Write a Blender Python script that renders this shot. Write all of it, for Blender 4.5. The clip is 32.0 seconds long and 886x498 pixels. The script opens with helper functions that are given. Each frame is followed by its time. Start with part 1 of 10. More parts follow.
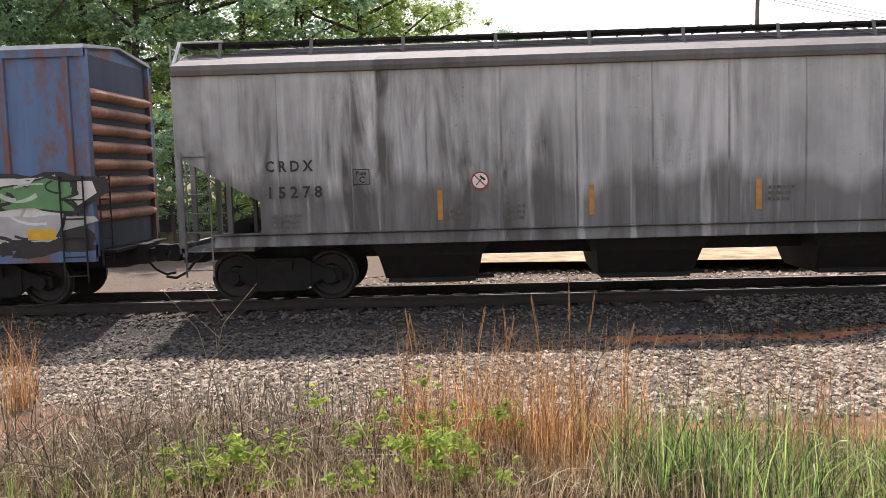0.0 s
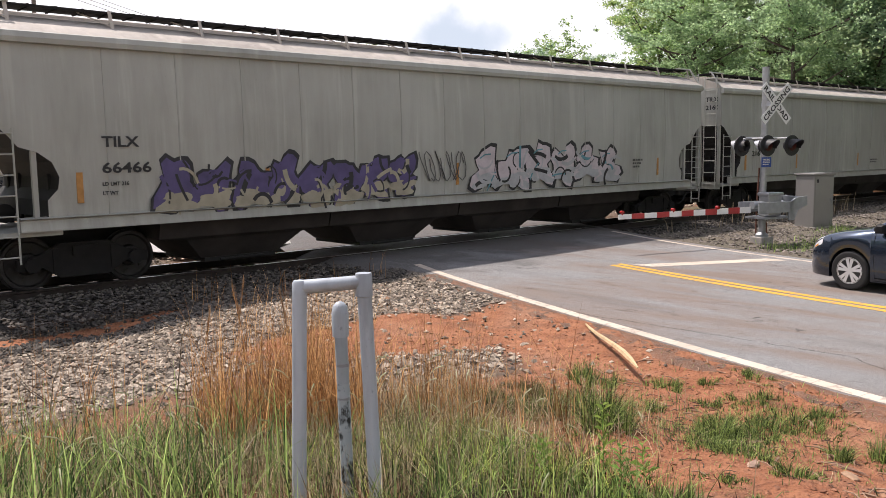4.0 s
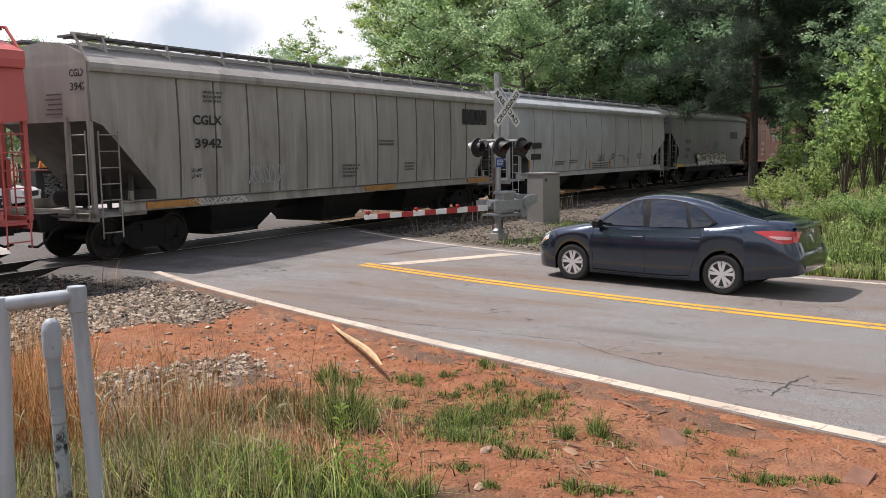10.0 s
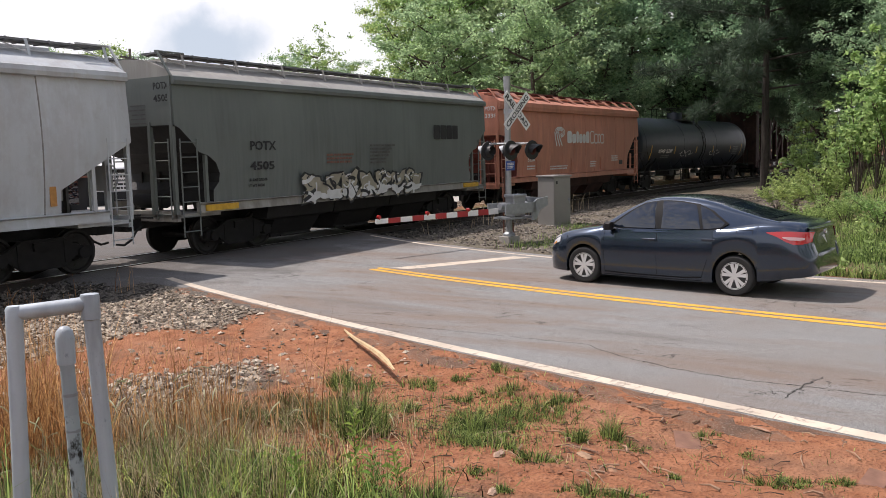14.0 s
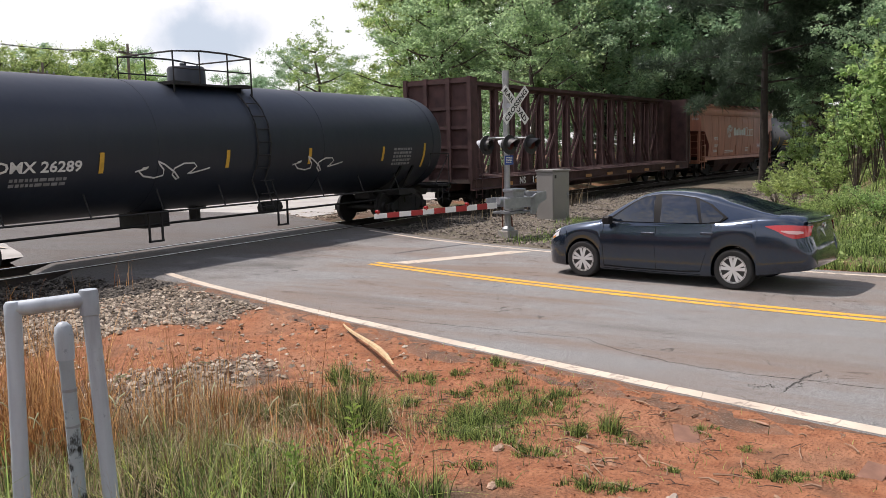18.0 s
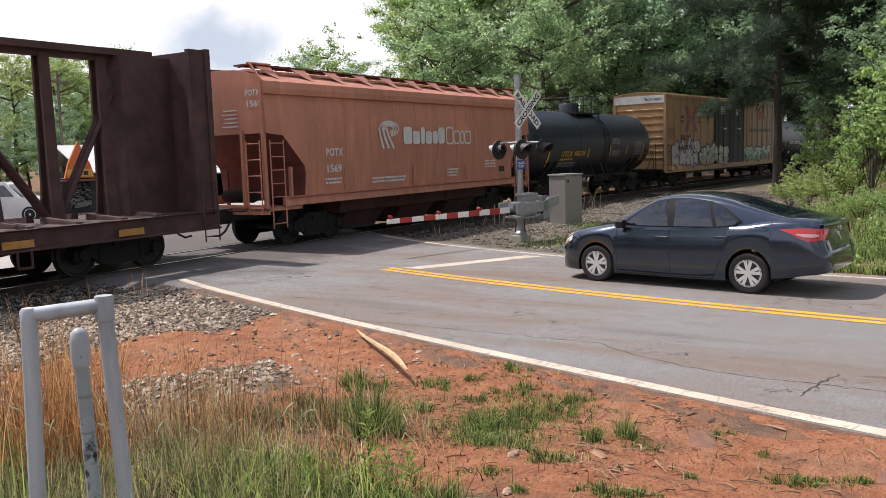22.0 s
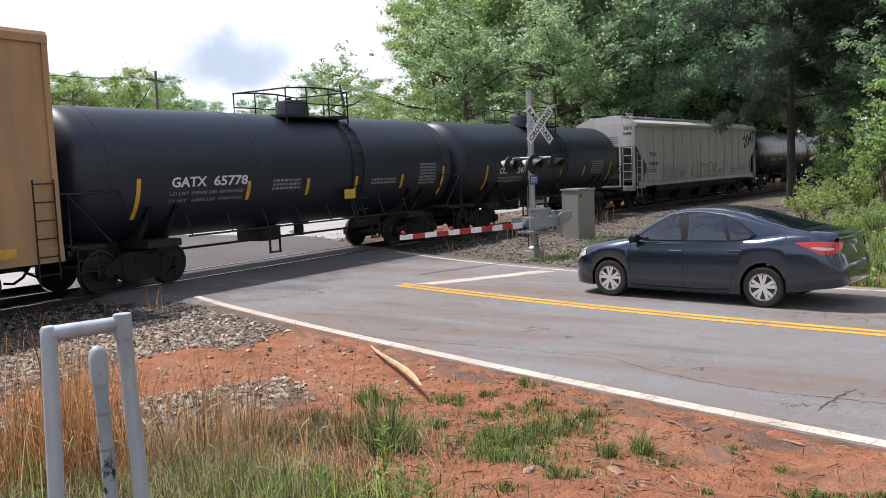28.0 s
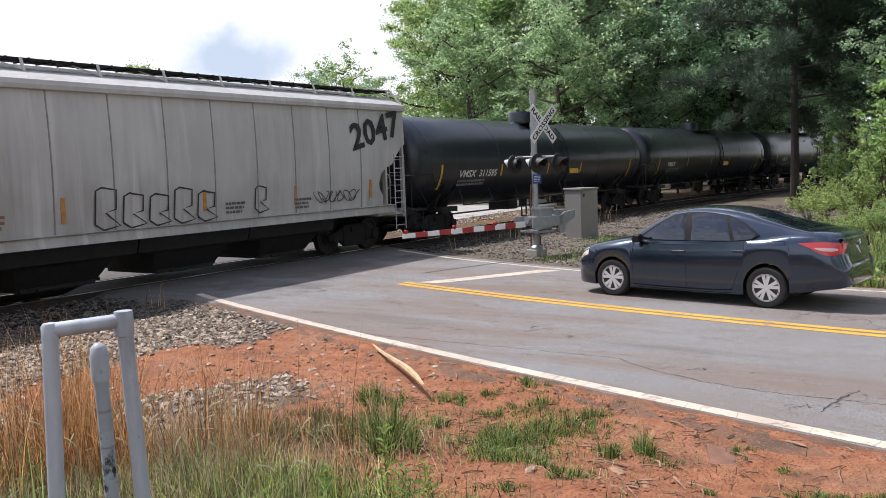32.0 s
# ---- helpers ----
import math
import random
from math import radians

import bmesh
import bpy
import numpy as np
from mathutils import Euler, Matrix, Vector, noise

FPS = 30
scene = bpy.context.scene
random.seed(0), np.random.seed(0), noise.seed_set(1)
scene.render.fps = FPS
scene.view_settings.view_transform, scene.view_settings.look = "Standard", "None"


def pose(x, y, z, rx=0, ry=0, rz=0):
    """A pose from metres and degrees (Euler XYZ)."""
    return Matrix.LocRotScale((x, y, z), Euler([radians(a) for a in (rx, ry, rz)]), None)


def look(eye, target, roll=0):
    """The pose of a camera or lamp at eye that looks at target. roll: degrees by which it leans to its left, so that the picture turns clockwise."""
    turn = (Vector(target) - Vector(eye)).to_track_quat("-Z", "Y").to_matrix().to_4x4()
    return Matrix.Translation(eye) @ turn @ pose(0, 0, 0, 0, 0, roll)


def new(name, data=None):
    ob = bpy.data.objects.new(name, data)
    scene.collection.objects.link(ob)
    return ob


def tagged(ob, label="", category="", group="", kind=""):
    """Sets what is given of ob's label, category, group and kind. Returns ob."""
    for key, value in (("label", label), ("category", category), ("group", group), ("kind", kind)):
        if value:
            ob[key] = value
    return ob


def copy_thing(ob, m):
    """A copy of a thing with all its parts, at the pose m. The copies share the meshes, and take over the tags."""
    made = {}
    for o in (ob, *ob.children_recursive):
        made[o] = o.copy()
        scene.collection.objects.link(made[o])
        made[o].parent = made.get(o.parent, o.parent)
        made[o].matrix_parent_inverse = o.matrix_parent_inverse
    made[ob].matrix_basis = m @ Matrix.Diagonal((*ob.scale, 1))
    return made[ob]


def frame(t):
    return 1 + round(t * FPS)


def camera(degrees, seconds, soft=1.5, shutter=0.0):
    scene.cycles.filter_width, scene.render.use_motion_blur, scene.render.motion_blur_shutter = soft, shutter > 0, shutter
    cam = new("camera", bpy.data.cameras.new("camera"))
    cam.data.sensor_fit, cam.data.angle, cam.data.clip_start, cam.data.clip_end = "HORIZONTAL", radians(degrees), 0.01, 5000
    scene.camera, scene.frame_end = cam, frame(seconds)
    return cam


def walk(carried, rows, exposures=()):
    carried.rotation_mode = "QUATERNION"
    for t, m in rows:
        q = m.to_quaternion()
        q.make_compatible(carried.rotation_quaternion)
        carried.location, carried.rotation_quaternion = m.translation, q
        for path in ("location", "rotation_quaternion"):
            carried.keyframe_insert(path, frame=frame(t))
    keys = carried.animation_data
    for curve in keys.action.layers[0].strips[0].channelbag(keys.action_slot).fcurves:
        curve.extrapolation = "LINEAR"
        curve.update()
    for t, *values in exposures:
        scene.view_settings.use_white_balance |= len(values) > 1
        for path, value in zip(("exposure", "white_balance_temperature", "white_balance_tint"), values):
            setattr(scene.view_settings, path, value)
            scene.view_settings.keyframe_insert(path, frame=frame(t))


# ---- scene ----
cam = camera(55.15, 32.0, 0.85)
PATH = [
    (0.0, pose(-0.436, 0.020, 2.297, 84.77, 1.61, 2.10)),
    (0.5, pose(-0.334, 0.015, 2.277, 84.45, 1.62, -2.31)),
    (1.0, pose(-0.235, 0.014, 2.272, 84.21, 1.68, -5.40)),
    (1.5, pose(-0.142, 0.037, 2.275, 83.82, 1.69, -10.51)),
    (2.0, pose(-0.096, 0.094, 2.267, 83.71, 1.56, -18.16)),
    (2.5, pose(-0.087, 0.116, 2.265, 83.68, 1.52, -24.18)),
    (3.0, pose(-0.088, 0.113, 2.258, 83.53, 1.28, -30.19)),
    (3.5, pose(-0.094, 0.091, 2.266, 83.46, 0.91, -36.60)),
    (4.0, pose(-0.074, 0.072, 2.265, 83.52, 0.81, -42.75)),
    (4.5, pose(-0.031, 0.063, 2.258, 83.46, 1.13, -47.32)),
    (5.0, pose(0.001, 0.047, 2.259, 83.34, 1.19, -51.61)),
    (5.5, pose(0.015, 0.025, 2.267, 83.17, 0.91, -55.11)),
    (6.0, pose(0.014, 0.003, 2.276, 83.00, 0.58, -57.55)),
    (6.5, pose(0.012, -0.006, 2.279, 82.90, 0.49, -58.59)),
    (7.0, pose(0.013, -0.004, 2.276, 82.85, 0.61, -58.86)),
    (7.5, pose(0.014, -0.003, 2.275, 82.87, 0.75, -58.84)),
    (8.0, pose(0.004, -0.005, 2.278, 83.07, 0.80, -58.83)),
    (8.5, pose(0.005, -0.010, 2.280, 83.27, 0.93, -59.01)),
    (9.0, pose(0.008, -0.011, 2.279, 83.38, 0.90, -59.21)),
    (9.5, pose(0.007, -0.011, 2.281, 83.38, 0.81, -59.35)),
    (10.0, pose(0.010, -0.008, 2.277, 83.33, 0.76, -59.41)),
    (10.5, pose(0.013, -0.001, 2.279, 83.32, 0.71, -59.41)),
    (11.0, pose(0.007, -0.011, 2.279, 83.39, 0.86, -59.37)),
    (11.5, pose(0.004, -0.015, 2.280, 83.44, 1.01, -59.34)),
    (12.0, pose(0.004, -0.014, 2.284, 83.41, 1.14, -59.28)),
    (12.5, pose(0.012, -0.003, 2.280, 83.33, 1.17, -59.02)),
    (13.0, pose(0.008, -0.002, 2.282, 83.30, 1.22, -58.84)),
    (13.5, pose(0.008, -0.010, 2.283, 83.47, 1.34, -58.79)),
    (14.0, pose(0.014, -0.004, 2.282, 83.58, 1.36, -58.73)),
    (14.5, pose(0.015, -0.004, 2.286, 83.60, 1.37, -58.68)),
    (16.5, pose(0.020, 0.000, 2.280, 83.39, 1.48, -58.72)),
    (17.0, pose(0.022, 0.000, 2.279, 83.35, 1.58, -58.70)),
    (17.5, pose(0.017, -0.007, 2.283, 83.26, 1.53, -58.74)),
    (18.0, pose(0.015, -0.005, 2.282, 83.21, 1.50, -58.82)),
    (18.5, pose(0.014, -0.003, 2.279, 83.22, 1.59, -58.78)),
    (19.0, pose(0.011, -0.007, 2.282, 83.24, 1.66, -58.63)),
    (19.5, pose(0.007, -0.004, 2.279, 83.39, 1.77, -58.54)),
    (20.0, pose(0.010, -0.001, 2.282, 83.61, 1.87, -58.31)),
    (20.5, pose(0.021, 0.008, 2.280, 83.69, 1.85, -58.16)),
    (21.0, pose(0.021, 0.009, 2.279, 83.67, 1.90, -58.08)),
    (21.5, pose(0.018, 0.007, 2.279, 83.62, 1.95, -58.02)),
    (22.0, pose(0.022, 0.010, 2.278, 83.58, 1.86, -58.02)),
    (22.5, pose(0.022, 0.011, 2.279, 83.54, 1.92, -57.99)),
    (23.0, pose(0.017, 0.007, 2.279, 83.54, 1.98, -57.92)),
    (23.5, pose(0.018, 0.010, 2.283, 83.72, 1.92, -57.73)),
    (24.0, pose(0.019, 0.008, 2.281, 83.99, 2.02, -57.63)),
    (24.5, pose(0.020, 0.008, 2.283, 84.17, 1.99, -57.63)),
    (25.0, pose(0.017, 0.008, 2.280, 84.26, 1.99, -57.65)),
    (25.5, pose(0.016, 0.009, 2.282, 84.29, 2.12, -57.58)),
    (27.5, pose(0.012, 0.007, 2.284, 84.53, 2.36, -57.25)),
    (28.0, pose(-0.003, 0.004, 2.286, 84.65, 2.32, -57.20)),
    (28.5, pose(0.000, 0.003, 2.288, 84.71, 2.24, -57.09)),
    (29.0, pose(0.005, 0.006, 2.287, 84.64, 2.20, -57.07)),
    (29.5, pose(0.008, 0.011, 2.282, 84.51, 2.23, -57.20)),
    (30.0, pose(0.006, 0.006, 2.282, 84.44, 2.34, -57.30)),
    (30.5, pose(-0.002, 0.001, 2.285, 84.49, 2.44, -57.23)),
    (31.0, pose(0.008, 0.009, 2.284, 84.55, 2.27, -57.17)),
    (31.5, pose(0.011, 0.016, 2.283, 84.56, 2.03, -57.10)),
    (32.0, pose(0.013, 0.016, 2.284, 84.57, 2.04, -57.00)),
]
# the phone brightens a little at the start and turns cooler towards the end
EXPOSURE = [(0.0, 0.76, 6680, 18), (1.0, 0.72, 6680, 18), (2.0, 0.60, 6680, 18), (3.0, 0.50, 6680, 18), (4.5, 0.36, 6680, 18), (7.0, 0.22, 6660, 17), (22.0, 0.24, 6620, 17), (25.0, 0.27, 6440, 17), (28.0, 0.30, 6280, 17), (32.0, 0.30, 6260, 17)]
walk(cam, PATH, EXPOSURE)

# World: x along the track (to the right), y towards the track, z up from the rail tops.

# ---- light ----
SUN_EL, SUN_AZ = 60.0, 6.0  # the sun stands behind the train; azimuth from +y towards -x
world = bpy.data.worlds.new("sky")
scene.world = world
world.use_nodes = True
wn = world.node_tree
wn.nodes.clear()
w_out = wn.nodes.new("ShaderNodeOutputWorld")
w_bg = wn.nodes.new("ShaderNodeBackground")
w_sky = wn.nodes.new("ShaderNodeTexSky")
w_sky.sky_type = "NISHITA"
w_sky.sun_disc = False
w_sky.sun_elevation = radians(SUN_EL)
w_sky.sun_rotation = radians(-SUN_AZ)
w_sky.air_density, w_sky.dust_density, w_sky.ozone_density = 1.0, 1.2, 1.0
w_co = wn.nodes.new("ShaderNodeTexCoord")
w_mp = wn.nodes.new("ShaderNodeMapping")
w_mp.inputs["Scale"].default_value = (1.0, 1.0, 2.6)
w_no = wn.nodes.new("ShaderNodeTexNoise")
w_no.inputs["Scale"].default_value, w_no.inputs["Detail"].default_value = 2.2, 6
w_mr = wn.nodes.new("ShaderNodeMapRange")
w_mr.inputs[1].default_value, w_mr.inputs[2].default_value, w_mr.inputs[3].default_value = 0.50, 0.63, 0.10
w_mx = wn.nodes.new("ShaderNodeMix")
w_mx.data_type = "RGBA"
w_mx.inputs[7].default_value = (6.2, 6.3, 6.4, 1)  # bright thin cloud
wn.links.new(w_co.outputs["Generated"], w_mp.inputs["Vector"])
wn.links.new(w_mp.outputs[0], w_no.inputs["Vector"])
wn.links.new(w_no.outputs["Fac"], w_mr.inputs[0])
# the cloud closes up towards the horizon
w_sz = wn.nodes.new("ShaderNodeSeparateXYZ")
wn.links.new(w_co.outputs["Generated"], w_sz.inputs[0])
w_lo = wn.nodes.new("ShaderNodeMapRange")
w_lo.inputs[1].default_value, w_lo.inputs[2].default_value, w_lo.inputs[3].default_value, w_lo.inputs[4].default_value = 0.38, 0.62, 0.85, 0.1
wn.links.new(w_sz.outputs["Z"], w_lo.inputs[0])
w_cf = wn.nodes.new("ShaderNodeMath")
w_cf.operation = "MAXIMUM"
wn.links.new(w_mr.outputs[0], w_cf.inputs[0])
wn.links.new(w_lo.outputs[0], w_cf.inputs[1])
wn.links.new(w_cf.outputs[0], w_mx.inputs[0])
wn.links.new(w_sky.outputs[0], w_mx.inputs[6])
# a gap in the cloud with a blue-grey bank of haze behind it, low over the yard
w_gd = wn.nodes.new("ShaderNodeVectorMath")
w_gd.operation = "DISTANCE"
w_gd.inputs[1].default_value = (0.722, 0.753, 0.312)
w_ad = wn.nodes.new("ShaderNodeVectorMath")
w_ad.operation = "MULTIPLY_ADD"
w_n2 = wn.nodes.new("ShaderNodeTexNoise")
w_n2.inputs["Scale"].default_value, w_n2.inputs["Detail"].default_value = 16.0, 5
w_ad.inputs[1].default_value = (0.08, 0.08, 0.08)
w_gr = wn.nodes.new("ShaderNodeMapRange")
w_gr.interpolation_type = "SMOOTHSTEP"
w_gr.inputs[1].default_value, w_gr.inputs[2].default_value, w_gr.inputs[3].default_value, w_gr.inputs[4].default_value = 0.03, 0.082, 0.75, 0.0
w_gm = wn.nodes.new("ShaderNodeMix")
w_gm.data_type = "RGBA"
w_gm.inputs[7].default_value = (2.6, 3.35, 4.1, 1)
wn.links.new(w_co.outputs["Generated"], w_n2.inputs["Vector"])
wn.links.new(w_n2.outputs["Color"], w_ad.inputs[0])
wn.links.new(w_co.outputs["Generated"], w_ad.inputs[2])
w_fl = wn.nodes.new("ShaderNodeVectorMath")
w_fl.operation = "MULTIPLY"
w_fl.inputs[1].default_value = (1.0, 1.0, 1.8)
wn.links.new(w_ad.outputs[0], w_fl.inputs[0])
wn.links.new(w_fl.outputs[0], w_gd.inputs[0])
wn.links.new(w_gd.outputs["Value"], w_gr.inputs[0])
wn.links.new(w_gr.outputs[0], w_gm.inputs[0])
wn.links.new(w_mx.outputs[2], w_gm.inputs[6])
wn.links.new(w_gm.outputs[2], w_bg.inputs[0])
w_bg.inputs[1].default_value = 0.15
wn.links.new(w_bg.outputs[0], w_out.inputs[0])
sun = new("sun", bpy.data.lights.new("sun", "SUN"))
sun.data.energy, sun.data.angle, sun.data.color = 4.4, radians(1.0), (1.0, 0.96, 0.90)
se, sa = radians(SUN_EL), radians(SUN_AZ)
sun.matrix_world = look((-60 * math.sin(sa) * math.cos(se), 60 * math.cos(sa) * math.cos(se), 60 * math.sin(se)), (0, 0, 0))


# ---- mesh helpers ----
class Shape:
    """Collects faces of one mesh; every face carries a material slot."""

    def __init__(self):
        self.v, self.f, self.m, self.slot = [], [], [], 0

    def face(self, *pts):
        n = len(self.v)
        self.v += [tuple(p) for p in pts]
        self.f.append(tuple(range(n, n + len(pts))))
        self.m.append(self.slot)

    def box(self, x0, x1, y0, y1, z0, z1):
        n = len(self.v)
        self.v += [(x, y, z) for x in (x0, x1) for y in (y0, y1) for z in (z0, z1)]
        for q in ((0, 1, 3, 2), (4, 6, 7, 5), (0, 4, 5, 1), (2, 3, 7, 6), (0, 2, 6, 4), (1, 5, 7, 3)):
            self.f.append(tuple(n + i for i in q))
            self.m.append(self.slot)

    def rings(self, rings, closed=True, caps=True):
        """Skins rows of points of equal length."""
        n, k = len(self.v), len(rings[0])
        for r in rings:
            self.v += [tuple(p) for p in r]
        for i in range(len(rings) - 1):
            for j in range(k if closed else k - 1):
                a, b = n + i * k + j, n + i * k + (j + 1) % k
                self.f.append((a, b, b + k, a + k))
                self.m.append(self.slot)
        if caps and closed:
            self.f.append(tuple(n + j for j in reversed(range(k))))
            self.f.append(tuple(n + (len(rings) - 1) * k + j for j in range(k)))
            self.m += [self.slot] * 2

    def tube(self, pts, r, seg=6, r_end=None):
        pts = [Vector(p) for p in pts]
        rows = []
        for i, p in enumerate(pts):
            d = (pts[min(i + 1, len(pts) - 1)] - pts[max(i - 1, 0)]).normalized()
            side = d.cross(Vector((0, 0, 1)) if abs(d.z) < 0.9 else Vector((0, 1, 0))).normalized()
            up = side.cross(d)
            rr = r if r_end is None else r + (r_end - r) * i / (len(pts) - 1)
            rows.append([p + (side * math.cos(a) + up * math.sin(a)) * rr for a in (math.tau * k / seg for k in range(seg))])
        self.rings(rows)

    def lathe(self, profile, seg=24, axis="y", at=(0, 0, 0)):
        """Turns (distance along the axis, radius) pairs about an axis."""
        rows = []
        for d, r in profile:
            row = []
            for k in range(seg):
                a = math.tau * k / seg
                c, s = r * math.cos(a), r * math.sin(a)
                p = {"x": (d, c, s), "y": (s, d, c), "z": (c, s, d)}[axis]
                row.append((p[0] + at[0], p[1] + at[1], p[2] + at[2]))
            rows.append(row)
        self.rings(rows)

    def prism(self, outline, y0, y1):
        """Pushes an outline in x and z from y0 to y1."""
        self.rings([[(x, y0, z) for x, z in outline], [(x, y1, z) for x, z in outline]])

    def ribbon(self, pts, width, y):
        """A flat stroke in the plane y, along points (x, z)."""
        rows = []
        for i, (x, z) in enumerate(pts):
            a, b = pts[max(i - 1, 0)], pts[min(i + 1, len(pts) - 1)]
            dx, dz = b[0] - a[0], b[1] - a[1]
            k = math.hypot(dx, dz) or 1
            w = width / 2
            rows.append([(x - dz / k * w, y, z + dx / k * w), (x + dz / k * w, y, z - dx / k * w)])
        self.rings(rows, closed=False)

    def mesh(self, name, mats, smooth=35):
        me = bpy.data.meshes.new(name)
        me.from_pydata(self.v, [], self.f)
        for m in mats if isinstance(mats, (list, tuple)) else [mats]:
            me.materials.append(m)
        if any(self.m):
            me.polygons.foreach_set("material_index", self.m)
        if smooth:
            me.shade_smooth()
            me.set_sharp_from_angle(angle=radians(smooth))
        return me


def part(name, shape, mats, parent=None, label="", smooth=35, bevel=0.0):
    """Links a Shape, or a mesh that is there already, as one object under a thing or part."""
    ob = new(name, shape.mesh(name, mats, smooth) if isinstance(shape, Shape) else shape)
    ob.parent = parent
    if bevel:
        b = ob.modifiers.new("edge", "BEVEL")
        b.width, b.segments, b.limit_method = bevel, 2, "ANGLE"
    return tagged(ob, label)


def thing(name, label, category, group="", at=None):
    ob = tagged(new(name), label, category, group)
    if at is not None:
        ob.matrix_basis = at
    return ob


def lettering(text, size, x, z, y, mat, parent, face=1, width=None, name="lettering", at=None, align="LEFT"):
    """Letters that stand upright in a plane y, 2 mm thick; face 1 is read from -y."""
    cu = bpy.data.curves.new(name, "FONT")
    cu.body, cu.size, cu.align_x, cu.resolution_u, cu.extrude = text, size * 1.4, align, 2, 0.001
    cu.offset = size * 0.034
    tmp = bpy.data.objects.new(name, cu)
    me = bpy.data.meshes.new_from_object(tmp)
    bpy.data.objects.remove(tmp)
    me.materials.clear()
    me.materials.append(mat)
    ob = new(name, me)
    m = at if at is not None else pose(x, y, z, 90, 0, 0 if face > 0 else 180)
    if width:
        span = max(v.co.x for v in me.vertices) - min(v.co.x for v in me.vertices)
        me.transform(Matrix.Diagonal((width / span, 1, 1, 1)))
    me.transform(m)
    ob.parent = parent
    return ob


def bars(x0, x1, z1, rows, h, gap, y, mat, parent, seed=0, name="lettering"):
    """Lines of small writing as broken bars."""
    rnd, s = random.Random(seed), Shape()
    for r in range(rows):
        z, x = z1 - r * (h + gap), x0
        while x < x1:
            w = rnd.uniform(0.6, 2.6) * h
            e = min(x + w, x1)
            s.box(x, e, y - 0.002, y, z - h, z)
            x = e + h * 0.45
        x1 = x1 - rnd.uniform(0, 0.15) * (x1 - x0)
    return part(name, s, mat, parent, smooth=0)


# ---- materials ----
class Nodes:
    def __init__(self, name):
        self.mat = bpy.data.materials.new(name)
        self.mat.use_nodes = True
        self.t = self.mat.node_tree
        self.bsdf = self.t.nodes["Principled BSDF"]
        self.coord = self.t.nodes.new("ShaderNodeTexCoord").outputs["Object"]

    def link(self, a, b):
        self.t.links.new(a, b)

    def noise(self, scale, detail=4.0, stretch=(1, 1, 1), rough=0.55, distort=0.0, coord=None):
        mp = self.t.nodes.new("ShaderNodeMapping")
        mp.inputs["Scale"].default_value = stretch
        self.link(coord or self.coord, mp.inputs["Vector"])
        n = self.t.nodes.new("ShaderNodeTexNoise")
        n.inputs["Scale"].default_value, n.inputs["Detail"].default_value = scale, detail
        n.inputs["Roughness"].default_value, n.inputs["Distortion"].default_value = rough, distort
        self.link(mp.outputs[0], n.inputs["Vector"])
        return n.outputs["Fac"]

    def ramp(self, fac, lo, hi):
        r = self.t.nodes.new("ShaderNodeMapRange")
        r.inputs[1].default_value, r.inputs[2].default_value = lo, hi
        self.link(fac, r.inputs[0])
        return r.outputs[0]

    def math(self, op, a, b):
        m = self.t.nodes.new("ShaderNodeMath")
        m.operation, m.use_clamp = op, True
        for k, v in enumerate((a, b)):
            if isinstance(v, (int, float)):
                m.inputs[k].default_value = v
            else:
                self.link(v, m.inputs[k])
        return m.outputs[0]

    def mix(self, fac, a, b):
        m = self.t.nodes.new("ShaderNodeMix")
        m.data_type = "RGBA"
        for k, v in ((0, fac), (6, a), (7, b)):
            if isinstance(v, (int, float)):
                m.inputs[k].default_value = v
            elif isinstance(v, tuple):
                m.inputs[k].default_value = (*v, 1)
            else:
                self.link(v, m.inputs[k])
        return m.outputs[2]

    def done(self, colour, rough=0.7, metal=0.0, bump=None, depth=0.01, spec=0.5):
        b = self.bsdf
        for key, v in (("Base Color", colour), ("Roughness", rough), ("Metallic", metal), ("Specular IOR Level", spec)):
            if isinstance(v, tuple):
                b.inputs[key].default_value = (*v, 1)
            elif isinstance(v, (int, float)):
                b.inputs[key].default_value = v
            else:
                self.link(v, b.inputs[key])
        if bump is not None:
            bp = self.t.nodes.new("ShaderNodeBump")
            bp.inputs["Distance"].default_value = depth
            self.link(bump, bp.inputs["Height"])
            self.link(bp.outputs[0], b.inputs["Normal"])
        return self.mat


def scaled(c, k):
    return tuple(min(1.0, v * k) for v in c)


def plain(name, c, rough=0.6, metal=0.0, var=0.25, scale=3.0, fine=60.0, depth=0.002, spec=0.5):
    """One surface with variation at two scales."""
    n = Nodes(name)
    a = n.mix(n.ramp(n.noise(scale), 0.3, 0.7), scaled(c, 1 - var), scaled(c, 1 + var))
    f = n.noise(fine, 3)
    a = n.mix(n.math("MULTIPLY", f, 0.35), a, scaled(c, 0.6))
    return n.done(a, rough, metal, f, depth, spec)


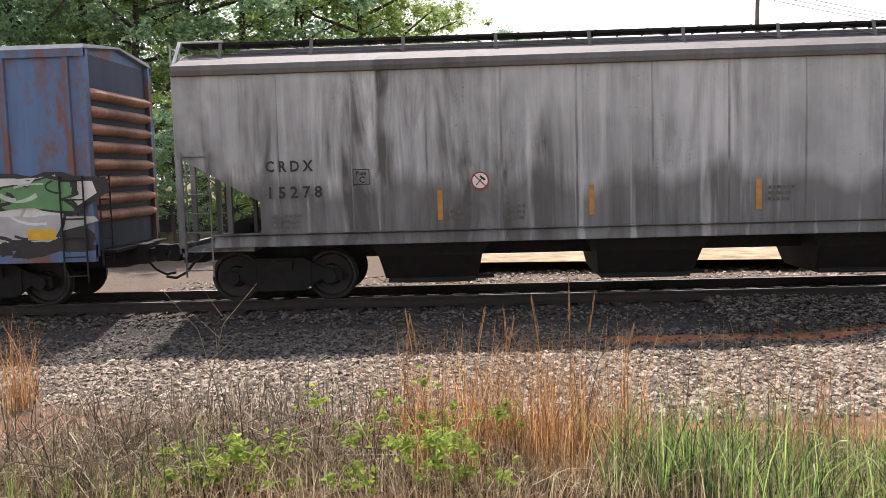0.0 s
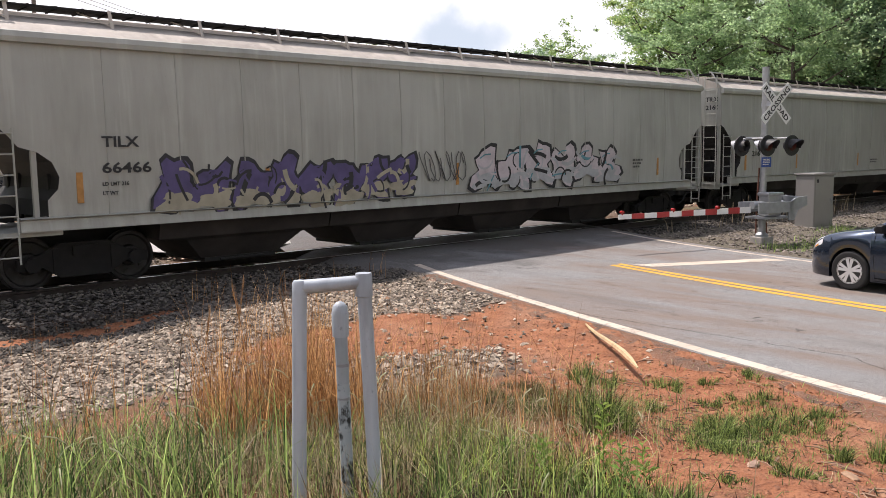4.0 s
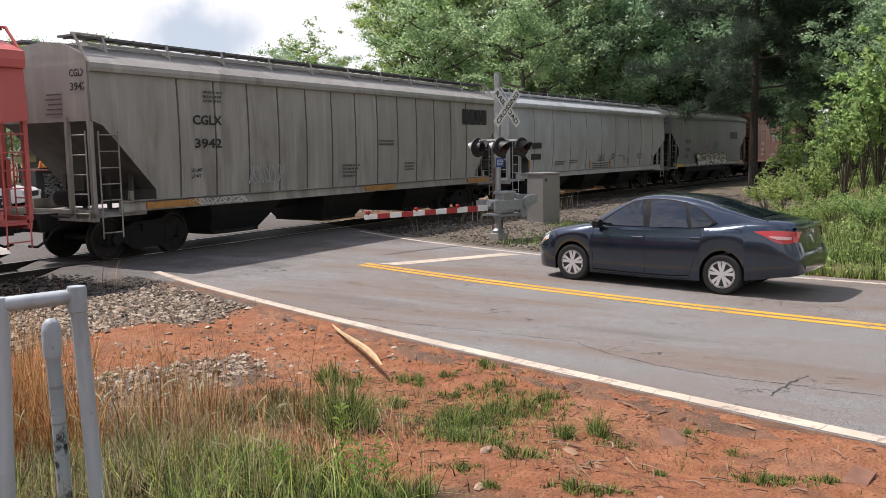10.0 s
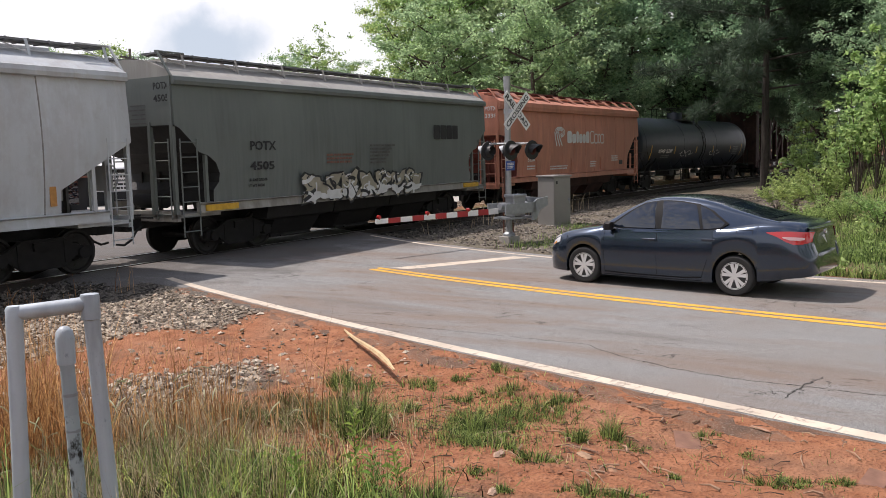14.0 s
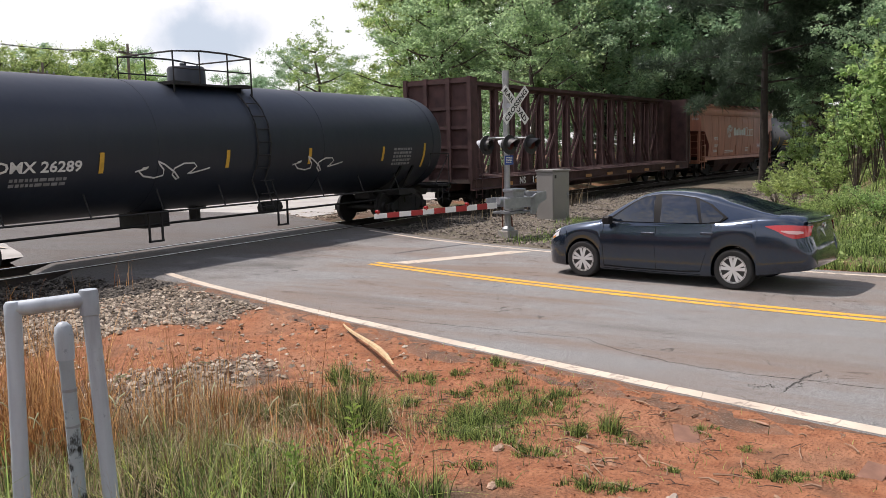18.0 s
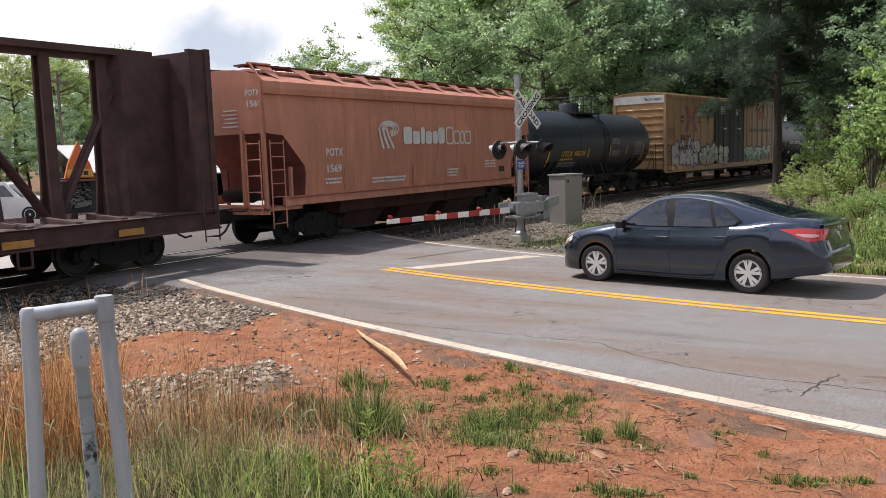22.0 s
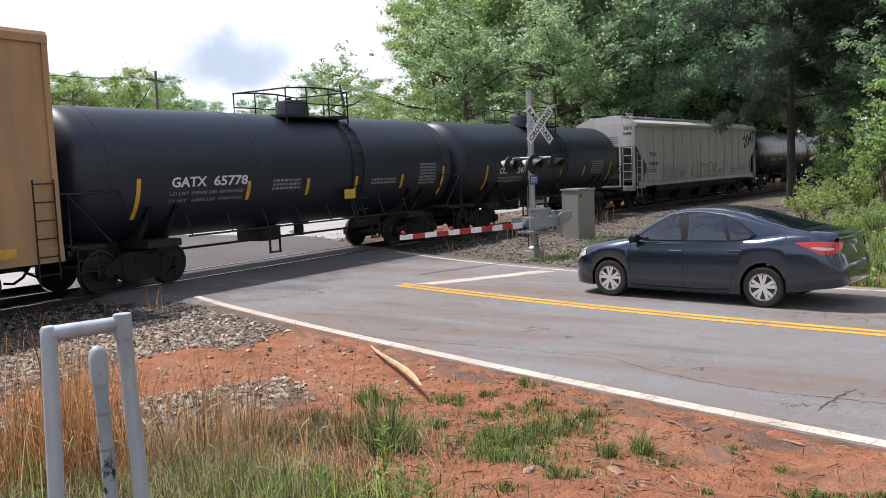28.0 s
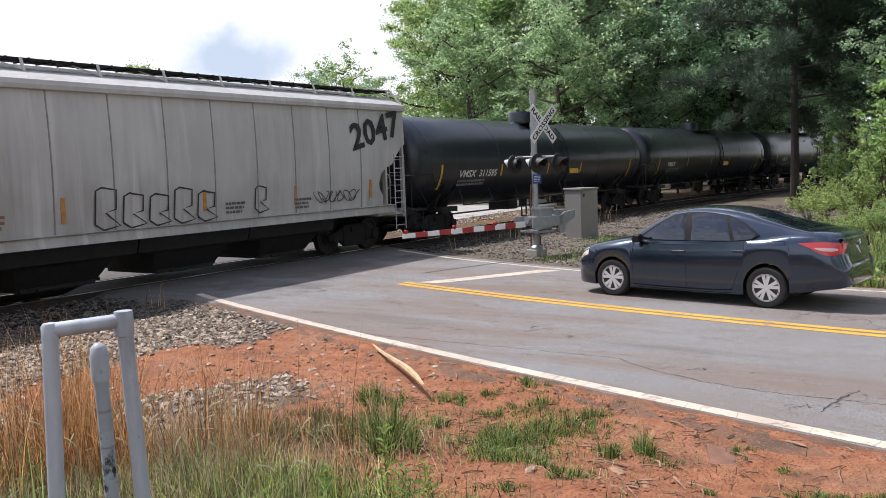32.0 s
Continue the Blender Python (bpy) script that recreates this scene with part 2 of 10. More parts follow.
def painted(name, c, dirt=(0.09, 0.08, 0.07), amount=0.5, rust=0.15, rough=0.55, splash=0.0, fade=0.12, soot=0.0, scab=0.0):
    """Weathered car paint: faded patches, run-down streaks, specks of rust, road film with a ragged upper edge."""
    n = Nodes(name)
    col = n.mix(n.ramp(n.noise(0.5, 5), 0.3, 0.7), scaled(c, 1 - fade), scaled(c, 1 + fade))
    st = n.noise(2.2, 6, (1, 1, 0.10), 0.65, 0.4)
    st2 = n.noise(9.0, 4, (1, 1, 0.05), 0.6)
    big = n.noise(0.35, 3)
    run = n.math("MULTIPLY", n.ramp(n.math("ADD", n.math("MULTIPLY", st, 0.65), n.math("MULTIPLY", st2, 0.35)), 0.42, 0.66), n.ramp(big, 0.25, 0.65))
    col = n.mix(n.math("MULTIPLY", run, amount), col, dirt)
    if splash:
        sep = n.t.nodes.new("ShaderNodeSeparateXYZ")
        n.link(n.coord, sep.inputs[0])
        wav = n.noise(0.9, 2.5, (1, 0, 0), 0.5)
        edge = n.math("SUBTRACT", n.math("ADD", n.math("MULTIPLY", wav, 0.45), 0.35), n.math("MULTIPLY", sep.outputs["Z"], 0.25))
        col = n.mix(n.math("MULTIPLY", n.ramp(edge, 0.0, 0.09), splash), col, scaled(dirt, 0.8))
    if soot:
        wash = n.ramp(n.noise(3.2, 4, (1, 1, 0.05), 0.6), 0.56, 0.66)
        col = n.mix(n.math("MULTIPLY", wash, 0.45), col, scaled(c, 1.3))
        sm = n.ramp(n.noise(1.6, 6, (1, 1, 0.14), 0.62, 0.8), 0.45, 0.60)
        fld = n.ramp(n.noise(0.5, 4, (1, 1, 0.6), 0.6), 0.40, 0.60)
        col = n.mix(n.math("MULTIPLY", n.math("MULTIPLY", sm, fld), soot), col, dirt)
        sm = n.ramp(n.noise(30, 5, (1, 1, 0.7), 0.7), 0.60, 0.70)
        col = n.mix(n.math("MULTIPLY", n.math("MULTIPLY", sm, n.ramp(n.noise(1.1, 4), 0.48, 0.6)), soot * 0.9), col, scaled(dirt, 0.8))
    if scab:
        sc = n.ramp(n.noise(1.0, 8, (1, 1, 0.55), 0.72), 0.47, 0.56)
        col = n.mix(n.math("MULTIPLY", sc, scab), col, (0.17, 0.072, 0.036))
    sp = n.noise(14.0, 6, (1, 1, 0.6), 0.75)
    col = n.mix(n.math("MULTIPLY", n.ramp(sp, 0.66, 0.72), rust), col, (0.16, 0.06, 0.025))
    fine = n.noise(70, 3)
    col = n.mix(n.math("MULTIPLY", fine, 0.18), col, scaled(c, 0.5))
    return n.done(col, n.ramp(st, -0.6, 1.8) if rough is None else rough, 0, n.noise(1.1, 3), 0.012)


def gloss(name, c, rough, spec=0.5, coat=0.0, metal=0.0):
    n = Nodes(name)
    m = n.done(c, rough, metal, None, 0, spec)
    n.bsdf.inputs["Coat Weight"].default_value = coat
    n.bsdf.inputs["Coat Roughness"].default_value = 0.04
    return m


M = {
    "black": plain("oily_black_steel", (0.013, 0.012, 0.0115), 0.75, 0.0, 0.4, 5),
    "wheel": plain("worn_wheel_steel", (0.022, 0.02, 0.019), 0.6, 0.2, 0.4, 8),
    "grime": plain("brake_dust_brown", (0.010, 0.009, 0.0083), 0.9, 0.0, 0.4, 6),
    "galv": plain("galvanised_steel", (0.32, 0.335, 0.35), 0.5, 0.5, 0.15, 6),
    "white": plain("white_lettering_paint", (0.72, 0.72, 0.70), 0.6, 0, 0.1, 5),
    "ink": plain("black_lettering_paint", (0.022, 0.022, 0.024), 0.6, 0, 0.2, 5),
    "stripe": plain("yellow_reflector", (0.62, 0.36, 0.035), 0.45, 0, 0.2, 7),
    "stripe_o": plain("faded_orange_reflector", (0.42, 0.2, 0.05), 0.5, 0, 0.25, 7),
    "red_paint": plain("red_paint", (0.36, 0.03, 0.03), 0.5, 0, 0.15, 5),
    "rust": plain("rusty_brown_steel", (0.14, 0.055, 0.035), 0.85, 0.0, 0.4, 2.5, 40, 0.004),
}


# ---- the train ----
TRACK_Y = 16.37
VK = [(0, 8.75), (8, 9.05), (13, 9.2), (17, 9.4), (32, 9.45)]  # speed in metres a second, by time


def travel(t):
    s = 0.0
    for (a, va), (b, vb) in zip(VK, VK[1:]):
        if t > a:
            e = min(t, b)
            s += (va + va + (vb - va) * (e - a) / (b - a)) / 2 * (e - a)
    return s


TRAIN, WHEELSETS = [], []
R_WHEEL = 0.457


def wheelset_mesh():
    s = Shape()
    for d in (-1, 1):
        y = d * 0.755
        prof = [(y - d * 0.07, 0.10), (y - d * 0.07, 0.483), (y - d * 0.035, 0.483), (y - d * 0.03, R_WHEEL + 0.003), (y + d * 0.065, R_WHEEL - 0.004), (y + d * 0.07, 0.40), (y + d * 0.03, 0.37), (y + d * 0.01, 0.20), (y + d * 0.06, 0.17), (y + d * 0.075, 0.10)]
        s.lathe(prof, 28)
        for k in range(6):
            a = math.tau * k / 6
            c, q = math.cos(a) * 0.29, math.sin(a) * 0.29
            s.lathe([(y + d * 0.015, 0.035), (y + d * 0.03, 0.035)], 6, "y", (q, 0, c))
    s.lathe([(-1.08, 0.07), (-0.85, 0.08), (0.85, 0.08), (1.08, 0.07)], 12)
    return s.mesh("wheelset", M["wheel"])


def side_frame_shape(s, y):
    out = [(-1.12, 0.36), (-1.12, 0.56), (-0.75, 0.62), (-0.42, 0.80), (0.42, 0.80), (0.75, 0.62), (1.12, 0.56), (1.12, 0.36), (0.72, 0.40), (0.42, 0.20), (-0.42, 0.20), (-0.72, 0.40)]
    s.prism(out, y - 0.06, y + 0.06)
    for e in (-1, 1):
        s.lathe([(y - 0.12, 0.13), (y + 0.12, 0.13), (y + 0.13, 0.08)], 12, "y", (e * 0.89, 0, 0.457))
        s.prism([(e * 0.50 - 0.05, 0.3), (e * 0.50 + 0.05, 0.3), (e * 0.50 + 0.05, 0.72), (e * 0.50 - 0.05, 0.72)], y - 0.08, y + 0.08)
    for k in (-0.2, 0, 0.2):
        s.lathe([(0.28, 0.08), (0.36, 0.06), (0.42, 0.085), (0.5, 0.06), (0.58, 0.085)], 10, "z", (k, y - 0.03 * (1 if y > 0 else -1), 0))


def truck_mesh():
    s = Shape()
    for y in (-1.0, 1.0):
        side_frame_shape(s, y)
    s.box(-0.22, 0.22, -1.12, 1.12, 0.58, 0.74)
    s.box(-0.5, -0.44, -0.9, 0.9, 0.34, 0.44)
    s.box(0.44, 0.5, -0.9, 0.9, 0.34, 0.44)
    s.lathe([(0.74, 0.24), (0.86, 0.24)], 16, "z")
    return s.mesh("truck_frame", M["grime"])


MESH_WHEELSET, MESH_TRUCK = wheelset_mesh(), truck_mesh()


def coupler_mesh():
    s = Shape()
    s.box(-0.55, 0.25, -0.09, 0.09, 0.80, 0.96)
    s.prism([(-0.78, 0.72), (-0.55, 0.70), (-0.48, 0.88), (-0.55, 1.04), (-0.78, 1.02), (-0.70, 0.88)], -0.16, 0.12)
    s.box(-0.40, 0.0, -0.28, 0.28, 0.68, 1.06)
    s.box(-0.2, -0.16, -0.9, -0.1, 0.98, 1.02)
    return s.mesh("coupler", M["grime"])


def hose_mesh():
    s = Shape()
    s.tube([(0.0, -0.33, 0.80), (-0.18, -0.33, 0.70), (-0.35, -0.34, 0.50), (-0.55, -0.34, 0.40), (-0.74, -0.33, 0.43)], 0.028, 6)
    s.tube([(0.05, -0.28, 0.84), (-0.05, -0.33, 0.80)], 0.035, 6)
    return s.mesh("air_hose", M["black"])


MESH_COUPLER, MESH_HOSE = coupler_mesh(), hose_mesh()


def running_gear(car, length, inset, first=True):
    """Trucks, wheels, couplers and hoses of one car."""
    for x in (inset, length - inset):
        ob = part("truck_frame", MESH_TRUCK, None, car, "dusty brown cast-steel truck frame")
        ob.location.x = x
        for d in (-0.89, 0.89):
            w = part("wheelset", MESH_WHEELSET, None, car, "worn dark steel wheels on an axle")
            WHEELSETS.append((w, x + d, len(TRAIN) - 1))
    for x, r in ((0.0, 0), (length, 180)):
        for nm, me in (("coupler", MESH_COUPLER), ("air_hose", MESH_HOSE)):
            ob = part(nm, me, None, car)
            ob.matrix_basis = pose(x, 0, 0, 0, 0, r)


def rails_and_rungs(s, x, y, z0, z1, across, rungs, r=0.017):
    """A ladder: two stiles and rungs; across is the offset from stile to stile."""
    dx, dy = across
    for e in (0, 1):
        s.tube([(x + dx * e, y + dy * e, z0), (x + dx * e, y + dy * e, z1)], r, 5)
    for k in range(rungs):
        z = z0 + 0.12 + (z1 - z0 - 0.2) * k / (rungs - 1)
        s.tube([(x, y, z), (x + dx, y + dy, z)], r * 0.8, 5)


def add_car(name, label, category, u, length, group="freight cars of the train"):
    car = thing(name, label, category, group)
    TRAIN.append((car, u, length))
    return car


# rounded end cutaway of several of the cars: (height, setback)
ARCH = [(3.04, 0.0), (2.98, 0.14), (2.67, 0.48), (2.45, 0.66), (2.36, 0.95), (2.2, 1.17), (1.95, 1.28), (1.75, 1.25), (1.57, 1.08)]
SEAM = plain("grimy_seam", (0.25, 0.235, 0.22), 0.8, 0, 0.35, 3)
SEAMS = {k: SEAM for k in ("cream_weathered_paint", "pale_grey_paint", "off_white_paint")}
SEAMS["weathered_grey_paint"] = plain("rusty_dark_seam", (0.10, 0.085, 0.07), 0.85, 0, 0.35, 3)


def hopper(u, length, label, body, roof=None, under=None, sill=None, eave=4.05, bottom=1.28, bulge=0.06, cut=(1.45, 1.85), bays=3, ribs=12, rib_w=0.05, dark_end=None, stripes=(), board=True, steel=None, sill_h=0.22, deep=False, chord=None, cutaway=None, chord_h=0.22, straps=True, end_marks=None, crown=1.0, walkway=None, tall_ladder=True, inset=2.35):
    """A covered hopper car. x runs from 0 to length; the side that is seen is at -y."""
    car = add_car("covered_hopper_car", label, "freight car", u, length)
    roof, under, sill, steel = roof or body, under or M["black"], sill or body, steel or body
    top = eave + chord_h - 0.02
    rise = 0.35 * (crown - 1)  # extra height of the roof's middle
    cx, cz = cut
    edge = cutaway or [(2.66, 0.0), (2.48, 0.35), (cz, cx)]  # (height, setback) of the end cutaway, from the top down

    def left(z):
        if z >= edge[0][0]:
            return edge[0][1]
        for (za, xa), (zb, xb) in zip(edge, edge[1:]):
            if z >= zb:
                return xa + (xb - xa) * (za - z) / (za - zb)
        return edge[-1][1]

    def side_y(z):
        return 1.50 + bulge * 1.0 * math.sin(math.pi * min(1, max(0, (z - bottom) / (top - bottom)))) + (0.10 - bulge) * 0.5

    s = Shape()
    zs = sorted({bottom, top} | {z for z, x in edge if z > bottom} | {bottom + (top - bottom) * k / 8 for k in range(9)})
    rows = []
    for z in zs:
        xl, y = left(z), side_y(z)
        xs = [xl + (length - 2 * xl) * k / 16 for k in range(17)]
        rows.append([(x, -y, z) for x in xs] + [(x, y, z) for x in reversed(xs)])
    s.rings(rows)
    # dark_end puts the shade of the recessed end sheets into their colour
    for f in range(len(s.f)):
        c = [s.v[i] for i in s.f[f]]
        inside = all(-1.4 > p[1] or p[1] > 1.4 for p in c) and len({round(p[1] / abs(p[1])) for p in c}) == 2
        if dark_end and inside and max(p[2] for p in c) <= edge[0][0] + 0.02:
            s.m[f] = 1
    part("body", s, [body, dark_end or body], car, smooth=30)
    # roof and its edges
    s = Shape()
    arc = [(d * y, top + z * (crown if z > 0 else 1)) for d, y, z in ((-1, 1.60, -0.02), (-1, 1.50, 0.045), (-1, 1.25, 0.15), (-1, 0.95, 0.245), (-1, 0.6, 0.315), (1, 0, 0.35), (1, 0.6, 0.315), (1, 0.95, 0.245), (1, 1.25, 0.15), (1, 1.50, 0.045), (1, 1.60, -0.02))]
    s.rings([[(x, y, z) for y, z in arc] + [(x, 1.5, top - 0.12), (x, -1.5, top - 0.12)] for x in (0.03, length - 0.03)])
    part("roof", s, roof, car, smooth=30)
    for d in (-1, 1):
        s = Shape()
        y0 = d * 1.62
        s.rings([[(x, d * 1.5, eave), (x, y0, eave + 0.02), (x, y0 + d * 0.015, eave + chord_h * 0.45), (x, y0 - d * 0.01, eave + chord_h - 0.03), (x, d * 1.5, eave + chord_h + 0.012)] for x in (0.0, length)])
        part("top_chord", s, chord or body, car, smooth=0)
        s = Shape()
        s.rings([[(x, d * 1.45, bottom - sill_h), (x, d * 1.60, bottom - sill_h), (x, d * 1.60, bottom - sill_h + 0.03), (x, d * 1.57, bottom - 0.03), (x, d * 1.64, bottom), (x, d * 1.45, bottom + 0.02)] for x in (0.62, length - 0.62)])
        part("side_sill", s, sill, car, smooth=0)
    if board:
        for d in (-1, 1):
            s = Shape()
            s.box(0.05, length - 0.05, min(d * 0.56, d * 1.06), max(d * 0.56, d * 1.06), top + rise + 0.405, top + rise + 0.445)
            for k in range(int(length / 0.45)):
                x = 0.2 + k * 0.45
                s.box(x, x + 0.03, min(d * 0.55, d * 1.07), max(d * 0.55, d * 1.07), top + rise + 0.385, top + rise + 0.455)
            part("running_board", s, walkway or M["grime"], car, "steel roof walkway grating", smooth=0)
        br = Shape()
        br.rings([[(-0.03, y - 0.01, z), (0.03, y - 0.01, z), (0.03, y + 0.01, z), (-0.03, y + 0.01, z)] for y, z in ((-1.19, top + 0.16 * crown), (-1.12, top + rise + 0.30), (-1.075, top + rise + 0.45))])
        br.rings([[(x, y - 0.008, z - 0.012), (x, y + 0.008, z - 0.012), (x, y + 0.008, z + 0.012), (x, y - 0.008, z + 0.012)] for x, y, z in ((0.0, -1.18, top + 0.2 * crown), (-0.5, -0.9, top + rise + 0.41))])
        bme = br.mesh("walkway_bracket", roof, 0)
        n = round(length / 1.75) if straps else 0
        for d in (0, 1) if straps else ():
            for k in range(n + 1):
                ob = part("walkway_bracket", bme, None, car)
                ob.matrix_basis = pose((0.75 if not d else 0.12) + (length - 0.87) * k / n, 0, 0, 0, 0, 180 * d)
        s = Shape()
        s.rings([[(x, -0.42, top + rise + 0.28), (x, -0.40, top + rise + 0.40), (x, -0.25, top + rise + 0.43), (x, 0.25, top + rise + 0.43), (x, 0.40, top + rise + 0.40), (x, 0.42, top + rise + 0.28)] for x in (0.9, length - 0.9)])
        part("hatch_cover", s, roof, car)
    # vertical seams
    if ribs:
        rb = Shape()
        zr = [bottom + (eave - bottom) * k / 6 for k in range(7)]
        rb.rings([[(-rib_w / 2, -side_y(z) + 0.004, z), (-rib_w * 0.3, -side_y(z) - 0.014, z), (rib_w * 0.3, -side_y(z) - 0.014, z), (rib_w / 2, -side_y(z) + 0.004, z)] for z in zr])
        rme = rb.mesh("side_post", SEAMS.get(body.name, body), 30)
        for k in range(ribs):
            ob = part("side_post", rme, None, car)
            ob.location.x = cx + 0.35 + (length - 2 * cx - 0.7) * k / (ribs - 1)
    # discharge bays
    mid = length / 2
    first = 3.05 if deep else 2.45
    span = length - 2 * first
    for k in range(bays):
        x = first + span * (k + 0.5) / bays
        half = span / bays / 2 - (0.02 if deep else 0.12)
        zlow = 0.27 if deep else 0.36
        s = Shape()
        s.rings([[(x - a, -b, z), (x + a, -b, z), (x + a, b, z), (x - a, b, z)] for a, b, z in (((0.86, 0.85, zlow), (max(half * 0.68, 0.9), 1.15, zlow + 0.40), (half, 1.28, zlow + 0.47), (half, 1.42, bottom - 0.03)) if deep else ((0.85, 0.85, zlow), (half - 0.90, 1.2, zlow + 0.44), (half - 0.62, 1.42, bottom - 0.03)))])
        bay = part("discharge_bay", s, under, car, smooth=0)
        s = Shape()
        s.box(x - 0.80, x + 0.80, -0.88, 0.88, zlow - 0.08, zlow)
        s.box(x + 0.80, x + 1.15, -0.55, -0.40, zlow - 0.07, zlow - 0.01)
        s.tube([(x - 0.5, -0.95, zlow - 0.05), (x + 0.5, -0.95, zlow - 0.05)], 0.03, 6)
        part("outlet_gate", s, M["black"], bay, smooth=0)
    s = Shape()
    s.box(-0.02, length + 0.02, -0.28, 0.28, 0.72, 1.04)
    part("centre_sill", s, M["black"], car, smooth=0)
    # ends: platform, posts, ladders
    for x0, d in ((0.0, 1), (length, -1)):
        s = Shape()
        s.box(min(x0, x0 + d * 1.3), max(x0, x0 + d * 1.3), -1.5, 1.5, 0.98, 1.06)
        s.box(min(x0, x0 + d * 0.1), max(x0, x0 + d * 0.1), -1.5, 1.5, 0.90, 1.14)
        part("end_platform", s, sill, car, smooth=0)
        for y in (-1.47, -0.75, 0.75, 1.47):
            s = Shape()
            s.box(x0 + d * 0.02 - 0.045, x0 + d * 0.02 + 0.045, y - 0.045, y + 0.045, 1.06, edge[0][0] + 0.1 if abs(y) < 1 else top)
            part("end_post", s, steel, car, smooth=0)
        s = Shape()
        s.box(x0 + d * 0.9 - 0.04, x0 + d * 0.9 + 0.04, -1.54, -1.46, 1.06, 2.28 if not cutaway else max(z for z, x in edge if x >= 0.6))
        part("end_post", s, steel, car, smooth=0)
        s = Shape()
        rails_and_rungs(s, x0 + d * 0.10, -1.60, 0.55, 2.75, (d * 0.48, 0), 7)
        part("side_ladder", s, steel, car)
        s = Shape()
        rails_and_rungs(s, x0 - d * 0.06, -1.40, 0.95, top + 0.4 if tall_ladder else 2.75, (0, 0.46), 10 if tall_ladder else 5)
        part("end_ladder", s, steel, car)
        s = Shape()
        s.tube([(x0 + d * 0.02, -1.52, top + 0.0), (x0 + d * 0.02, -1.12, top + rise + 0.46), (x0 + d * 0.02, -1.06, top + rise + 0.46)], 0.03, 5)
        s.tube([(x0 + d * 0.02, -1.10, top + rise + 0.46), (x0 + d * 0.8, -1.10, top + rise + 0.46)], 0.022, 5)
        part("roof_handrail", s, steel, car)
        s = Shape()
        s.lathe([(-0.55, 0.01), (-0.5, 0.17), (0.5, 0.17), (0.55, 0.01)], 12, "y", (x0 + d * 0.75, 0.2, 1.32))
        part("air_tank", s, M["grime"], car)
        if d < 0:
            s = Shape()
            s.tube([(x0 + 0.16, -0.62 + 0.28 * math.cos(math.tau * k / 20), 1.95 + 0.28 * math.sin(math.tau * k / 20)) for k in range(21)], 0.018, 6)
            for k in range(3):
                s.tube([(x0 + 0.16, -0.62, 1.95), (x0 + 0.16, -0.62 + 0.28 * math.cos(2.1 * k + 0.5), 1.95 + 0.28 * math.sin(2.1 * k + 0.5))], 0.012, 5)
            s.tube([(x0 - 0.02, -0.62, 1.95), (x0 + 0.18, -0.62, 1.95)], 0.03, 6)
            part("brake_wheel", s, M["galv"], car, "galvanised hand brake wheel")
            s = Shape()
            s.box(x0 - 0.03, x0 + 0.06, -0.85, -0.4, 1.65, 2.2)
            part("brake_housing", s, steel, car, smooth=0)
        if end_marks:
            for k, word in enumerate(end_marks):
                lettering(word, 0.15, 0, 0, 0, M["ink"] if end_marks[0] != "POTX" else W_SPRAY, car, at=pose(x0 - d * 0.006, -0.95 * d, 3.85 - 0.27 * k, 90, 0, -90 * d), width=0.5)
            sm = Shape()
            for k in range(5):
                sm.box(min(x0 - d * 0.004, x0), max(x0 - d * 0.004, x0), -0.65, -0.65 + 0.55 - 0.05 * (k % 3), 3.1 + 0.1 * k, 3.13 + 0.1 * k)
            part("lettering", sm, FADED if end_marks[0] != "POTX" else W_SPRAY, car, smooth=0)
        for y in (-1.1, -0.35, 0.5, 1.15):
            s = Shape()
            s.box(x0 + d * 1.25 - 0.03, x0 + d * 1.25 + 0.03, y - 0.05, y + 0.05, 1.06, 2.0)
            part("bay_brace", s, dark_end or body, car, smooth=0)
    for x, h, w in stripes:
        s = Shape()
        yy = -side_y(h + 0.25) - 0.012
        s.box(x, x + w, yy, yy + 0.01, h, h + 0.52)
        part("reflector_stripe", s, M["stripe_o"], car, smooth=0)
    running_gear(car, length, inset)
    return car, lambda z: -side_y(z) - 0.016


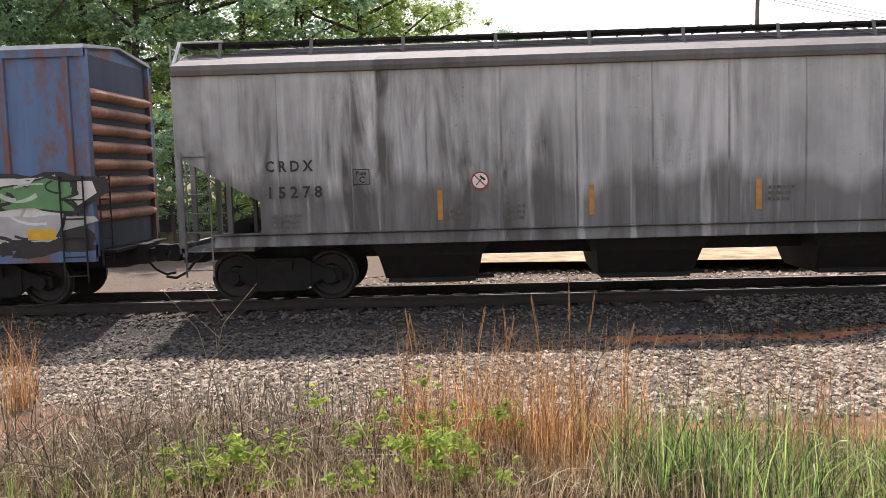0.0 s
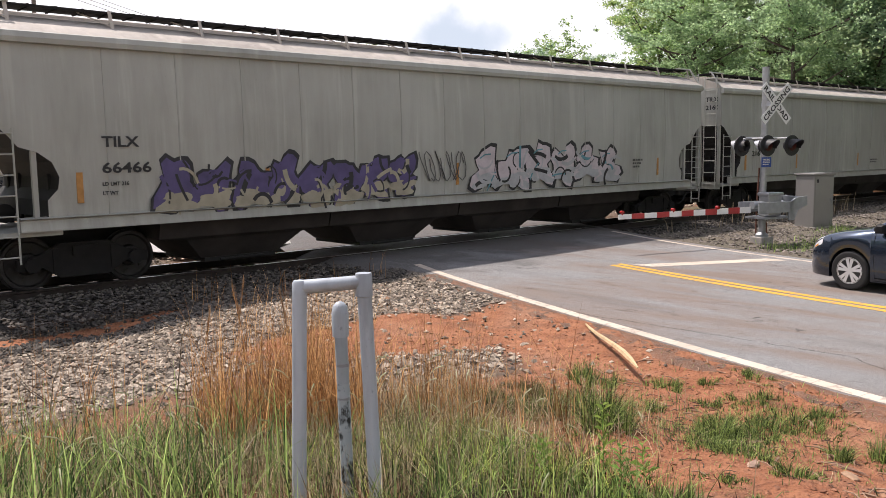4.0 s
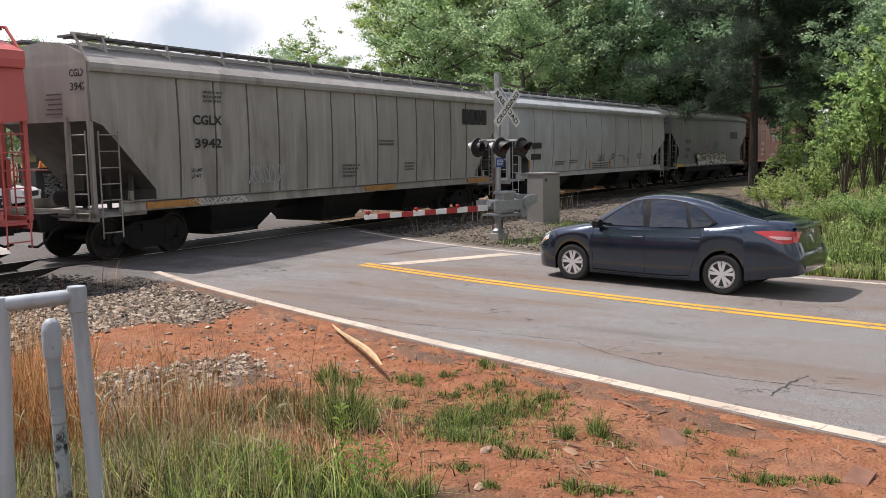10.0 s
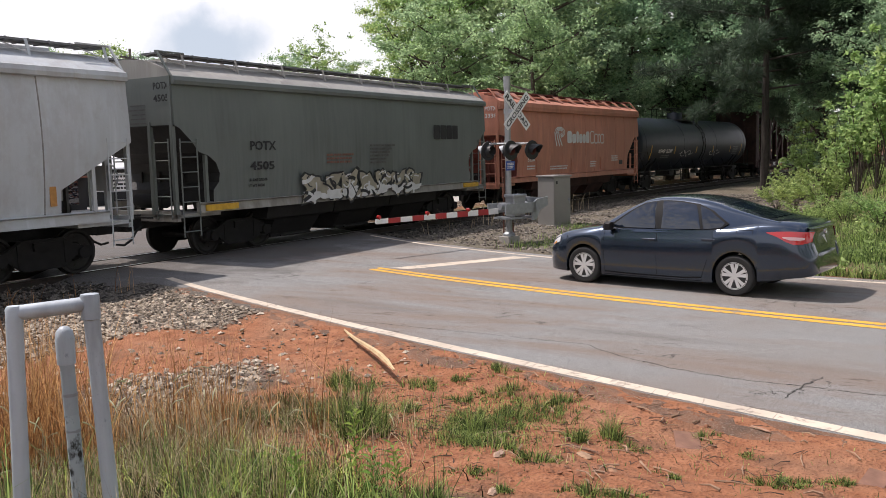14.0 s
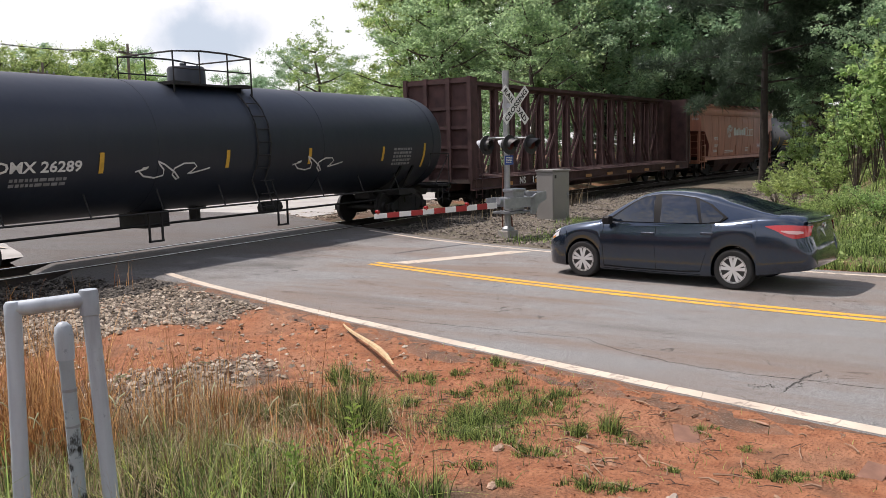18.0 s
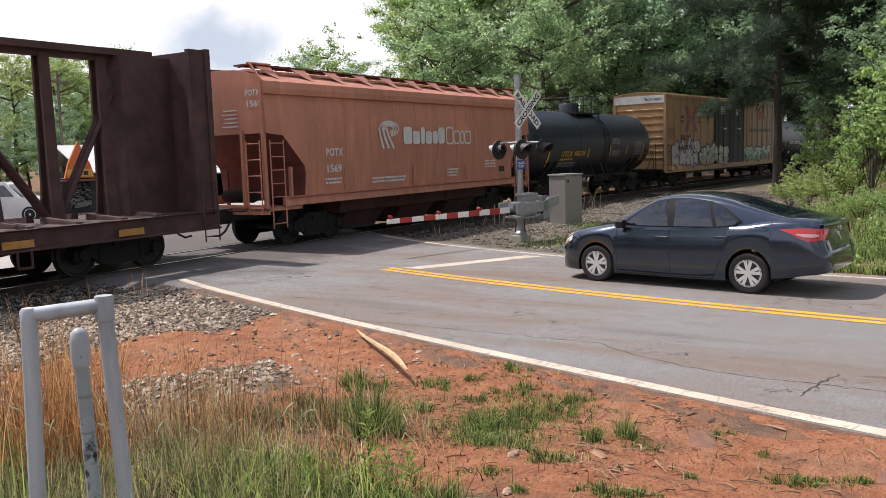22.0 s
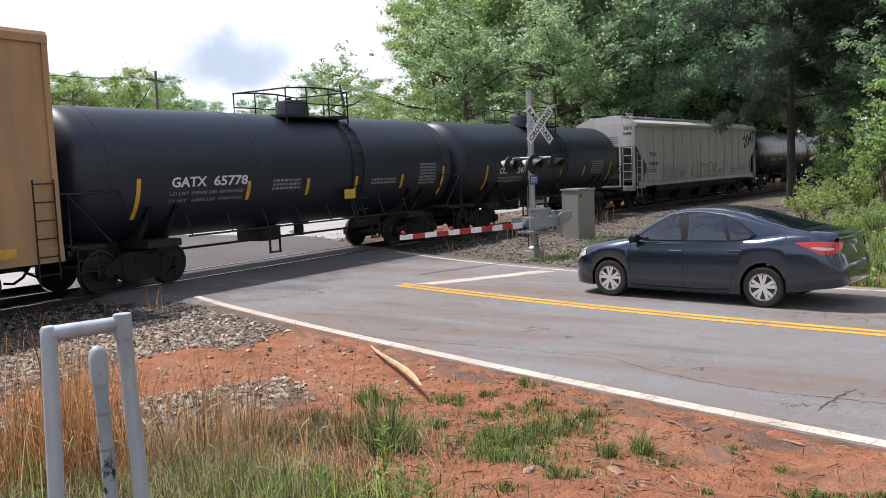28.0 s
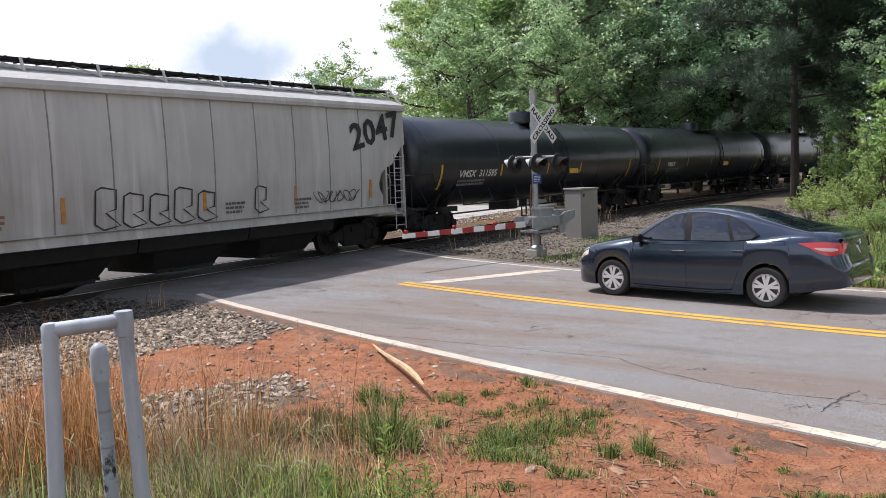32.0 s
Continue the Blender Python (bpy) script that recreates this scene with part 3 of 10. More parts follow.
def spray(car, x0, x1, z0, z1, y, mats, letters, seed, lean=0.1, jag=0.16):
    """Bubble-letter graffiti with no readable word: backing, letter bodies, shading and rims."""
    rnd = random.Random(seed)
    w = (x1 - x0) / letters
    for k in range(letters):
        s = Shape()
        cx, cz = x0 + (k + 0.5) * w, (z0 + z1) / 2 + rnd.uniform(-0.06, 0.06) * (z1 - z0)
        hw, hh = w * rnd.uniform(0.60, 0.76), (z1 - z0) / 2 * rnd.uniform(0.8, 1.0)
        pts = []
        n = 22
        ph = [rnd.uniform(0, 6.28) for _ in range(3)]
        for i in range(n):
            a = math.tau * i / n
            r = 1 / max(abs(math.cos(a)), abs(math.sin(a))) ** 0.72
            r *= 1 + jag * math.sin(3 * a + ph[0]) + jag * 0.7 * math.sin(5 * a + ph[1]) + jag * 0.4 * math.sin(8 * a + ph[2])
            dz = hh * r * 0.82 * math.sin(a)
            pts.append((cx + hw * r * 0.78 * math.cos(a) + lean * dz, cz + dz))
        for lay, (grow, slot) in enumerate(((1.0, 0), (0.86, 1))):
            s.slot = slot
            s.face(*[(cx + (x - cx) * grow - (1 - grow) * 0.2 * hw, y - 0.003 * (1 + lay) - 0.0004 * k, cz + (z - cz) * grow) for x, z in pts])
        s.slot = 2
        low = [(x, z) for x, z in pts]
        s.face(*[(cx + (x - cx) * 0.84, y - 0.010 - 0.0004 * k, cz - hh * 0.45 + (z - cz) * 0.34) for x, z in low])
        for q2 in range(7):
            s.slot = (0, 2, 0, 3, 1, 0, 2)[q2]
            a, b = cx + rnd.uniform(-0.5, 0.5) * hw, cz + rnd.uniform(-0.5, 0.45) * hh
            t, bend = rnd.uniform(0, 3.1), rnd.uniform(-0.6, 0.6)
            s.ribbon([(a + math.cos(t + q * bend * 0.4) * hw * 0.42 * q / 3, b + math.sin(t + q * bend * 0.5) * hh * 0.44 * q / 3) for q in range(-3, 4)], rnd.uniform(0.03, 0.11), y - 0.0125 - 0.0006 * q2)
        s.slot = 3
        s.ribbon([(cx - hw * 0.45, cz + hh * 0.45), (cx - hw * 0.2, cz + hh * 0.6), (cx + hw * 0.1, cz + hh * 0.62)], 0.035, y - 0.014)
        part("graffiti_letter", s, mats, car, "sprayed bubble graffiti letter", smooth=0)


def scrawl(car, x0, x1, z0, z1, y, mat, loops, seed, width=0.035, square=False):
    """A line tag: loops of one spray line."""
    rnd, s = random.Random(seed), Shape()
    w = (x1 - x0) / loops
    for k in range(loops):
        a = x0 + k * w
        if square:
            b, h = a + w * 0.82, z1 - rnd.uniform(0, 0.25) * (z1 - z0)
            pts = [(a, z0 + 0.1), (a + 0.06, h), (a + w * 0.3, h + 0.06), (b, h), (b - 0.03, z0 + (h - z0) * 0.5), (a + w * 0.4, z0 + (h - z0) * 0.42), (b + 0.05, z0 + 0.05), (a + w * 0.3, z0 - 0.02), (a, z0 + 0.1)]
        else:
            ph = rnd.uniform(0, 6)
            pts = [(a + w * (q / 14) + w * 0.35 * math.sin(q * 0.9 + ph), (z0 + z1) / 2 + (z1 - z0) / 2 * math.sin(q * 0.75 + ph * 2)) for q in range(15)]
        s.ribbon(pts, width, y - 0.002 - 0.0005 * k)
    return part("graffiti", s, mat, car, "single-line spray tag", smooth=0)


def block_word(car, x, z, h, widths, y, mat, gap=0.16, hollow=False, tall=(), soft=0.26):
    """A company mark as plain blocks, one for each letter."""
    for k, w in enumerate(widths):
        s = Shape()
        hh = h * (1.3 if k in tall else 1.0)
        ww = w * h
        r = min(soft * h, ww * 0.42)
        out = [(x + cx_ + r * math.cos(radians(a)), z + cz_ + r * math.sin(radians(a))) for cx_, cz_, a0 in ((ww - r, r, -90), (ww - r, hh - r, 0), (r, hh - r, 90), (r, r, 180)) for a in (a0, a0 + 30, a0 + 60, a0 + 90)]
        if hollow:
            s.ribbon(out + out[:2], 0.14 * h, y)
        else:
            s.face(*[(a, y, b) for a, b in out])
        x += ww + gap * h
        part("company_mark", s, mat, car, "plain block of a company mark", smooth=0)
    return x


def swirl_mark(car, x, z, r, y, mat):
    s = Shape()
    for k in range(3):
        q = r * (1 - 0.27 * k)
        s.ribbon([(x + r * 0.25 + q * 0.95 * math.cos(a), z + q * 0.42 * math.sin(a) + r * 0.4) for a in (math.tau * (i / 20 * 0.8 - 0.22) for i in range(21))], r * 0.10, y)
    for k in range(3):
        s.ribbon([(x - r * 0.75 + k * r * 0.36, z + r * 0.45), (x - r * 0.62 + k * r * 0.42, z - r * 0.1), (x - r * 0.35 + k * r * 0.52, z - r * 0.75)], r * 0.17, y)
    part("company_mark", s, mat, car, "swirl-shaped company mark", smooth=0)


# ---- ground, road and track ----
def smooth(a, b, x):
    t = min(1.0, max(0.0, (x - a) / (b - a)))
    return t * t * (3 - 2 * t)


def near_edge(y):  # the white line on this side of the road
    return 7.28 + 0.235 * y + 0.0053 * y * y if y > 0 else 7.28 + 0.235 * y


def centre_line(y):
    return 11.97 + 0.105 * y + 0.0101 * y * y if y > 0 else 11.97 + 0.105 * y


def far_edge(y):
    return 15.75 + 0.06 * y + 0.0146 * y * y if y > 0 else 15.75 + 0.06 * y


def track_y(x):
    """The track runs straight, then bends gently towards this side."""
    return TRACK_Y - 0.00145 * max(0.0, min(x, 130.0) - 24.0) ** 2


def road_z(y):
    return -0.05 + 0.04 * smooth(11.5, 14.6, y) * (1 - smooth(18.4, 21.0, y))


def ground_z(x, y):
    r = math.hypot(x, y)
    yy = min(max(y, -30), 26)
    d_near, d_far = near_edge(yy) - 0.3 - x, x - far_edge(yy) - 0.3
    z = -0.12 + 0.80 * math.exp(-((r / 6.6) ** 2)) * smooth(0.0, 3.6, d_near)
    z -= 0.26 * smooth(3.0, 7.0, d_near) * smooth(6.5, 9.5, y) * (1 - smooth(30, 40, y))
    bank = smooth(0.0, 3.2, min(3.4 + (x - 18) * 0.10, track_y(x) - 4.0) - y)
    z += 1.35 * smooth(0.5, 13, d_far) * bank
    inside = min(-d_near, -d_far)
    lip = -0.036 if d_near > -1.0 and y < 12.3 else -0.075
    z = z + (lip - z) * (1 - smooth(0.0, 0.9, max(d_near, d_far))) if inside < 0 else lip
    if inside > (0.13 if lip > -0.07 else 0.25):
        z = -0.16
    if -2.8 < y - track_y(x) < 2.85 and inside < 0.05:
        z = min(z, -0.30)
    bump = 0.05 * noise.noise((x * 0.9, y * 0.9, 0)) + 0.025 * noise.noise((x * 3.1, y * 3.1, 4))
    return z + (bump if inside < -0.2 and r < 60 else 0)


def steps(*spans):
    out = []
    for a, b, st in spans:
        n = max(1, round((b - a) / st))
        out += [a + (b - a) * k / n for k in range(n)]
    return out + [spans[-1][1]]


def clay_share(x, y):
    """How much bare red clay lies at a place, 0 to 1."""
    if x > 16:
        return 0.0
    n = noise.noise((x * 0.7, y * 0.7, 9)) * 0.5
    a = 1 - smooth(0.6, 1.25, math.hypot((x - 7.3 + 0.2 * (y - 8.2)) / 2.3, (y - 8.2) / 1.35) + n)
    b = smooth(3.3, 4.3, x + n) * (1 - smooth(6.2, 7.4, y + n - 0.25 * (x - 6)))
    c = 1 - smooth(0.5, 1.2, math.hypot((x - 3.6) / 3.2, (y - 13.0) / 0.42) + n)
    e = (1 - smooth(0.5, 1.3, math.hypot((x + 4.5) / 1.6, (y - 3.2) / 1.6) + n))
    b *= smooth(0.6, 1.2, math.hypot((x - 5.9) / 1.25, (y - 6.9) / 1.1) + n * 0.6) * smooth(0.6, 1.2, math.hypot((x - 4.75) / 0.75, (y - 6.0) / 0.9) + n * 0.6)
    h = 0.85 * (1 - smooth(0.55, 1.25, math.hypot((x - 1.6) / 1.7, (y - 6.7) / 0.75) + n))
    return max(a, b, c * 0.9, e, h)


def gravel_share(x, y):
    n = noise.noise((x * 0.6, y * 0.6, 3)) * 0.9
    g = smooth(7.4, 8.6, y + n + 0.30 * min(0, x)) * (1 - smooth(14.6, 15.2, y))
    p = 0.9 * (1 - smooth(0.6, 1.2, math.hypot((x - 5.9) / 1.3, (y - 6.9) / 1.15) + n * 0.35))
    p = max(p, 0.8 * (1 - smooth(0.55, 1.2, math.hypot((x - 4.75) / 0.75, (y - 6.0) / 0.9) + n * 0.35)))
    q = smooth(19.0, 20.0, y) * (1 - smooth(31, 34, y))
    h = smooth(3.4, 4.6, y + n - 0.06 * (x - 18)) * smooth(0.6, 1.4, x - far_edge(min(max(y, 0), 26))) * (1 - smooth(14.6, 15.2, y)) if x > 16 else 0
    return max(g, p, q * 0.8, h) * (1 - clay_share(x, y))


xs = steps((-1800, -600, 600), (-600, -120, 120), (-120, -30, 15), (-30, -9, 1.5), (-9, 12, 0.2), (12, 46, 1.0), (46, 130, 7), (130, 600, 110), (600, 1800, 600))
ys = steps((-1800, -600, 600), (-600, -100, 125), (-100, -12, 11), (-12, 0, 1.0), (0, 15.2, 0.2), (15.2, 45, 1.0), (45, 130, 8), (130, 600, 110), (600, 1800, 600))
gv = [(x, y, ground_z(x, y)) for y in ys for x in xs]
nx = len(xs)
gf = [(j * nx + i, j * nx + i + 1, (j + 1) * nx + i + 1, (j + 1) * nx + i) for j in range(len(ys) - 1) for i in range(nx - 1)]
me = bpy.data.meshes.new("ground")
me.from_pydata(gv, [], gf)
me.shade_smooth()
zone = me.color_attributes.new("zone", "FLOAT_COLOR", "POINT")
cols = []
for x, y, z in gv:
    far = smooth(14, 40, math.hypot(x - 4, y - 6))
    lawn = max(far * (0 if 19 < y < 39 and -2 < x < 70 or 19 < y < 27 and -60 < x < 70 else 1), smooth(0.8, 2.2, x - far_edge(min(y, 26))) * (1 - smooth(3.2, 5.0, y - 0.06 * (x - 18))))
    if x > 17 and 5 + 0.06 * (x - 18) < y < track_y(x) or x > 34 and y > 14:
        lawn = 0.15
    cols += [clay_share(x, y) if far < 0.9 else 0, gravel_share(x, y) if far < 0.98 or y > 18 or x > 17 else 0, lawn, 1]
zone.data.foreach_set("color", cols)

n = Nodes("bank_soil")
at = n.t.nodes.new("ShaderNodeAttribute")
at.attribute_name = "zone"
sp = n.t.nodes.new("ShaderNodeSeparateColor")
n.link(at.outputs["Color"], sp.inputs[0])
fine, mid, big = n.noise(38, 5), n.noise(5, 6), n.noise(0.8, 4)
litter = n.mix(n.ramp(mid, 0.3, 0.7), (0.06, 0.044, 0.03), (0.17, 0.13, 0.085))
litter = n.mix(n.math("MULTIPLY", n.ramp(big, 0.38, 0.62), 0.85), litter, (0.25, 0.10, 0.05))
clay = n.mix(n.ramp(mid, 0.3, 0.75), (0.255, 0.098, 0.048), (0.42, 0.19, 0.10))
clay = n.mix(n.math("MULTIPLY", n.ramp(big, 0.5, 0.75), 0.6), clay, (0.31, 0.19, 0.125))
clay = n.mix(n.math("MULTIPLY", n.ramp(fine, 0.54, 0.66), 0.75), clay, (0.13, 0.05, 0.028))
clay = n.mix(n.math("MULTIPLY", n.ramp(n.noise(2.2, 6), 0.54, 0.68), 0.65), clay, (0.16, 0.085, 0.052))
stone = n.mix(n.ramp(fine, 0.3, 0.7), (0.06, 0.05, 0.042), (0.22, 0.185, 0.15))
grass = n.mix(n.ramp(mid, 0.3, 0.7), (0.06, 0.085, 0.028), (0.15, 0.16, 0.06))
grass = n.mix(n.math("MULTIPLY", n.ramp(big, 0.42, 0.62), 0.8), grass, (0.20, 0.15, 0.085))
col = n.mix(sp.outputs[1], litter, stone)
col = n.mix(n.ramp(n.math("ADD", sp.outputs[0], n.math("SUBTRACT", n.math("MULTIPLY", mid, 0.5), 0.25)), 0.3, 0.7), col, clay)
col = n.mix(sp.outputs[2], col, grass)
hgt = n.math("ADD", n.math("MULTIPLY", fine, 0.4), n.math("MULTIPLY", mid, 0.6))
me.materials.append(n.done(col, 0.95, 0, hgt, 0.10, 0.2))
tagged(new("ground", me), "red clay and gravel ground with patchy soil", "ground", kind="structure")

# asphalt
n = Nodes("worn_asphalt")
agg = n.noise(75, 4, (1, 1, 1), 0.8)
big = n.noise(0.35, 5)
trk = n.noise(1.2, 5, (1, 0.15, 1))
col = n.mix(n.ramp(agg, 0.35, 0.65), (0.066, 0.066, 0.064), (0.335, 0.33, 0.318))
col = n.mix(n.math("MULTIPLY", n.ramp(big, 0.45, 0.7), 0.5), col, (0.17, 0.14, 0.115))
col = n.mix(n.math("MULTIPLY", n.ramp(trk, 0.55, 0.72), 0.5), col, (0.07, 0.066, 0.062))
vo = n.t.nodes.new("ShaderNodeTexVoronoi")
vo.feature = "DISTANCE_TO_EDGE"
vo.inputs["Scale"].default_value = 0.7
wr = n.t.nodes.new("ShaderNodeTexNoise")
wr.inputs["Scale"].default_value, wr.inputs["Detail"].default_value = 2.4, 6
n.link(n.coord, wr.inputs["Vector"])
ad = n.t.nodes.new("ShaderNodeVectorMath")
ad.operation = "MULTIPLY_ADD"
ad.inputs[1].default_value = (1.6, 1.6, 0.0)
n.link(wr.outputs["Color"], ad.inputs[0])
n.link(n.coord, ad.inputs[2])
n.link(ad.outputs[0], vo.inputs["Vector"])
crack = n.math("MULTIPLY", n.math("SUBTRACT", 1.0, n.ramp(vo.outputs["Distance"], 0.001, 0.0045)), n.ramp(n.noise(1.1, 6, (1, 1, 1), 0.7), 0.46, 0.58))
# clay dust carried along the lanes, dark fresh patch at the crossing, grit
lane = n.noise(0.9, 6, (1.0, 0.22, 1), 0.65, 0.6)
col = n.mix(n.math("MULTIPLY", n.ramp(lane, 0.46, 0.66), 0.75), col, (0.175, 0.125, 0.095))
flake = n.noise(5.5, 6, (1.0, 0.5, 1), 0.7)
col = n.mix(n.math("MULTIPLY", n.ramp(flake, 0.60, 0.66), n.math("MULTIPLY", n.ramp(lane, 0.42, 0.6), 0.8)), col, (0.085, 0.062, 0.05))
sy = n.t.nodes.new("ShaderNodeSeparateXYZ")
n.link(n.coord, sy.inputs[0])
# one long wandering crack down the near lane with a branch across it
jit = n.math("MULTIPLY", n.noise(2.6, 9, (1, 1, 1), 0.72), 0.11)
xs_c = n.t.nodes.new("ShaderNodeMapRange")
n.link(sy.outputs["X"], xs_c.inputs[0])
xs_c.inputs[1].default_value, xs_c.inputs[2].default_value = 8.18, 10.18
ys_c = n.t.nodes.new("ShaderNodeMapRange")
n.link(sy.outputs["Y"], ys_c.inputs[0])
ys_c.inputs[1].default_value, ys_c.inputs[2].default_value = 1.6, 3.8
want = n.math("ADD", n.math("MULTIPLY", n.math("POWER", ys_c.outputs[0], 2.0), 0.40), 0.305)
have = n.math("ADD", xs_c.outputs[0], jit)
gapc = n.math("ADD", n.math("SUBTRACT", want, have), n.math("SUBTRACT", have, want))
long_ = n.math("MULTIPLY", n.math("SUBTRACT", 1.0, n.ramp(gapc, 0.0015, 0.006)), n.ramp(n.noise(2.3, 5, (1, 1, 1), 0.7), 0.36, 0.46))
yb = n.math("ADD", n.math("ADD", n.math("MULTIPLY", sy.outputs["Y"], 0.33), n.math("MULTIPLY", xs_c.outputs[0], 0.13)), jit)
gapb = n.math("ADD", n.math("SUBTRACT", yb, 0.49), n.math("SUBTRACT", 0.49, yb))
side_ = n.math("MULTIPLY", n.math("SUBTRACT", 1.0, n.ramp(gapb, 0.001, 0.005)), n.math("MULTIPLY", n.ramp(xs_c.outputs[0], 0.001, 0.01), n.math("SUBTRACT", 1.0, n.ramp(xs_c.outputs[0], 0.45, 0.5))))
crack = n.math("MAXIMUM", crack, n.math("MAXIMUM", long_, side_))
apron = n.ramp(n.math("ADD", n.math("MULTIPLY", sy.outputs["Y"], 0.05), n.math("MULTIPLY", n.noise(0.9, 6, (1, 0.6, 1), 0.65), 0.42)), 0.80, 0.90)
col = n.mix(n.math("MULTIPLY", apron, 0.7), col, (0.062, 0.056, 0.052))
col = n.mix(crack, col, (0.022, 0.02, 0.018))
ASPHALT = n.done(col, 0.88, 0, n.math("SUBTRACT", agg, crack), 0.008, 0.35)


def road_paint(name, c):
    """Thermoplastic paint, scuffed and cracked across."""
    n = Nodes(name)
    w = n.noise(7, 7, (1, 1, 1), 0.7)
    col = n.mix(n.ramp(n.noise(1.4, 4), 0.35, 0.65), scaled(c, 0.85), scaled(c, 1.08))
    col = n.mix(n.math("MULTIPLY", n.ramp(w, 0.56, 0.66), 0.75), col, (0.20, 0.165, 0.14))
    gap = n.noise(2.6, 3, (0.15, 1, 1), 0.5)
    col = n.mix(n.math("MULTIPLY", n.math("SUBTRACT", 1.0, n.ramp(n.math("MULTIPLY", n.math("SUBTRACT", gap, 0.5), 14.0), 0.0, 0.18)), n.math("MULTIPLY", n.ramp(gap, 0.49, 0.495), 0.6)), col, (0.2, 0.17, 0.15))
    return n.done(col, 0.8, 0, w, 0.004, 0.3)


PAINT_W = road_paint("worn_white_road_paint", (0.53, 0.45, 0.36))
PAINT_Y = road_paint("worn_yellow_road_paint", (0.60, 0.33, 0.045))


def strip(name, left, right, y0, y1, step, dz, mat, cols_=1, down=0.0, jag=0.0):
    s = Shape()
    rows = []
    n_ = max(1, round((y1 - y0) / step))
    for k in range(n_ + 1):
        y = y0 + (y1 - y0) * k / n_
        a, b = left(y), right(y)
        if jag:
            a += jag * noise.noise((y * 1.7, 0, 0)) + jag * 0.5 * noise.noise((y * 5.3, 3, 0))
        row = [(a + (b - a) * i / cols_, y, road_z(y) + dz) for i in range(cols_ + 1)]
        if down:
            row = [(a - 0.06 - 0.5 * smooth(12.0, 13.5, y), y, road_z(y) + dz - down)] + row + [(b + 0.06, y, road_z(y) + dz - down)]
        rows.append(row)
    s.rings(rows, closed=False)
    return part(name, s, mat, smooth=30)


def edge_l(y):
    return near_edge(min(y, 24)) - 0.24 - 1.2 * smooth(12.8, 16.0, y)


def edge_r(y):
    return far_edge(min(y, 22)) + 0.35


for y0, y1 in ((-70, 15.50), (15.71, 17.03), (17.24, 60)):
    ob = strip("road", edge_l, edge_r, y0, y1, 0.4 if y1 < 20 else 1.0, 0.0, ASPHALT, 10, 0.14, 0.07)
    tagged(ob, "cracked grey asphalt road over the level crossing", "road", kind="structure")
for nm, f, a, b, w, mat in (("edge_line", near_edge, -60, 13.25, 0.18, PAINT_W), ("edge_line", far_edge, -60, 14.4, 0.13, PAINT_W), ("centre_line", lambda y: centre_line(y) - 0.12, -60, 10.3, 0.155, PAINT_Y), ("centre_line", lambda y: centre_line(y) + 0.12, -60, 10.3, 0.155, PAINT_Y)):
    ob = strip(nm, lambda y: f(y) - w / 2, lambda y: f(y) + w / 2, a, b, 0.6, 0.004, mat)
    tagged(ob, "worn painted road line on the asphalt", "road marking", kind="structure")
s = Shape()
s.face(*[(x, y, road_z(9) + 0.004) for x, y in ((14.30, 10.02), (14.30, 9.55), (16.95, 8.02), (16.95, 8.50))])
tagged(part("stop_line", s, PAINT_W, smooth=0), "worn white stop line across the lane", "road marking", kind="structure")
for x0, x1, y0, y1, w in ((13.0, 14.6, 21.5, 29.0, 0.12), (22.0, 30.0, 24.5, 24.5, 0.12)):
    s = Shape()
    dx, dy = (w, 0) if y1 > y0 else (0, w)
    s.face((x0, y0, -0.036), (x0 + dx, y0 + dy * 0, -0.036), (x1 + dx, y1 + dy, -0.036), (x1, y1 + dy, -0.036))
    tagged(part("centre_line", s, PAINT_W, smooth=0), "worn painted line beyond the track", "road marking", kind="structure")
MATC = plain("pale_yard_paving", (0.36, 0.345, 0.32), 0.9, 0, 0.15, 0.6, 60, 0.004, 0.3)
MATY = plain("tan_gravel_yard", (0.34, 0.265, 0.17), 0.95, 0, 0.5, 1.6, 9, 0.03, 0.2)
s = Shape()
s.face((-2, 22.0, -0.07), (8.5, 20.8, -0.07), (9.5, 33.8, -0.07), (-4, 33.5, -0.07))
tagged(part("gravel_yard", s, MATY, smooth=0), "sunlit tan gravel yard beyond the track", "gravel yard", kind="structure")
s = Shape()
s.face((8.5, 20.8, -0.07), (9.2, 19.3, -0.07), (13.6, 19.3, -0.07), (15, 34, -0.07), (9.5, 33.8, -0.07))
s.rings([[(20.0, 20.0, -0.09), (60, 23, -0.09)], [(22, 38, -0.09), (66, 46, -0.09)]], closed=False)
tagged(part("pavement", s, MATC, smooth=0), "pale sunlit paving beyond the track", "paving", kind="structure")

# gritty dirt over the asphalt's edge
s, rows = Shape(), []
for k in range(241):
    y = -12 + 0.1 * k
    a = near_edge(y)
    j = 0.035 * noise.noise((y * 1.9, 0, 1)) + 0.03 * noise.noise((y * 6.3, 2, 0))
    rows.append([(a - 0.85 + 2 * j, y, ground_z(a - 0.85, y) - 0.05), (a - 0.55, y, road_z(y) + 0.004), (a - 0.3, y, road_z(y) + 0.012 + 0.3 * j), (a - 0.13 + j, y, road_z(y) + 0.001)])
s.rings(rows, closed=False)
n = Nodes("gritty_shoulder_dirt")
f1, f2 = n.noise(60, 5, (1, 1, 1), 0.75), n.noise(3.0, 6, (1, 1, 1), 0.65)
GRIT = n.done(n.mix(n.ramp(f1, 0.52, 0.72), n.mix(n.ramp(f2, 0.35, 0.65), (0.11, 0.072, 0.052), (0.25, 0.125, 0.075)), (0.33, 0.26, 0.205)), 0.95, 0, f1, 0.02, 0.2)
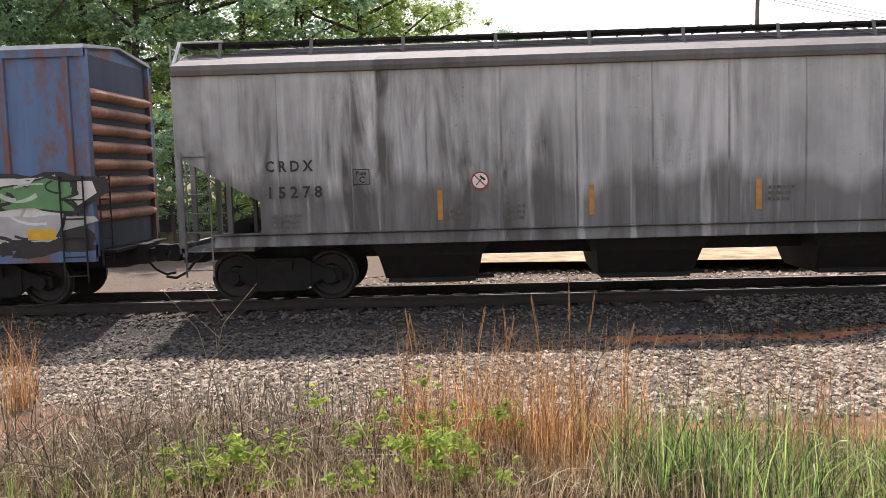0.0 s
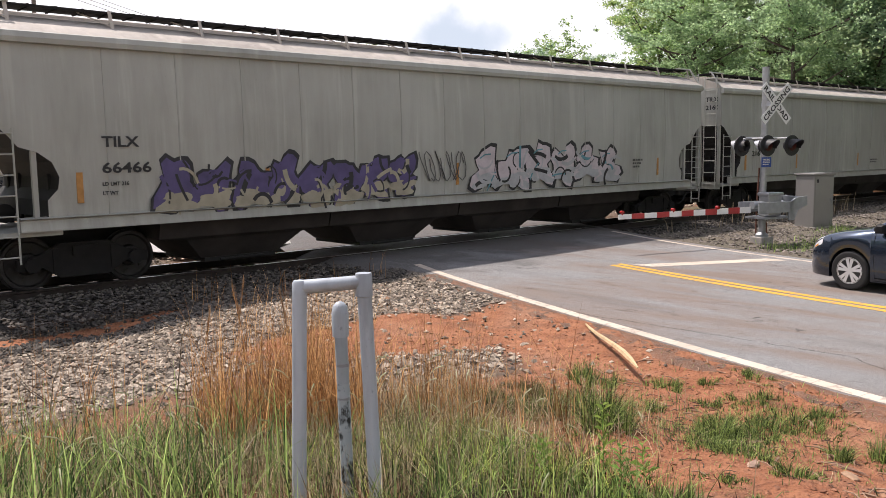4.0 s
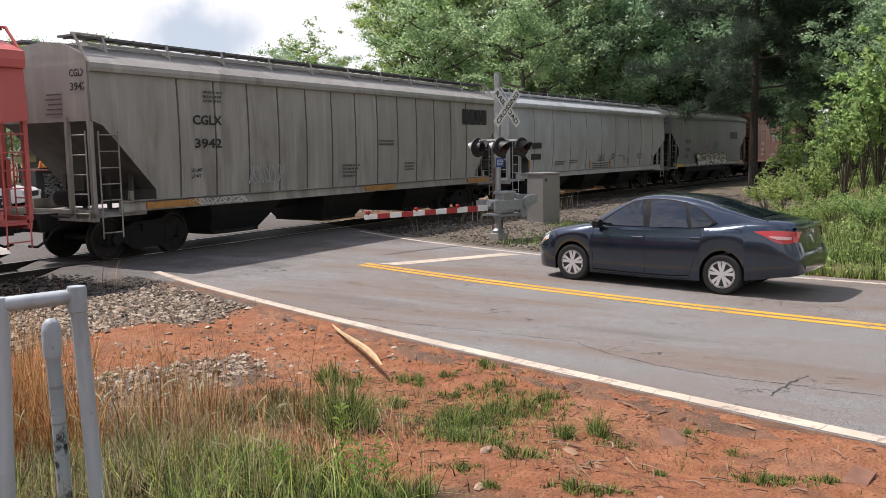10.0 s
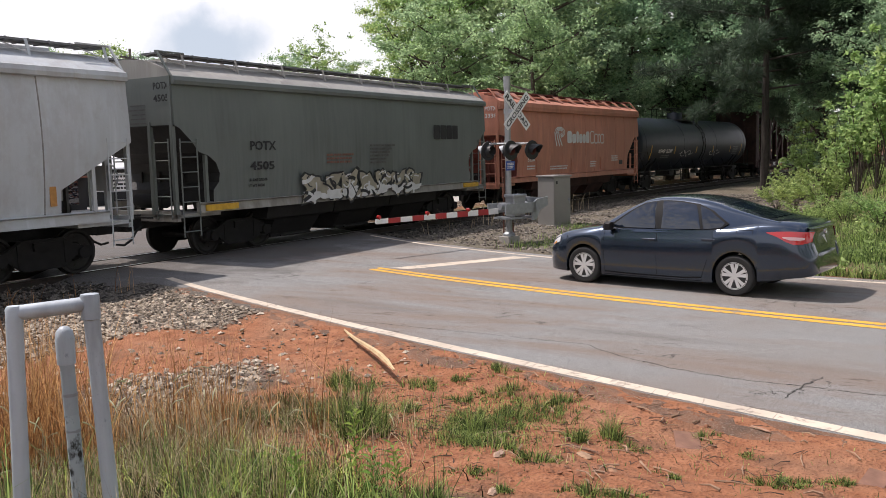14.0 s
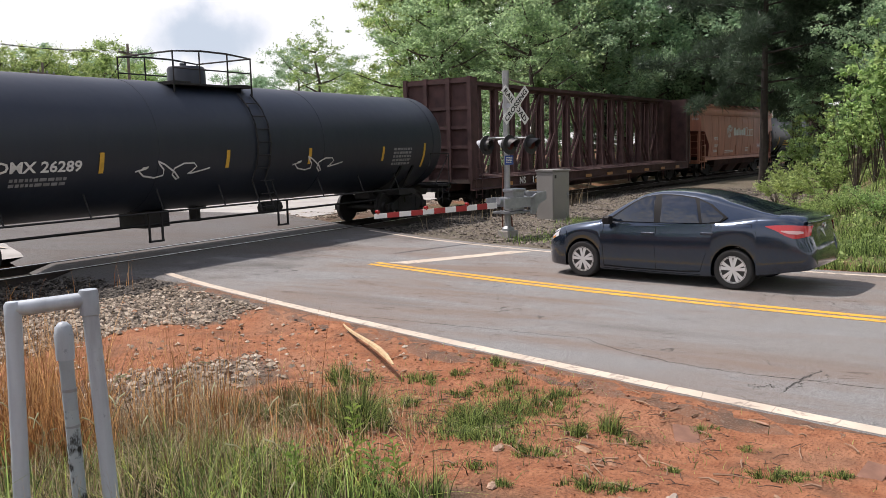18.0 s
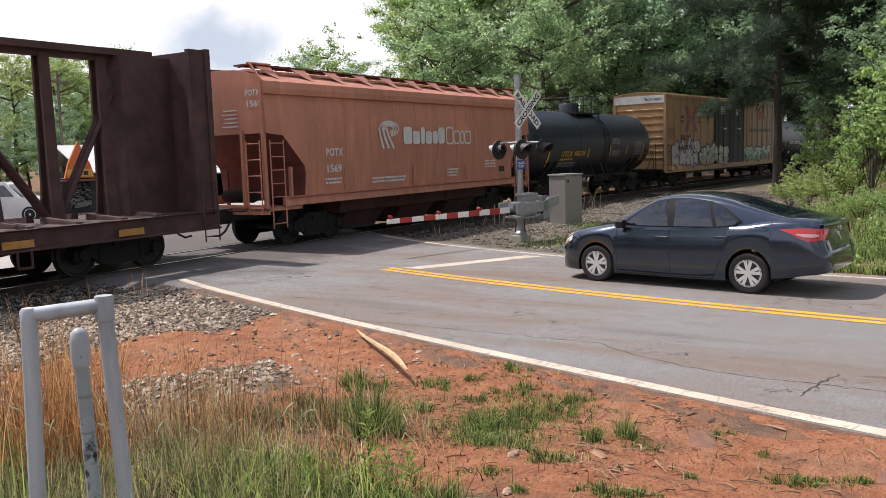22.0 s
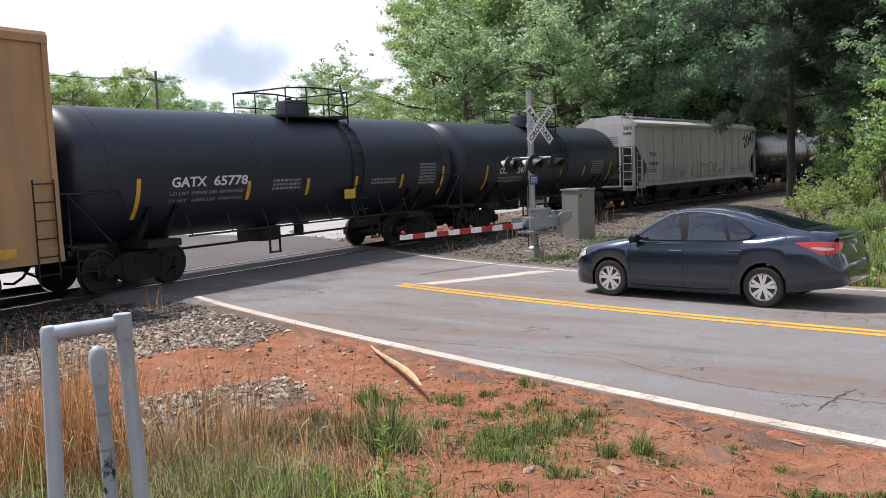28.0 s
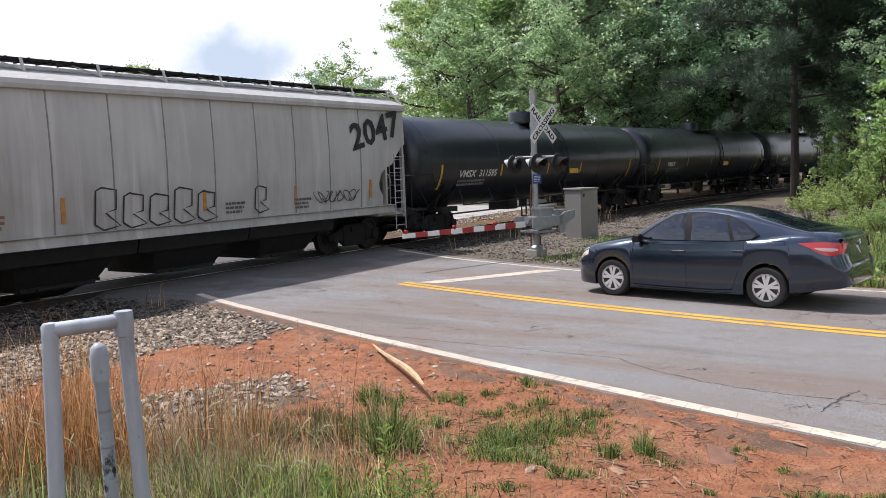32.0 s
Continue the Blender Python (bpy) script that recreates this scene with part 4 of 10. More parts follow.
tagged(part("road_shoulder", s, GRIT), "gritty brown dirt along the asphalt edge", "shoulder", kind="structure")

# track
RAILM = plain("rail_steel", (0.035, 0.026, 0.021), 0.8, 0.1, 0.3, 6)
RAILTOP = gloss("polished_rail_head", (0.55, 0.55, 0.56), 0.28, 0.5, 0, 1.0)
TIEM = plain("creosoted_timber", (0.03, 0.025, 0.022), 0.9, 0, 0.3, 4)
track = tagged(new("track"), "railway track with timber ties in ballast", "railway track", kind="structure")
prof = [(-0.075, -0.18), (0.075, -0.18), (0.06, -0.165), (0.012, -0.15), (0.010, -0.05), (0.037, -0.04), (0.037, -0.004), (0.03, 0.0), (-0.03, 0.0), (-0.037, -0.004), (-0.037, -0.04), (-0.010, -0.05), (-0.012, -0.15), (-0.06, -0.165)]
ALONG = [-160, 0, 24] + [24 + 4 * k for k in range(1, 27)] + [320]
for y in (-0.755, 0.755):
    s = Shape()
    s.rings([[(x, track_y(x) + y + a, b) for a, b in prof] for x in ALONG])
    for k, f in enumerate(s.f):
        if all(s.v[i][2] > -0.006 for i in f):
            s.m[k] = 1
    part("rail", s, [RAILM, RAILTOP], track, "steel rail with a polished head", smooth=0)
s = Shape()
s.box(-0.115, 0.115, -1.3, 1.3, -0.36, -0.182)
tme = s.mesh("tie", TIEM, 0)
rest = Shape()
for k in range(-60, 150):
    x = k * 0.533
    if 10.6 < x < 20.6:
        continue
    if -14 < x < 44:
        ob = part("tie", tme, None, track)
        ob.location = (x, track_y(x), 0.01 * (k % 2))
        ob.rotation_euler.z = 0.02 * math.sin(k * 2.3)
    else:
        rest.box(x - 0.115, x + 0.115, track_y(x) - 1.3, track_y(x) + 1.3, -0.36, -0.182)
tagged(part("tie", rest, TIEM, track, smooth=0), kind="stuff")
n = Nodes("ballast_bed")
vf = n.noise(26, 5)
MATB = n.done(n.mix(n.ramp(vf, 0.3, 0.7), (0.02, 0.018, 0.016), (0.09, 0.08, 0.072)), 0.95, 0, vf, 0.06, 0.2)
for span in ([-160, 11.2], [21.2] + ALONG[2:]):
    s = Shape()
    sec = [(-2.75, -0.45), (-2.1, -0.30), (-1.55, -0.215), (0, -0.225), (1.55, -0.215), (2.1, -0.30), (2.9, -0.48)]
    s.rings([[(x, track_y(x) + a, b) for a, b in sec] for x in span], closed=False)
    tagged(part("ballast", s, MATB, smooth=0), "dark crushed-stone ballast bed under the track", "ballast", kind="structure")

# loose stones
n = Nodes("crushed_stone")
geo = n.t.nodes.new("ShaderNodeNewGeometry")
rp = n.t.nodes.new("ShaderNodeValToRGB")
for pos_, c in ((0.0, (0.05, 0.042, 0.036)), (0.25, (0.17, 0.138, 0.102)), (0.55, (0.33, 0.268, 0.20)), (0.82, (0.49, 0.405, 0.305)), (0.96, (0.66, 0.57, 0.45)), (1.0, (0.38, 0.19, 0.105))):
    e = rp.color_ramp.elements.new(pos_)
    e.color = (*c, 1)
white_end = [e for e in rp.color_ramp.elements if e.color[2] > 0.9]
for e in white_end:
    rp.color_ramp.elements.remove(e)
n.link(geo.outputs["Random Per Island"], rp.inputs[0])
nf = n.noise(40, 3)
MATS = n.done(n.mix(n.math("MULTIPLY", nf, 0.4), rp.outputs[0], (0.12, 0.10, 0.085)), 0.9, 0, nf, 0.01, 0.3)
rng = np.random.default_rng(5)
OCT = np.array([(1, 0, 0), (-1, 0, 0), (0, 1, 0), (0, -1, 0), (0, 0, 1), (0, 0, -1), (0.7, 0.7, 0.3), (-0.7, 0.6, -0.3)], float)
OCF = [(0, 6, 4), (6, 2, 4), (2, 1, 4), (1, 3, 4), (3, 0, 4), (0, 5, 6), (6, 5, 2), (2, 5, 7), (7, 5, 1), (2, 7, 1), (1, 5, 3), (3, 5, 0)]


def stones(name, pts, lo, hi, label):
    """Many stones at (x, y, z), joined."""
    k = len(pts)
    size = rng.uniform(lo, hi, (k, 1)) * rng.choice([1, 1, 0.7, 1.3], (k, 1))
    sh = OCT[None] * (1 + rng.uniform(-0.3, 0.3, (k, 8, 3))) * np.stack([rng.uniform(0.8, 1.3, k), rng.uniform(0.7, 1.1, k), rng.uniform(0.45, 0.8, k)], 1)[:, None]
    a, b = rng.uniform(0, math.tau, k), rng.uniform(-0.5, 0.5, k)
    ca, sa_, cb, sb = np.cos(a)[:, None], np.sin(a)[:, None], np.cos(b)[:, None], np.sin(b)[:, None]
    x, y, z = sh[..., 0], sh[..., 1], sh[..., 2]
    x, z = x * cb - z * sb, x * sb + z * cb
    x, y = x * ca - y * sa_, x * sa_ + y * ca
    v = np.stack([x, y, z], -1) * size[..., None] * 0.5 + np.asarray(pts)[:, None]
    f = (np.array(OCF)[None] + 8 * np.arange(k)[:, None, None]).reshape(-1, 3)
    m_ = bpy.data.meshes.new(name)
    m_.from_pydata(v.reshape(-1, 3).tolist(), [], f.tolist())
    m_.materials.append(MATS)
    return tagged(new(name, m_), label, "gravel", kind="stuff")


pts = []
r5 = random.Random(5)
while len(pts) < 47500:
    x, y = r5.uniform(-9, 12.5), r5.uniform(5.0, 14.2)
    if x < near_edge(y) - 0.45 and r5.random() < gravel_share(x, y) ** 1.5 + 0.03:
        pts.append((x, y, ground_z(x, y) + r5.uniform(-0.005, 0.02)))
# stones inside the train's shadow zone take a darker colour
shade_zone = [p for p in pts if p[1] > 12.1 + 0.5 * noise.noise((p[0] * 0.5, 0, 5))]
pts = [p for p in pts if p[1] <= 12.1 + 0.5 * noise.noise((p[0] * 0.5, 0, 5))]
stones("loose_gravel", pts, 0.03, 0.085, "grey and tan crushed stone spread beside the track")
pts = shade_zone
for k in range(3800):
    x, y = r5.uniform(3.5, 11.0), r5.uniform(13.0, 15.4)
    if x < edge_l(y) - 0.1:
        pts.append((x, y, -0.10 - 0.05 * smooth(14.4, 13.2, y) + r5.uniform(-0.05, 0.02)))
goal = len(pts) + 14000
while len(pts) < goal:
    x, y = r5.uniform(-10, 46), r5.uniform(13.5, 15.45)
    if not 10.0 < x < 21.3:
        d = TRACK_Y - y
        y += track_y(x) - TRACK_Y
        pts.append((x, y, -0.215 - 0.235 * smooth(1.55, 2.75, d) + r5.uniform(-0.01, 0.03)))
ob = stones("ballast_stones", pts, 0.045, 0.09, "dark crushed ballast stones along the rails")
# dark ballast, darkened further in colour for the train's shadow
n = Nodes("dark_shaded_ballast_stone")
geo = n.t.nodes.new("ShaderNodeNewGeometry")
nf = n.noise(40, 3)
ob.data.materials[0] = n.done(n.mix(n.math("MULTIPLY", nf, 0.5), n.mix(geo.outputs["Random Per Island"], (0.022, 0.02, 0.018), (0.20, 0.178, 0.15)), (0.035, 0.03, 0.026)), 0.9, 0, nf, 0.01, 0.25)
pts = []
while len(pts) < 12000:
    x, y = r5.uniform(17.5, 44), r5.uniform(3.8, 13.6)
    if x > far_edge(y) + 0.9 and y > 3.8 + 0.06 * (x - 18):
        pts.append((x, y, ground_z(x, y) + r5.uniform(0, 0.02)))
ob = stones("loose_gravel", pts, 0.05, 0.10, "grey crushed stone beside the signal cabinet")
n = Nodes("grey_crushed_stone")
geo = n.t.nodes.new("ShaderNodeNewGeometry")
nf = n.noise(40, 3)
ob.data.materials[0] = n.done(n.mix(n.math("MULTIPLY", nf, 0.5), n.mix(geo.outputs["Random Per Island"], (0.04, 0.036, 0.032), (0.33, 0.29, 0.245)), (0.10, 0.08, 0.065)), 0.9, 0, nf, 0.01, 0.25)
pts = []
while len(pts) < 6000:
    x, y = r5.uniform(-8, 40), r5.uniform(18.3, 22)
    if not 10.0 < x < 22.3:
        pts.append((x, y, max(ground_z(x, y), -0.25 - 0.2 * smooth(18.5, 19.3, y)) + 0.01))
stones("loose_gravel", pts, 0.05, 0.11, "pale crushed stone beyond the track")
pts = []
while len(pts) < 3200:
    x, y = r5.uniform(3.5, 9), r5.uniform(1.5, 8.5)
    if x < near_edge(y) - 0.3 and r5.random() < clay_share(x, y):
        pts.append((x, y, ground_z(x, y)))
ob = stones("clay_clods", pts, 0.012, 0.05, "small clods and chips on bare red clay")
ob.data.materials[0] = plain("clay_clod", (0.27, 0.12, 0.065), 0.95, 0, 0.35, 8)



def tank(u, length, label, shell, r=1.50, zc=2.52, dome=0.48, stripes=(), cage=True, seams=4):
    """A tank car: a shell with dished heads on stub sills."""
    car = add_car("tank_car", label, "freight car", u, length)
    s = Shape()
    head = 0.55
    prof = [(0.02 + head - head * math.sin(a), max(0.01, r * math.cos(a) ** 0.8)) for a in (math.pi / 2 * (1 - k / 8) for k in range(9))]
    body = [(0.6 + (length - 1.2) * k / 12, r) for k in range(1, 12)]
    prof = prof + body + [(length - d, q) for d, q in reversed(prof)]
    s.lathe(prof, 48, "x", (0, 0, zc))
    part("tank_shell", s, shell, car, smooth=40)
    for k in range(seams):
        x = 1.0 + (length - 2.0) * k / (seams - 1)
        s = Shape()
        s.lathe([(x - 0.04, r - 0.01), (x - 0.03, r + 0.008), (x + 0.03, r + 0.008), (x + 0.04, r - 0.01)], 48, "x", (0, 0, zc))
        part("jacket_band", s, shell, car, smooth=40)
    xm = length * dome
    s = Shape()
    s.lathe([(r + zc - 0.25, 0.46), (r + zc + 0.34, 0.46), (r + zc + 0.40, 0.42), (r + zc + 0.42, 0.02)], 20, "z", (xm, 0, 0))
    s.lathe([(r + zc + 0.40, 0.08), (r + zc + 0.50, 0.08)], 8, "z", (xm, 0.1, 0))
    part("manway_dome", s, shell, car)
    top = zc + r
    s = Shape()
    for d in (-1, 1):
        s.box(xm - 1.25, xm + 1.25, min(d * 0.55, d * 0.95), max(d * 0.55, d * 0.95), top - 0.12, top - 0.08)
    s.box(xm - 1.25, xm - 0.75, -0.95, 0.95, top - 0.075, top - 0.04)
    s.box(xm + 0.75, xm + 1.25, -0.95, 0.95, top - 0.075, top - 0.04)
    part("dome_platform", s, M["black"], car, smooth=0)
    if cage:
        for d in (-1, 1):
            s = Shape()
            y = d * 0.95
            s.tube([(xm - 1.25, y, top - 0.3), (xm - 1.25, y, top + 0.62), (xm - 0.4, y, top + 0.68), (xm + 0.4, y, top + 0.68), (xm + 1.25, y, top + 0.62), (xm + 1.25, y, top - 0.3)], 0.025, 6)
            for q in (-0.45, 0.45):
                s.tube([(xm + q, y, top - 0.1), (xm + q, y, top + 0.68)], 0.02, 5)
            s.tube([(xm - 1.25, y, top + 0.25), (xm + 1.25, y, top + 0.25)], 0.018, 5)
            part("safety_railing", s, M["black"], car)
        for q in (-1.25, 1.25):
            s = Shape()
            s.tube([(xm + q, -0.95, top + 0.62), (xm + q, 0.95, top + 0.62)], 0.022, 6)
            part("safety_railing", s, M["black"], car)
    s = Shape()
    pts = [(-math.sqrt(max(0.0, (r + 0.05) ** 2 - (z - zc) ** 2)), z) for z in (1.6, 2.0, 2.52, 3.0, 3.4, 3.75)]
    for q in (0.75, 1.2):
        s.tube([(xm + q, -r - 0.06, 0.85)] + [(xm + q, y, z) for y, z in pts], 0.022, 5)
    for k in range(9):
        z = 0.95 + k * 0.32
        y = -r - 0.06 if z < 1.6 else -math.sqrt(max(0.0, (r + 0.05) ** 2 - (z - zc) ** 2))
        s.tube([(xm + 0.75, y, z), (xm + 1.2, y, z)], 0.016, 5)
    part("dome_ladder", s, M["black"], car)
    for x0, d in ((0.0, 1), (length, -1)):
        s = Shape()
        s.box(min(x0 - d * 0.15, x0 + d * 3.0), max(x0 - d * 0.15, x0 + d * 3.0), -0.3, 0.3, 0.72, 1.08)
        part("stub_sill", s, M["black"], car, smooth=0)
        s = Shape()
        s.box(min(x0 - d * 0.1, x0 + d * 0.75), max(x0 - d * 0.1, x0 + d * 0.75), -1.5, 1.5, 1.02, 1.08)
        s.box(min(x0 - d * 0.1, x0 - d * 0.02), max(x0 - d * 0.1, x0 - d * 0.02), -1.5, 1.5, 0.92, 1.12)
        part("end_platform", s, M["black"], car, smooth=0)
        s = Shape()
        for y in (-1.48, 1.48):
            s.tube([(x0, y, 1.08), (x0, y, 2.1), (x0 + d * 1.15, y, 2.12), (x0 + d * 1.3, y * 1.03, 1.7)], 0.02, 5)
            s.tube([(x0 + d * 0.02, y, 2.05), (x0 + d * 0.9, y, 1.1)], 0.018, 5)
        s.tube([(x0, -1.48, 2.1), (x0 - d * 0.02, 0, 2.1), (x0, 1.48, 2.1)], 0.02, 5)
        part("end_handrail", s, M["black"], car)
        s = Shape()
        for q in (2.0, 2.7):
            s.rings([[(x0 + d * q + e, -1.2, 1.5), (x0 + d * q + e, -1.35, 1.75), (x0 + d * q + e, -0.9, 1.0), (x0 + d * q + e, 0.9, 1.0), (x0 + d * q + e, 1.35, 1.75), (x0 + d * q + e, 1.2, 1.5)] for e in (-0.06, 0.06)])
        s.box(min(x0 + d * 1.9, x0 + d * 2.8), max(x0 + d * 1.9, x0 + d * 2.8), -1.3, 1.3, 0.86, 1.02)
        part("body_bolster", s, M["black"], car, smooth=0)
        s = Shape()
        rails_and_rungs(s, x0 + d * 0.1, -1.52, 0.45, 1.1, (d * 0.42, 0), 3)
        part("sill_step", s, M["black"], car)
    s = Shape()
    s.tube([(2.9, -1.45, 1.05), (length - 2.9, -1.45, 1.05)], 0.022, 5)
    for k in range(8):
        x = 3.0 + (length - 6.0) * k / 7
        s.tube([(x, -1.45, 1.05), (x, -1.25, 1.55)], 0.018, 5)
    s.tube([(3.2, -0.7, 0.72), (length - 3.2, -0.7, 0.72)], 0.03, 5)
    part("side_handrail", s, M["black"], car)
    s = Shape()
    s.lathe([(0.62, 0.14), (0.95, 0.14), (0.98, 0.3), (1.1, 0.3)], 12, "z", (xm, 0, 0))
    part("bottom_outlet", s, M["black"], car, smooth=0)
    s = Shape()
    s.box(xm - 1.9, xm - 1.2, -0.45, 0.45, 0.62, 1.0)
    part("brake_box", s, M["black"], car, smooth=0)
    s = Shape()
    s.lathe([(-0.35, 0.02), (-0.33, 0.16), (0.33, 0.16), (0.35, 0.02)], 10, "x", (xm + 2.2, -0.5, 0.82))
    part("brake_cylinder", s, M["black"], car, smooth=0)
    for q in (-2.6, 1.5):
        s = Shape()
        s.box(xm + q, xm + q + 0.04, -1.42, -1.38, 0.4, 1.05)
        s.box(xm + q + 0.35, xm + q + 0.39, -1.42, -1.38, 0.4, 1.05)
        s.box(xm + q, xm + q + 0.39, -1.43, -1.37, 0.4, 0.44)
        part("sill_step", s, M["black"], car, smooth=0)
    for x, z, h in stripes:
        s = Shape()
        rows = []
        for k in range(5):
            zz = z + h * k / 4
            y = -math.sqrt(max(0.0, (r + 0.012) ** 2 - (zz - zc) ** 2))
            rows.append([(x, y, zz), (x + 0.11, y, zz)])
        s.rings(rows, closed=False)
        part("reflector_stripe", s, M["stripe"], car, "yellow reflector stripe")
    running_gear(car, length, 1.95)

    def flank(z):
        return -math.sqrt(max(0.0, (r + 0.012) ** 2 - (z - zc) ** 2))

    def write(text, size, x, z, mat, width=None):
        y, a = flank(z), math.asin(max(-1, min(1, (z - zc) / r)))
        return lettering(text, size, 0, 0, 0, mat, car, width=width, at=pose(x, y - 0.004, z, 90 - math.degrees(a), 0, 0))

    def small(x0, x1, z, rows, h, mat, seed=0):
        s, rnd = Shape(), random.Random(seed)
        for k in range(rows):
            zz, x = z - k * h * 1.6, x0
            while x < x1:
                w = rnd.uniform(0.8, 2.6) * h
                s.face((x, flank(zz) - 0.004, zz), (min(x + w, x1), flank(zz) - 0.004, zz), (min(x + w, x1), flank(zz + h) - 0.004, zz + h), (x, flank(zz + h) - 0.004, zz + h))
                x += w + h * 0.5
        return part("lettering", s, mat, car, smooth=0)

    def mark(pts, width, mat):
        s = Shape()
        rows = []
        for i, (x, z) in enumerate(pts):
            a, b = pts[max(0, i - 1)], pts[min(len(pts) - 1, i + 1)]
            dx, dz = b[0] - a[0], b[1] - a[1]
            k = math.hypot(dx, dz) or 1
            rows.append([(x + e * dz / k * width, flank(z - e * dx / k * width) - 0.005, z - e * dx / k * width) for e in (-0.5, 0.5)])
        s.rings(rows, closed=False)
        return part("graffiti", s, mat, car, "white spray-line tag", smooth=0)

    return car, write, small, mark


def box_car(u, length, label, paint, ends, height, posts, sill_z=0.85, rows=7, group="freight cars of the train", roof=None, end_wall=None):
    car = add_car("box_car", label, "freight car", u, length)
    s = Shape()
    s.rings([[(x, -1.50, sill_z + 0.1), (x, -1.50, height - 0.12), (x, -1.3, height - 0.02), (x, 0, height + 0.08), (x, 1.3, height - 0.02), (x, 1.50, height - 0.12), (x, 1.50, sill_z + 0.1)] for x in (0.1, length - 0.1)])
    part("body", s, paint, car, smooth=0)
    s = Shape()
    s.rings([[(x, -1.56, height - 0.10), (x, -1.5, height - 0.02), (x, 0, height + 0.12), (x, 1.5, height - 0.02), (x, 1.56, height - 0.10), (x, 0, height + 0.085)] for x in (0.0, length)])
    part("roof", s, roof or M["galv"], car, smooth=0)
    for d in (-1, 1):
        s = Shape()
        s.box(0.0, length, min(d * 1.46, d * 1.56), max(d * 1.46, d * 1.56), sill_z - 0.08, sill_z + 0.22)
        part("side_sill", s, paint, car, smooth=0)
        s = Shape()
        s.box(0.0, length, min(d * 1.48, d * 1.555), max(d * 1.48, d * 1.555), height - 0.24, height - 0.10)
        part("top_chord", s, paint, car, smooth=0)
    pm = Shape()
    pm.rings([[(-0.07, -1.495, z), (-0.05, -1.545, z), (0.05, -1.545, z), (0.07, -1.495, z)] for z in (sill_z + 0.2, height - 0.22)])
    pme = pm.mesh("side_post", paint, 0)
    for x in posts:
        ob = part("side_post", pme, None, car)
        ob.location.x = x
    for x0, d in ((0.0, 1), (length, -1)):
        for k in range(rows):
            z0 = sill_z + 0.55 + (height - sill_z - 1.25) * k / rows
            dz = (height - sill_z - 1.25) / rows
            s = Shape()
            if end_wall:
                s.rings([[(x0 + d * 0.1, y, z0 + dz * (0.5 - 0.34 * e)), (x0 + d * 0.03, y, z0 + dz * (0.5 - 0.30 * e)), (x0 - d * 0.05 * e, y, z0 + dz * (0.5 - 0.16 * e)), (x0 - d * 0.075 * e, y, z0 + dz * 0.5), (x0 - d * 0.05 * e, y, z0 + dz * (0.5 + 0.16 * e)), (x0 + d * 0.03, y, z0 + dz * (0.5 + 0.30 * e)), (x0 + d * 0.1, y, z0 + dz * (0.5 + 0.34 * e))] for y, e in ((-1.37, 0.25), (-1.32, 0.8), (-1.2, 1.0), (1.2, 1.0), (1.32, 0.8), (1.37, 0.25))])
            else:
                s.rings([[(x0 + d * 0.1, y, z0), (x0 + d * 0.09, y, z0 + dz * 0.22), (x0 + d * 0.01, y, z0 + dz * 0.36), (x0 - d * 0.04, y, z0 + dz * 0.5), (x0 + d * 0.01, y, z0 + dz * 0.64), (x0 + d * 0.09, y, z0 + dz * 0.78), (x0 + d * 0.1, y, z0 + dz)] for y in (-1.36, 1.36)])
            part("end_corrugation", s, ends, car, smooth=60)
        # wall between the ribs, with their shadow gaps put into its colour
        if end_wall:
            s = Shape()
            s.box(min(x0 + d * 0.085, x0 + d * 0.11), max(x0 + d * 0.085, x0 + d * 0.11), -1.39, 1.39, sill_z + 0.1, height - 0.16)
            part("end_wall", s, end_wall, car, "end wall darkened for the shadow gaps between the ribs", smooth=0)
        for y in (-1.46, 1.46):
            s = Shape()
            s.box(min(x0, x0 + d * 0.12), max(x0, x0 + d * 0.12), y - 0.08, y + 0.08, sill_z, height - 0.1)
            part("corner_post", s, paint, car, smooth=0)
        s = Shape()
        rails_and_rungs(s, x0 - d * 0.07, -1.42, 0.8, 2.4, (0, 0.44), 5)
        part("end_ladder", s, M["black"], car)
        s = Shape()
        rails_and_rungs(s, x0 + d * 0.14, -1.60, 0.5, 2.4, (d * 0.42, 0), 6)
        part("side_ladder", s, M["black"], car)
        s = Shape()
        s.box(min(x0 - d * 0.25, x0), max(x0 - d * 0.25, x0), -1.3, 1.3, 1.0, 1.05)
        part("end_platform", s, M["grime"], car, smooth=0)
    s = Shape()
    s.box(0, length, -0.28, 0.28, 0.62, 1.0)
    s.box(3.2, length - 3.2, -1.35, 1.35, 0.72, 0.92)
    part("centre_sill", s, M["black"], car, smooth=0)
    running_gear(car, length, 2.2)
    return car


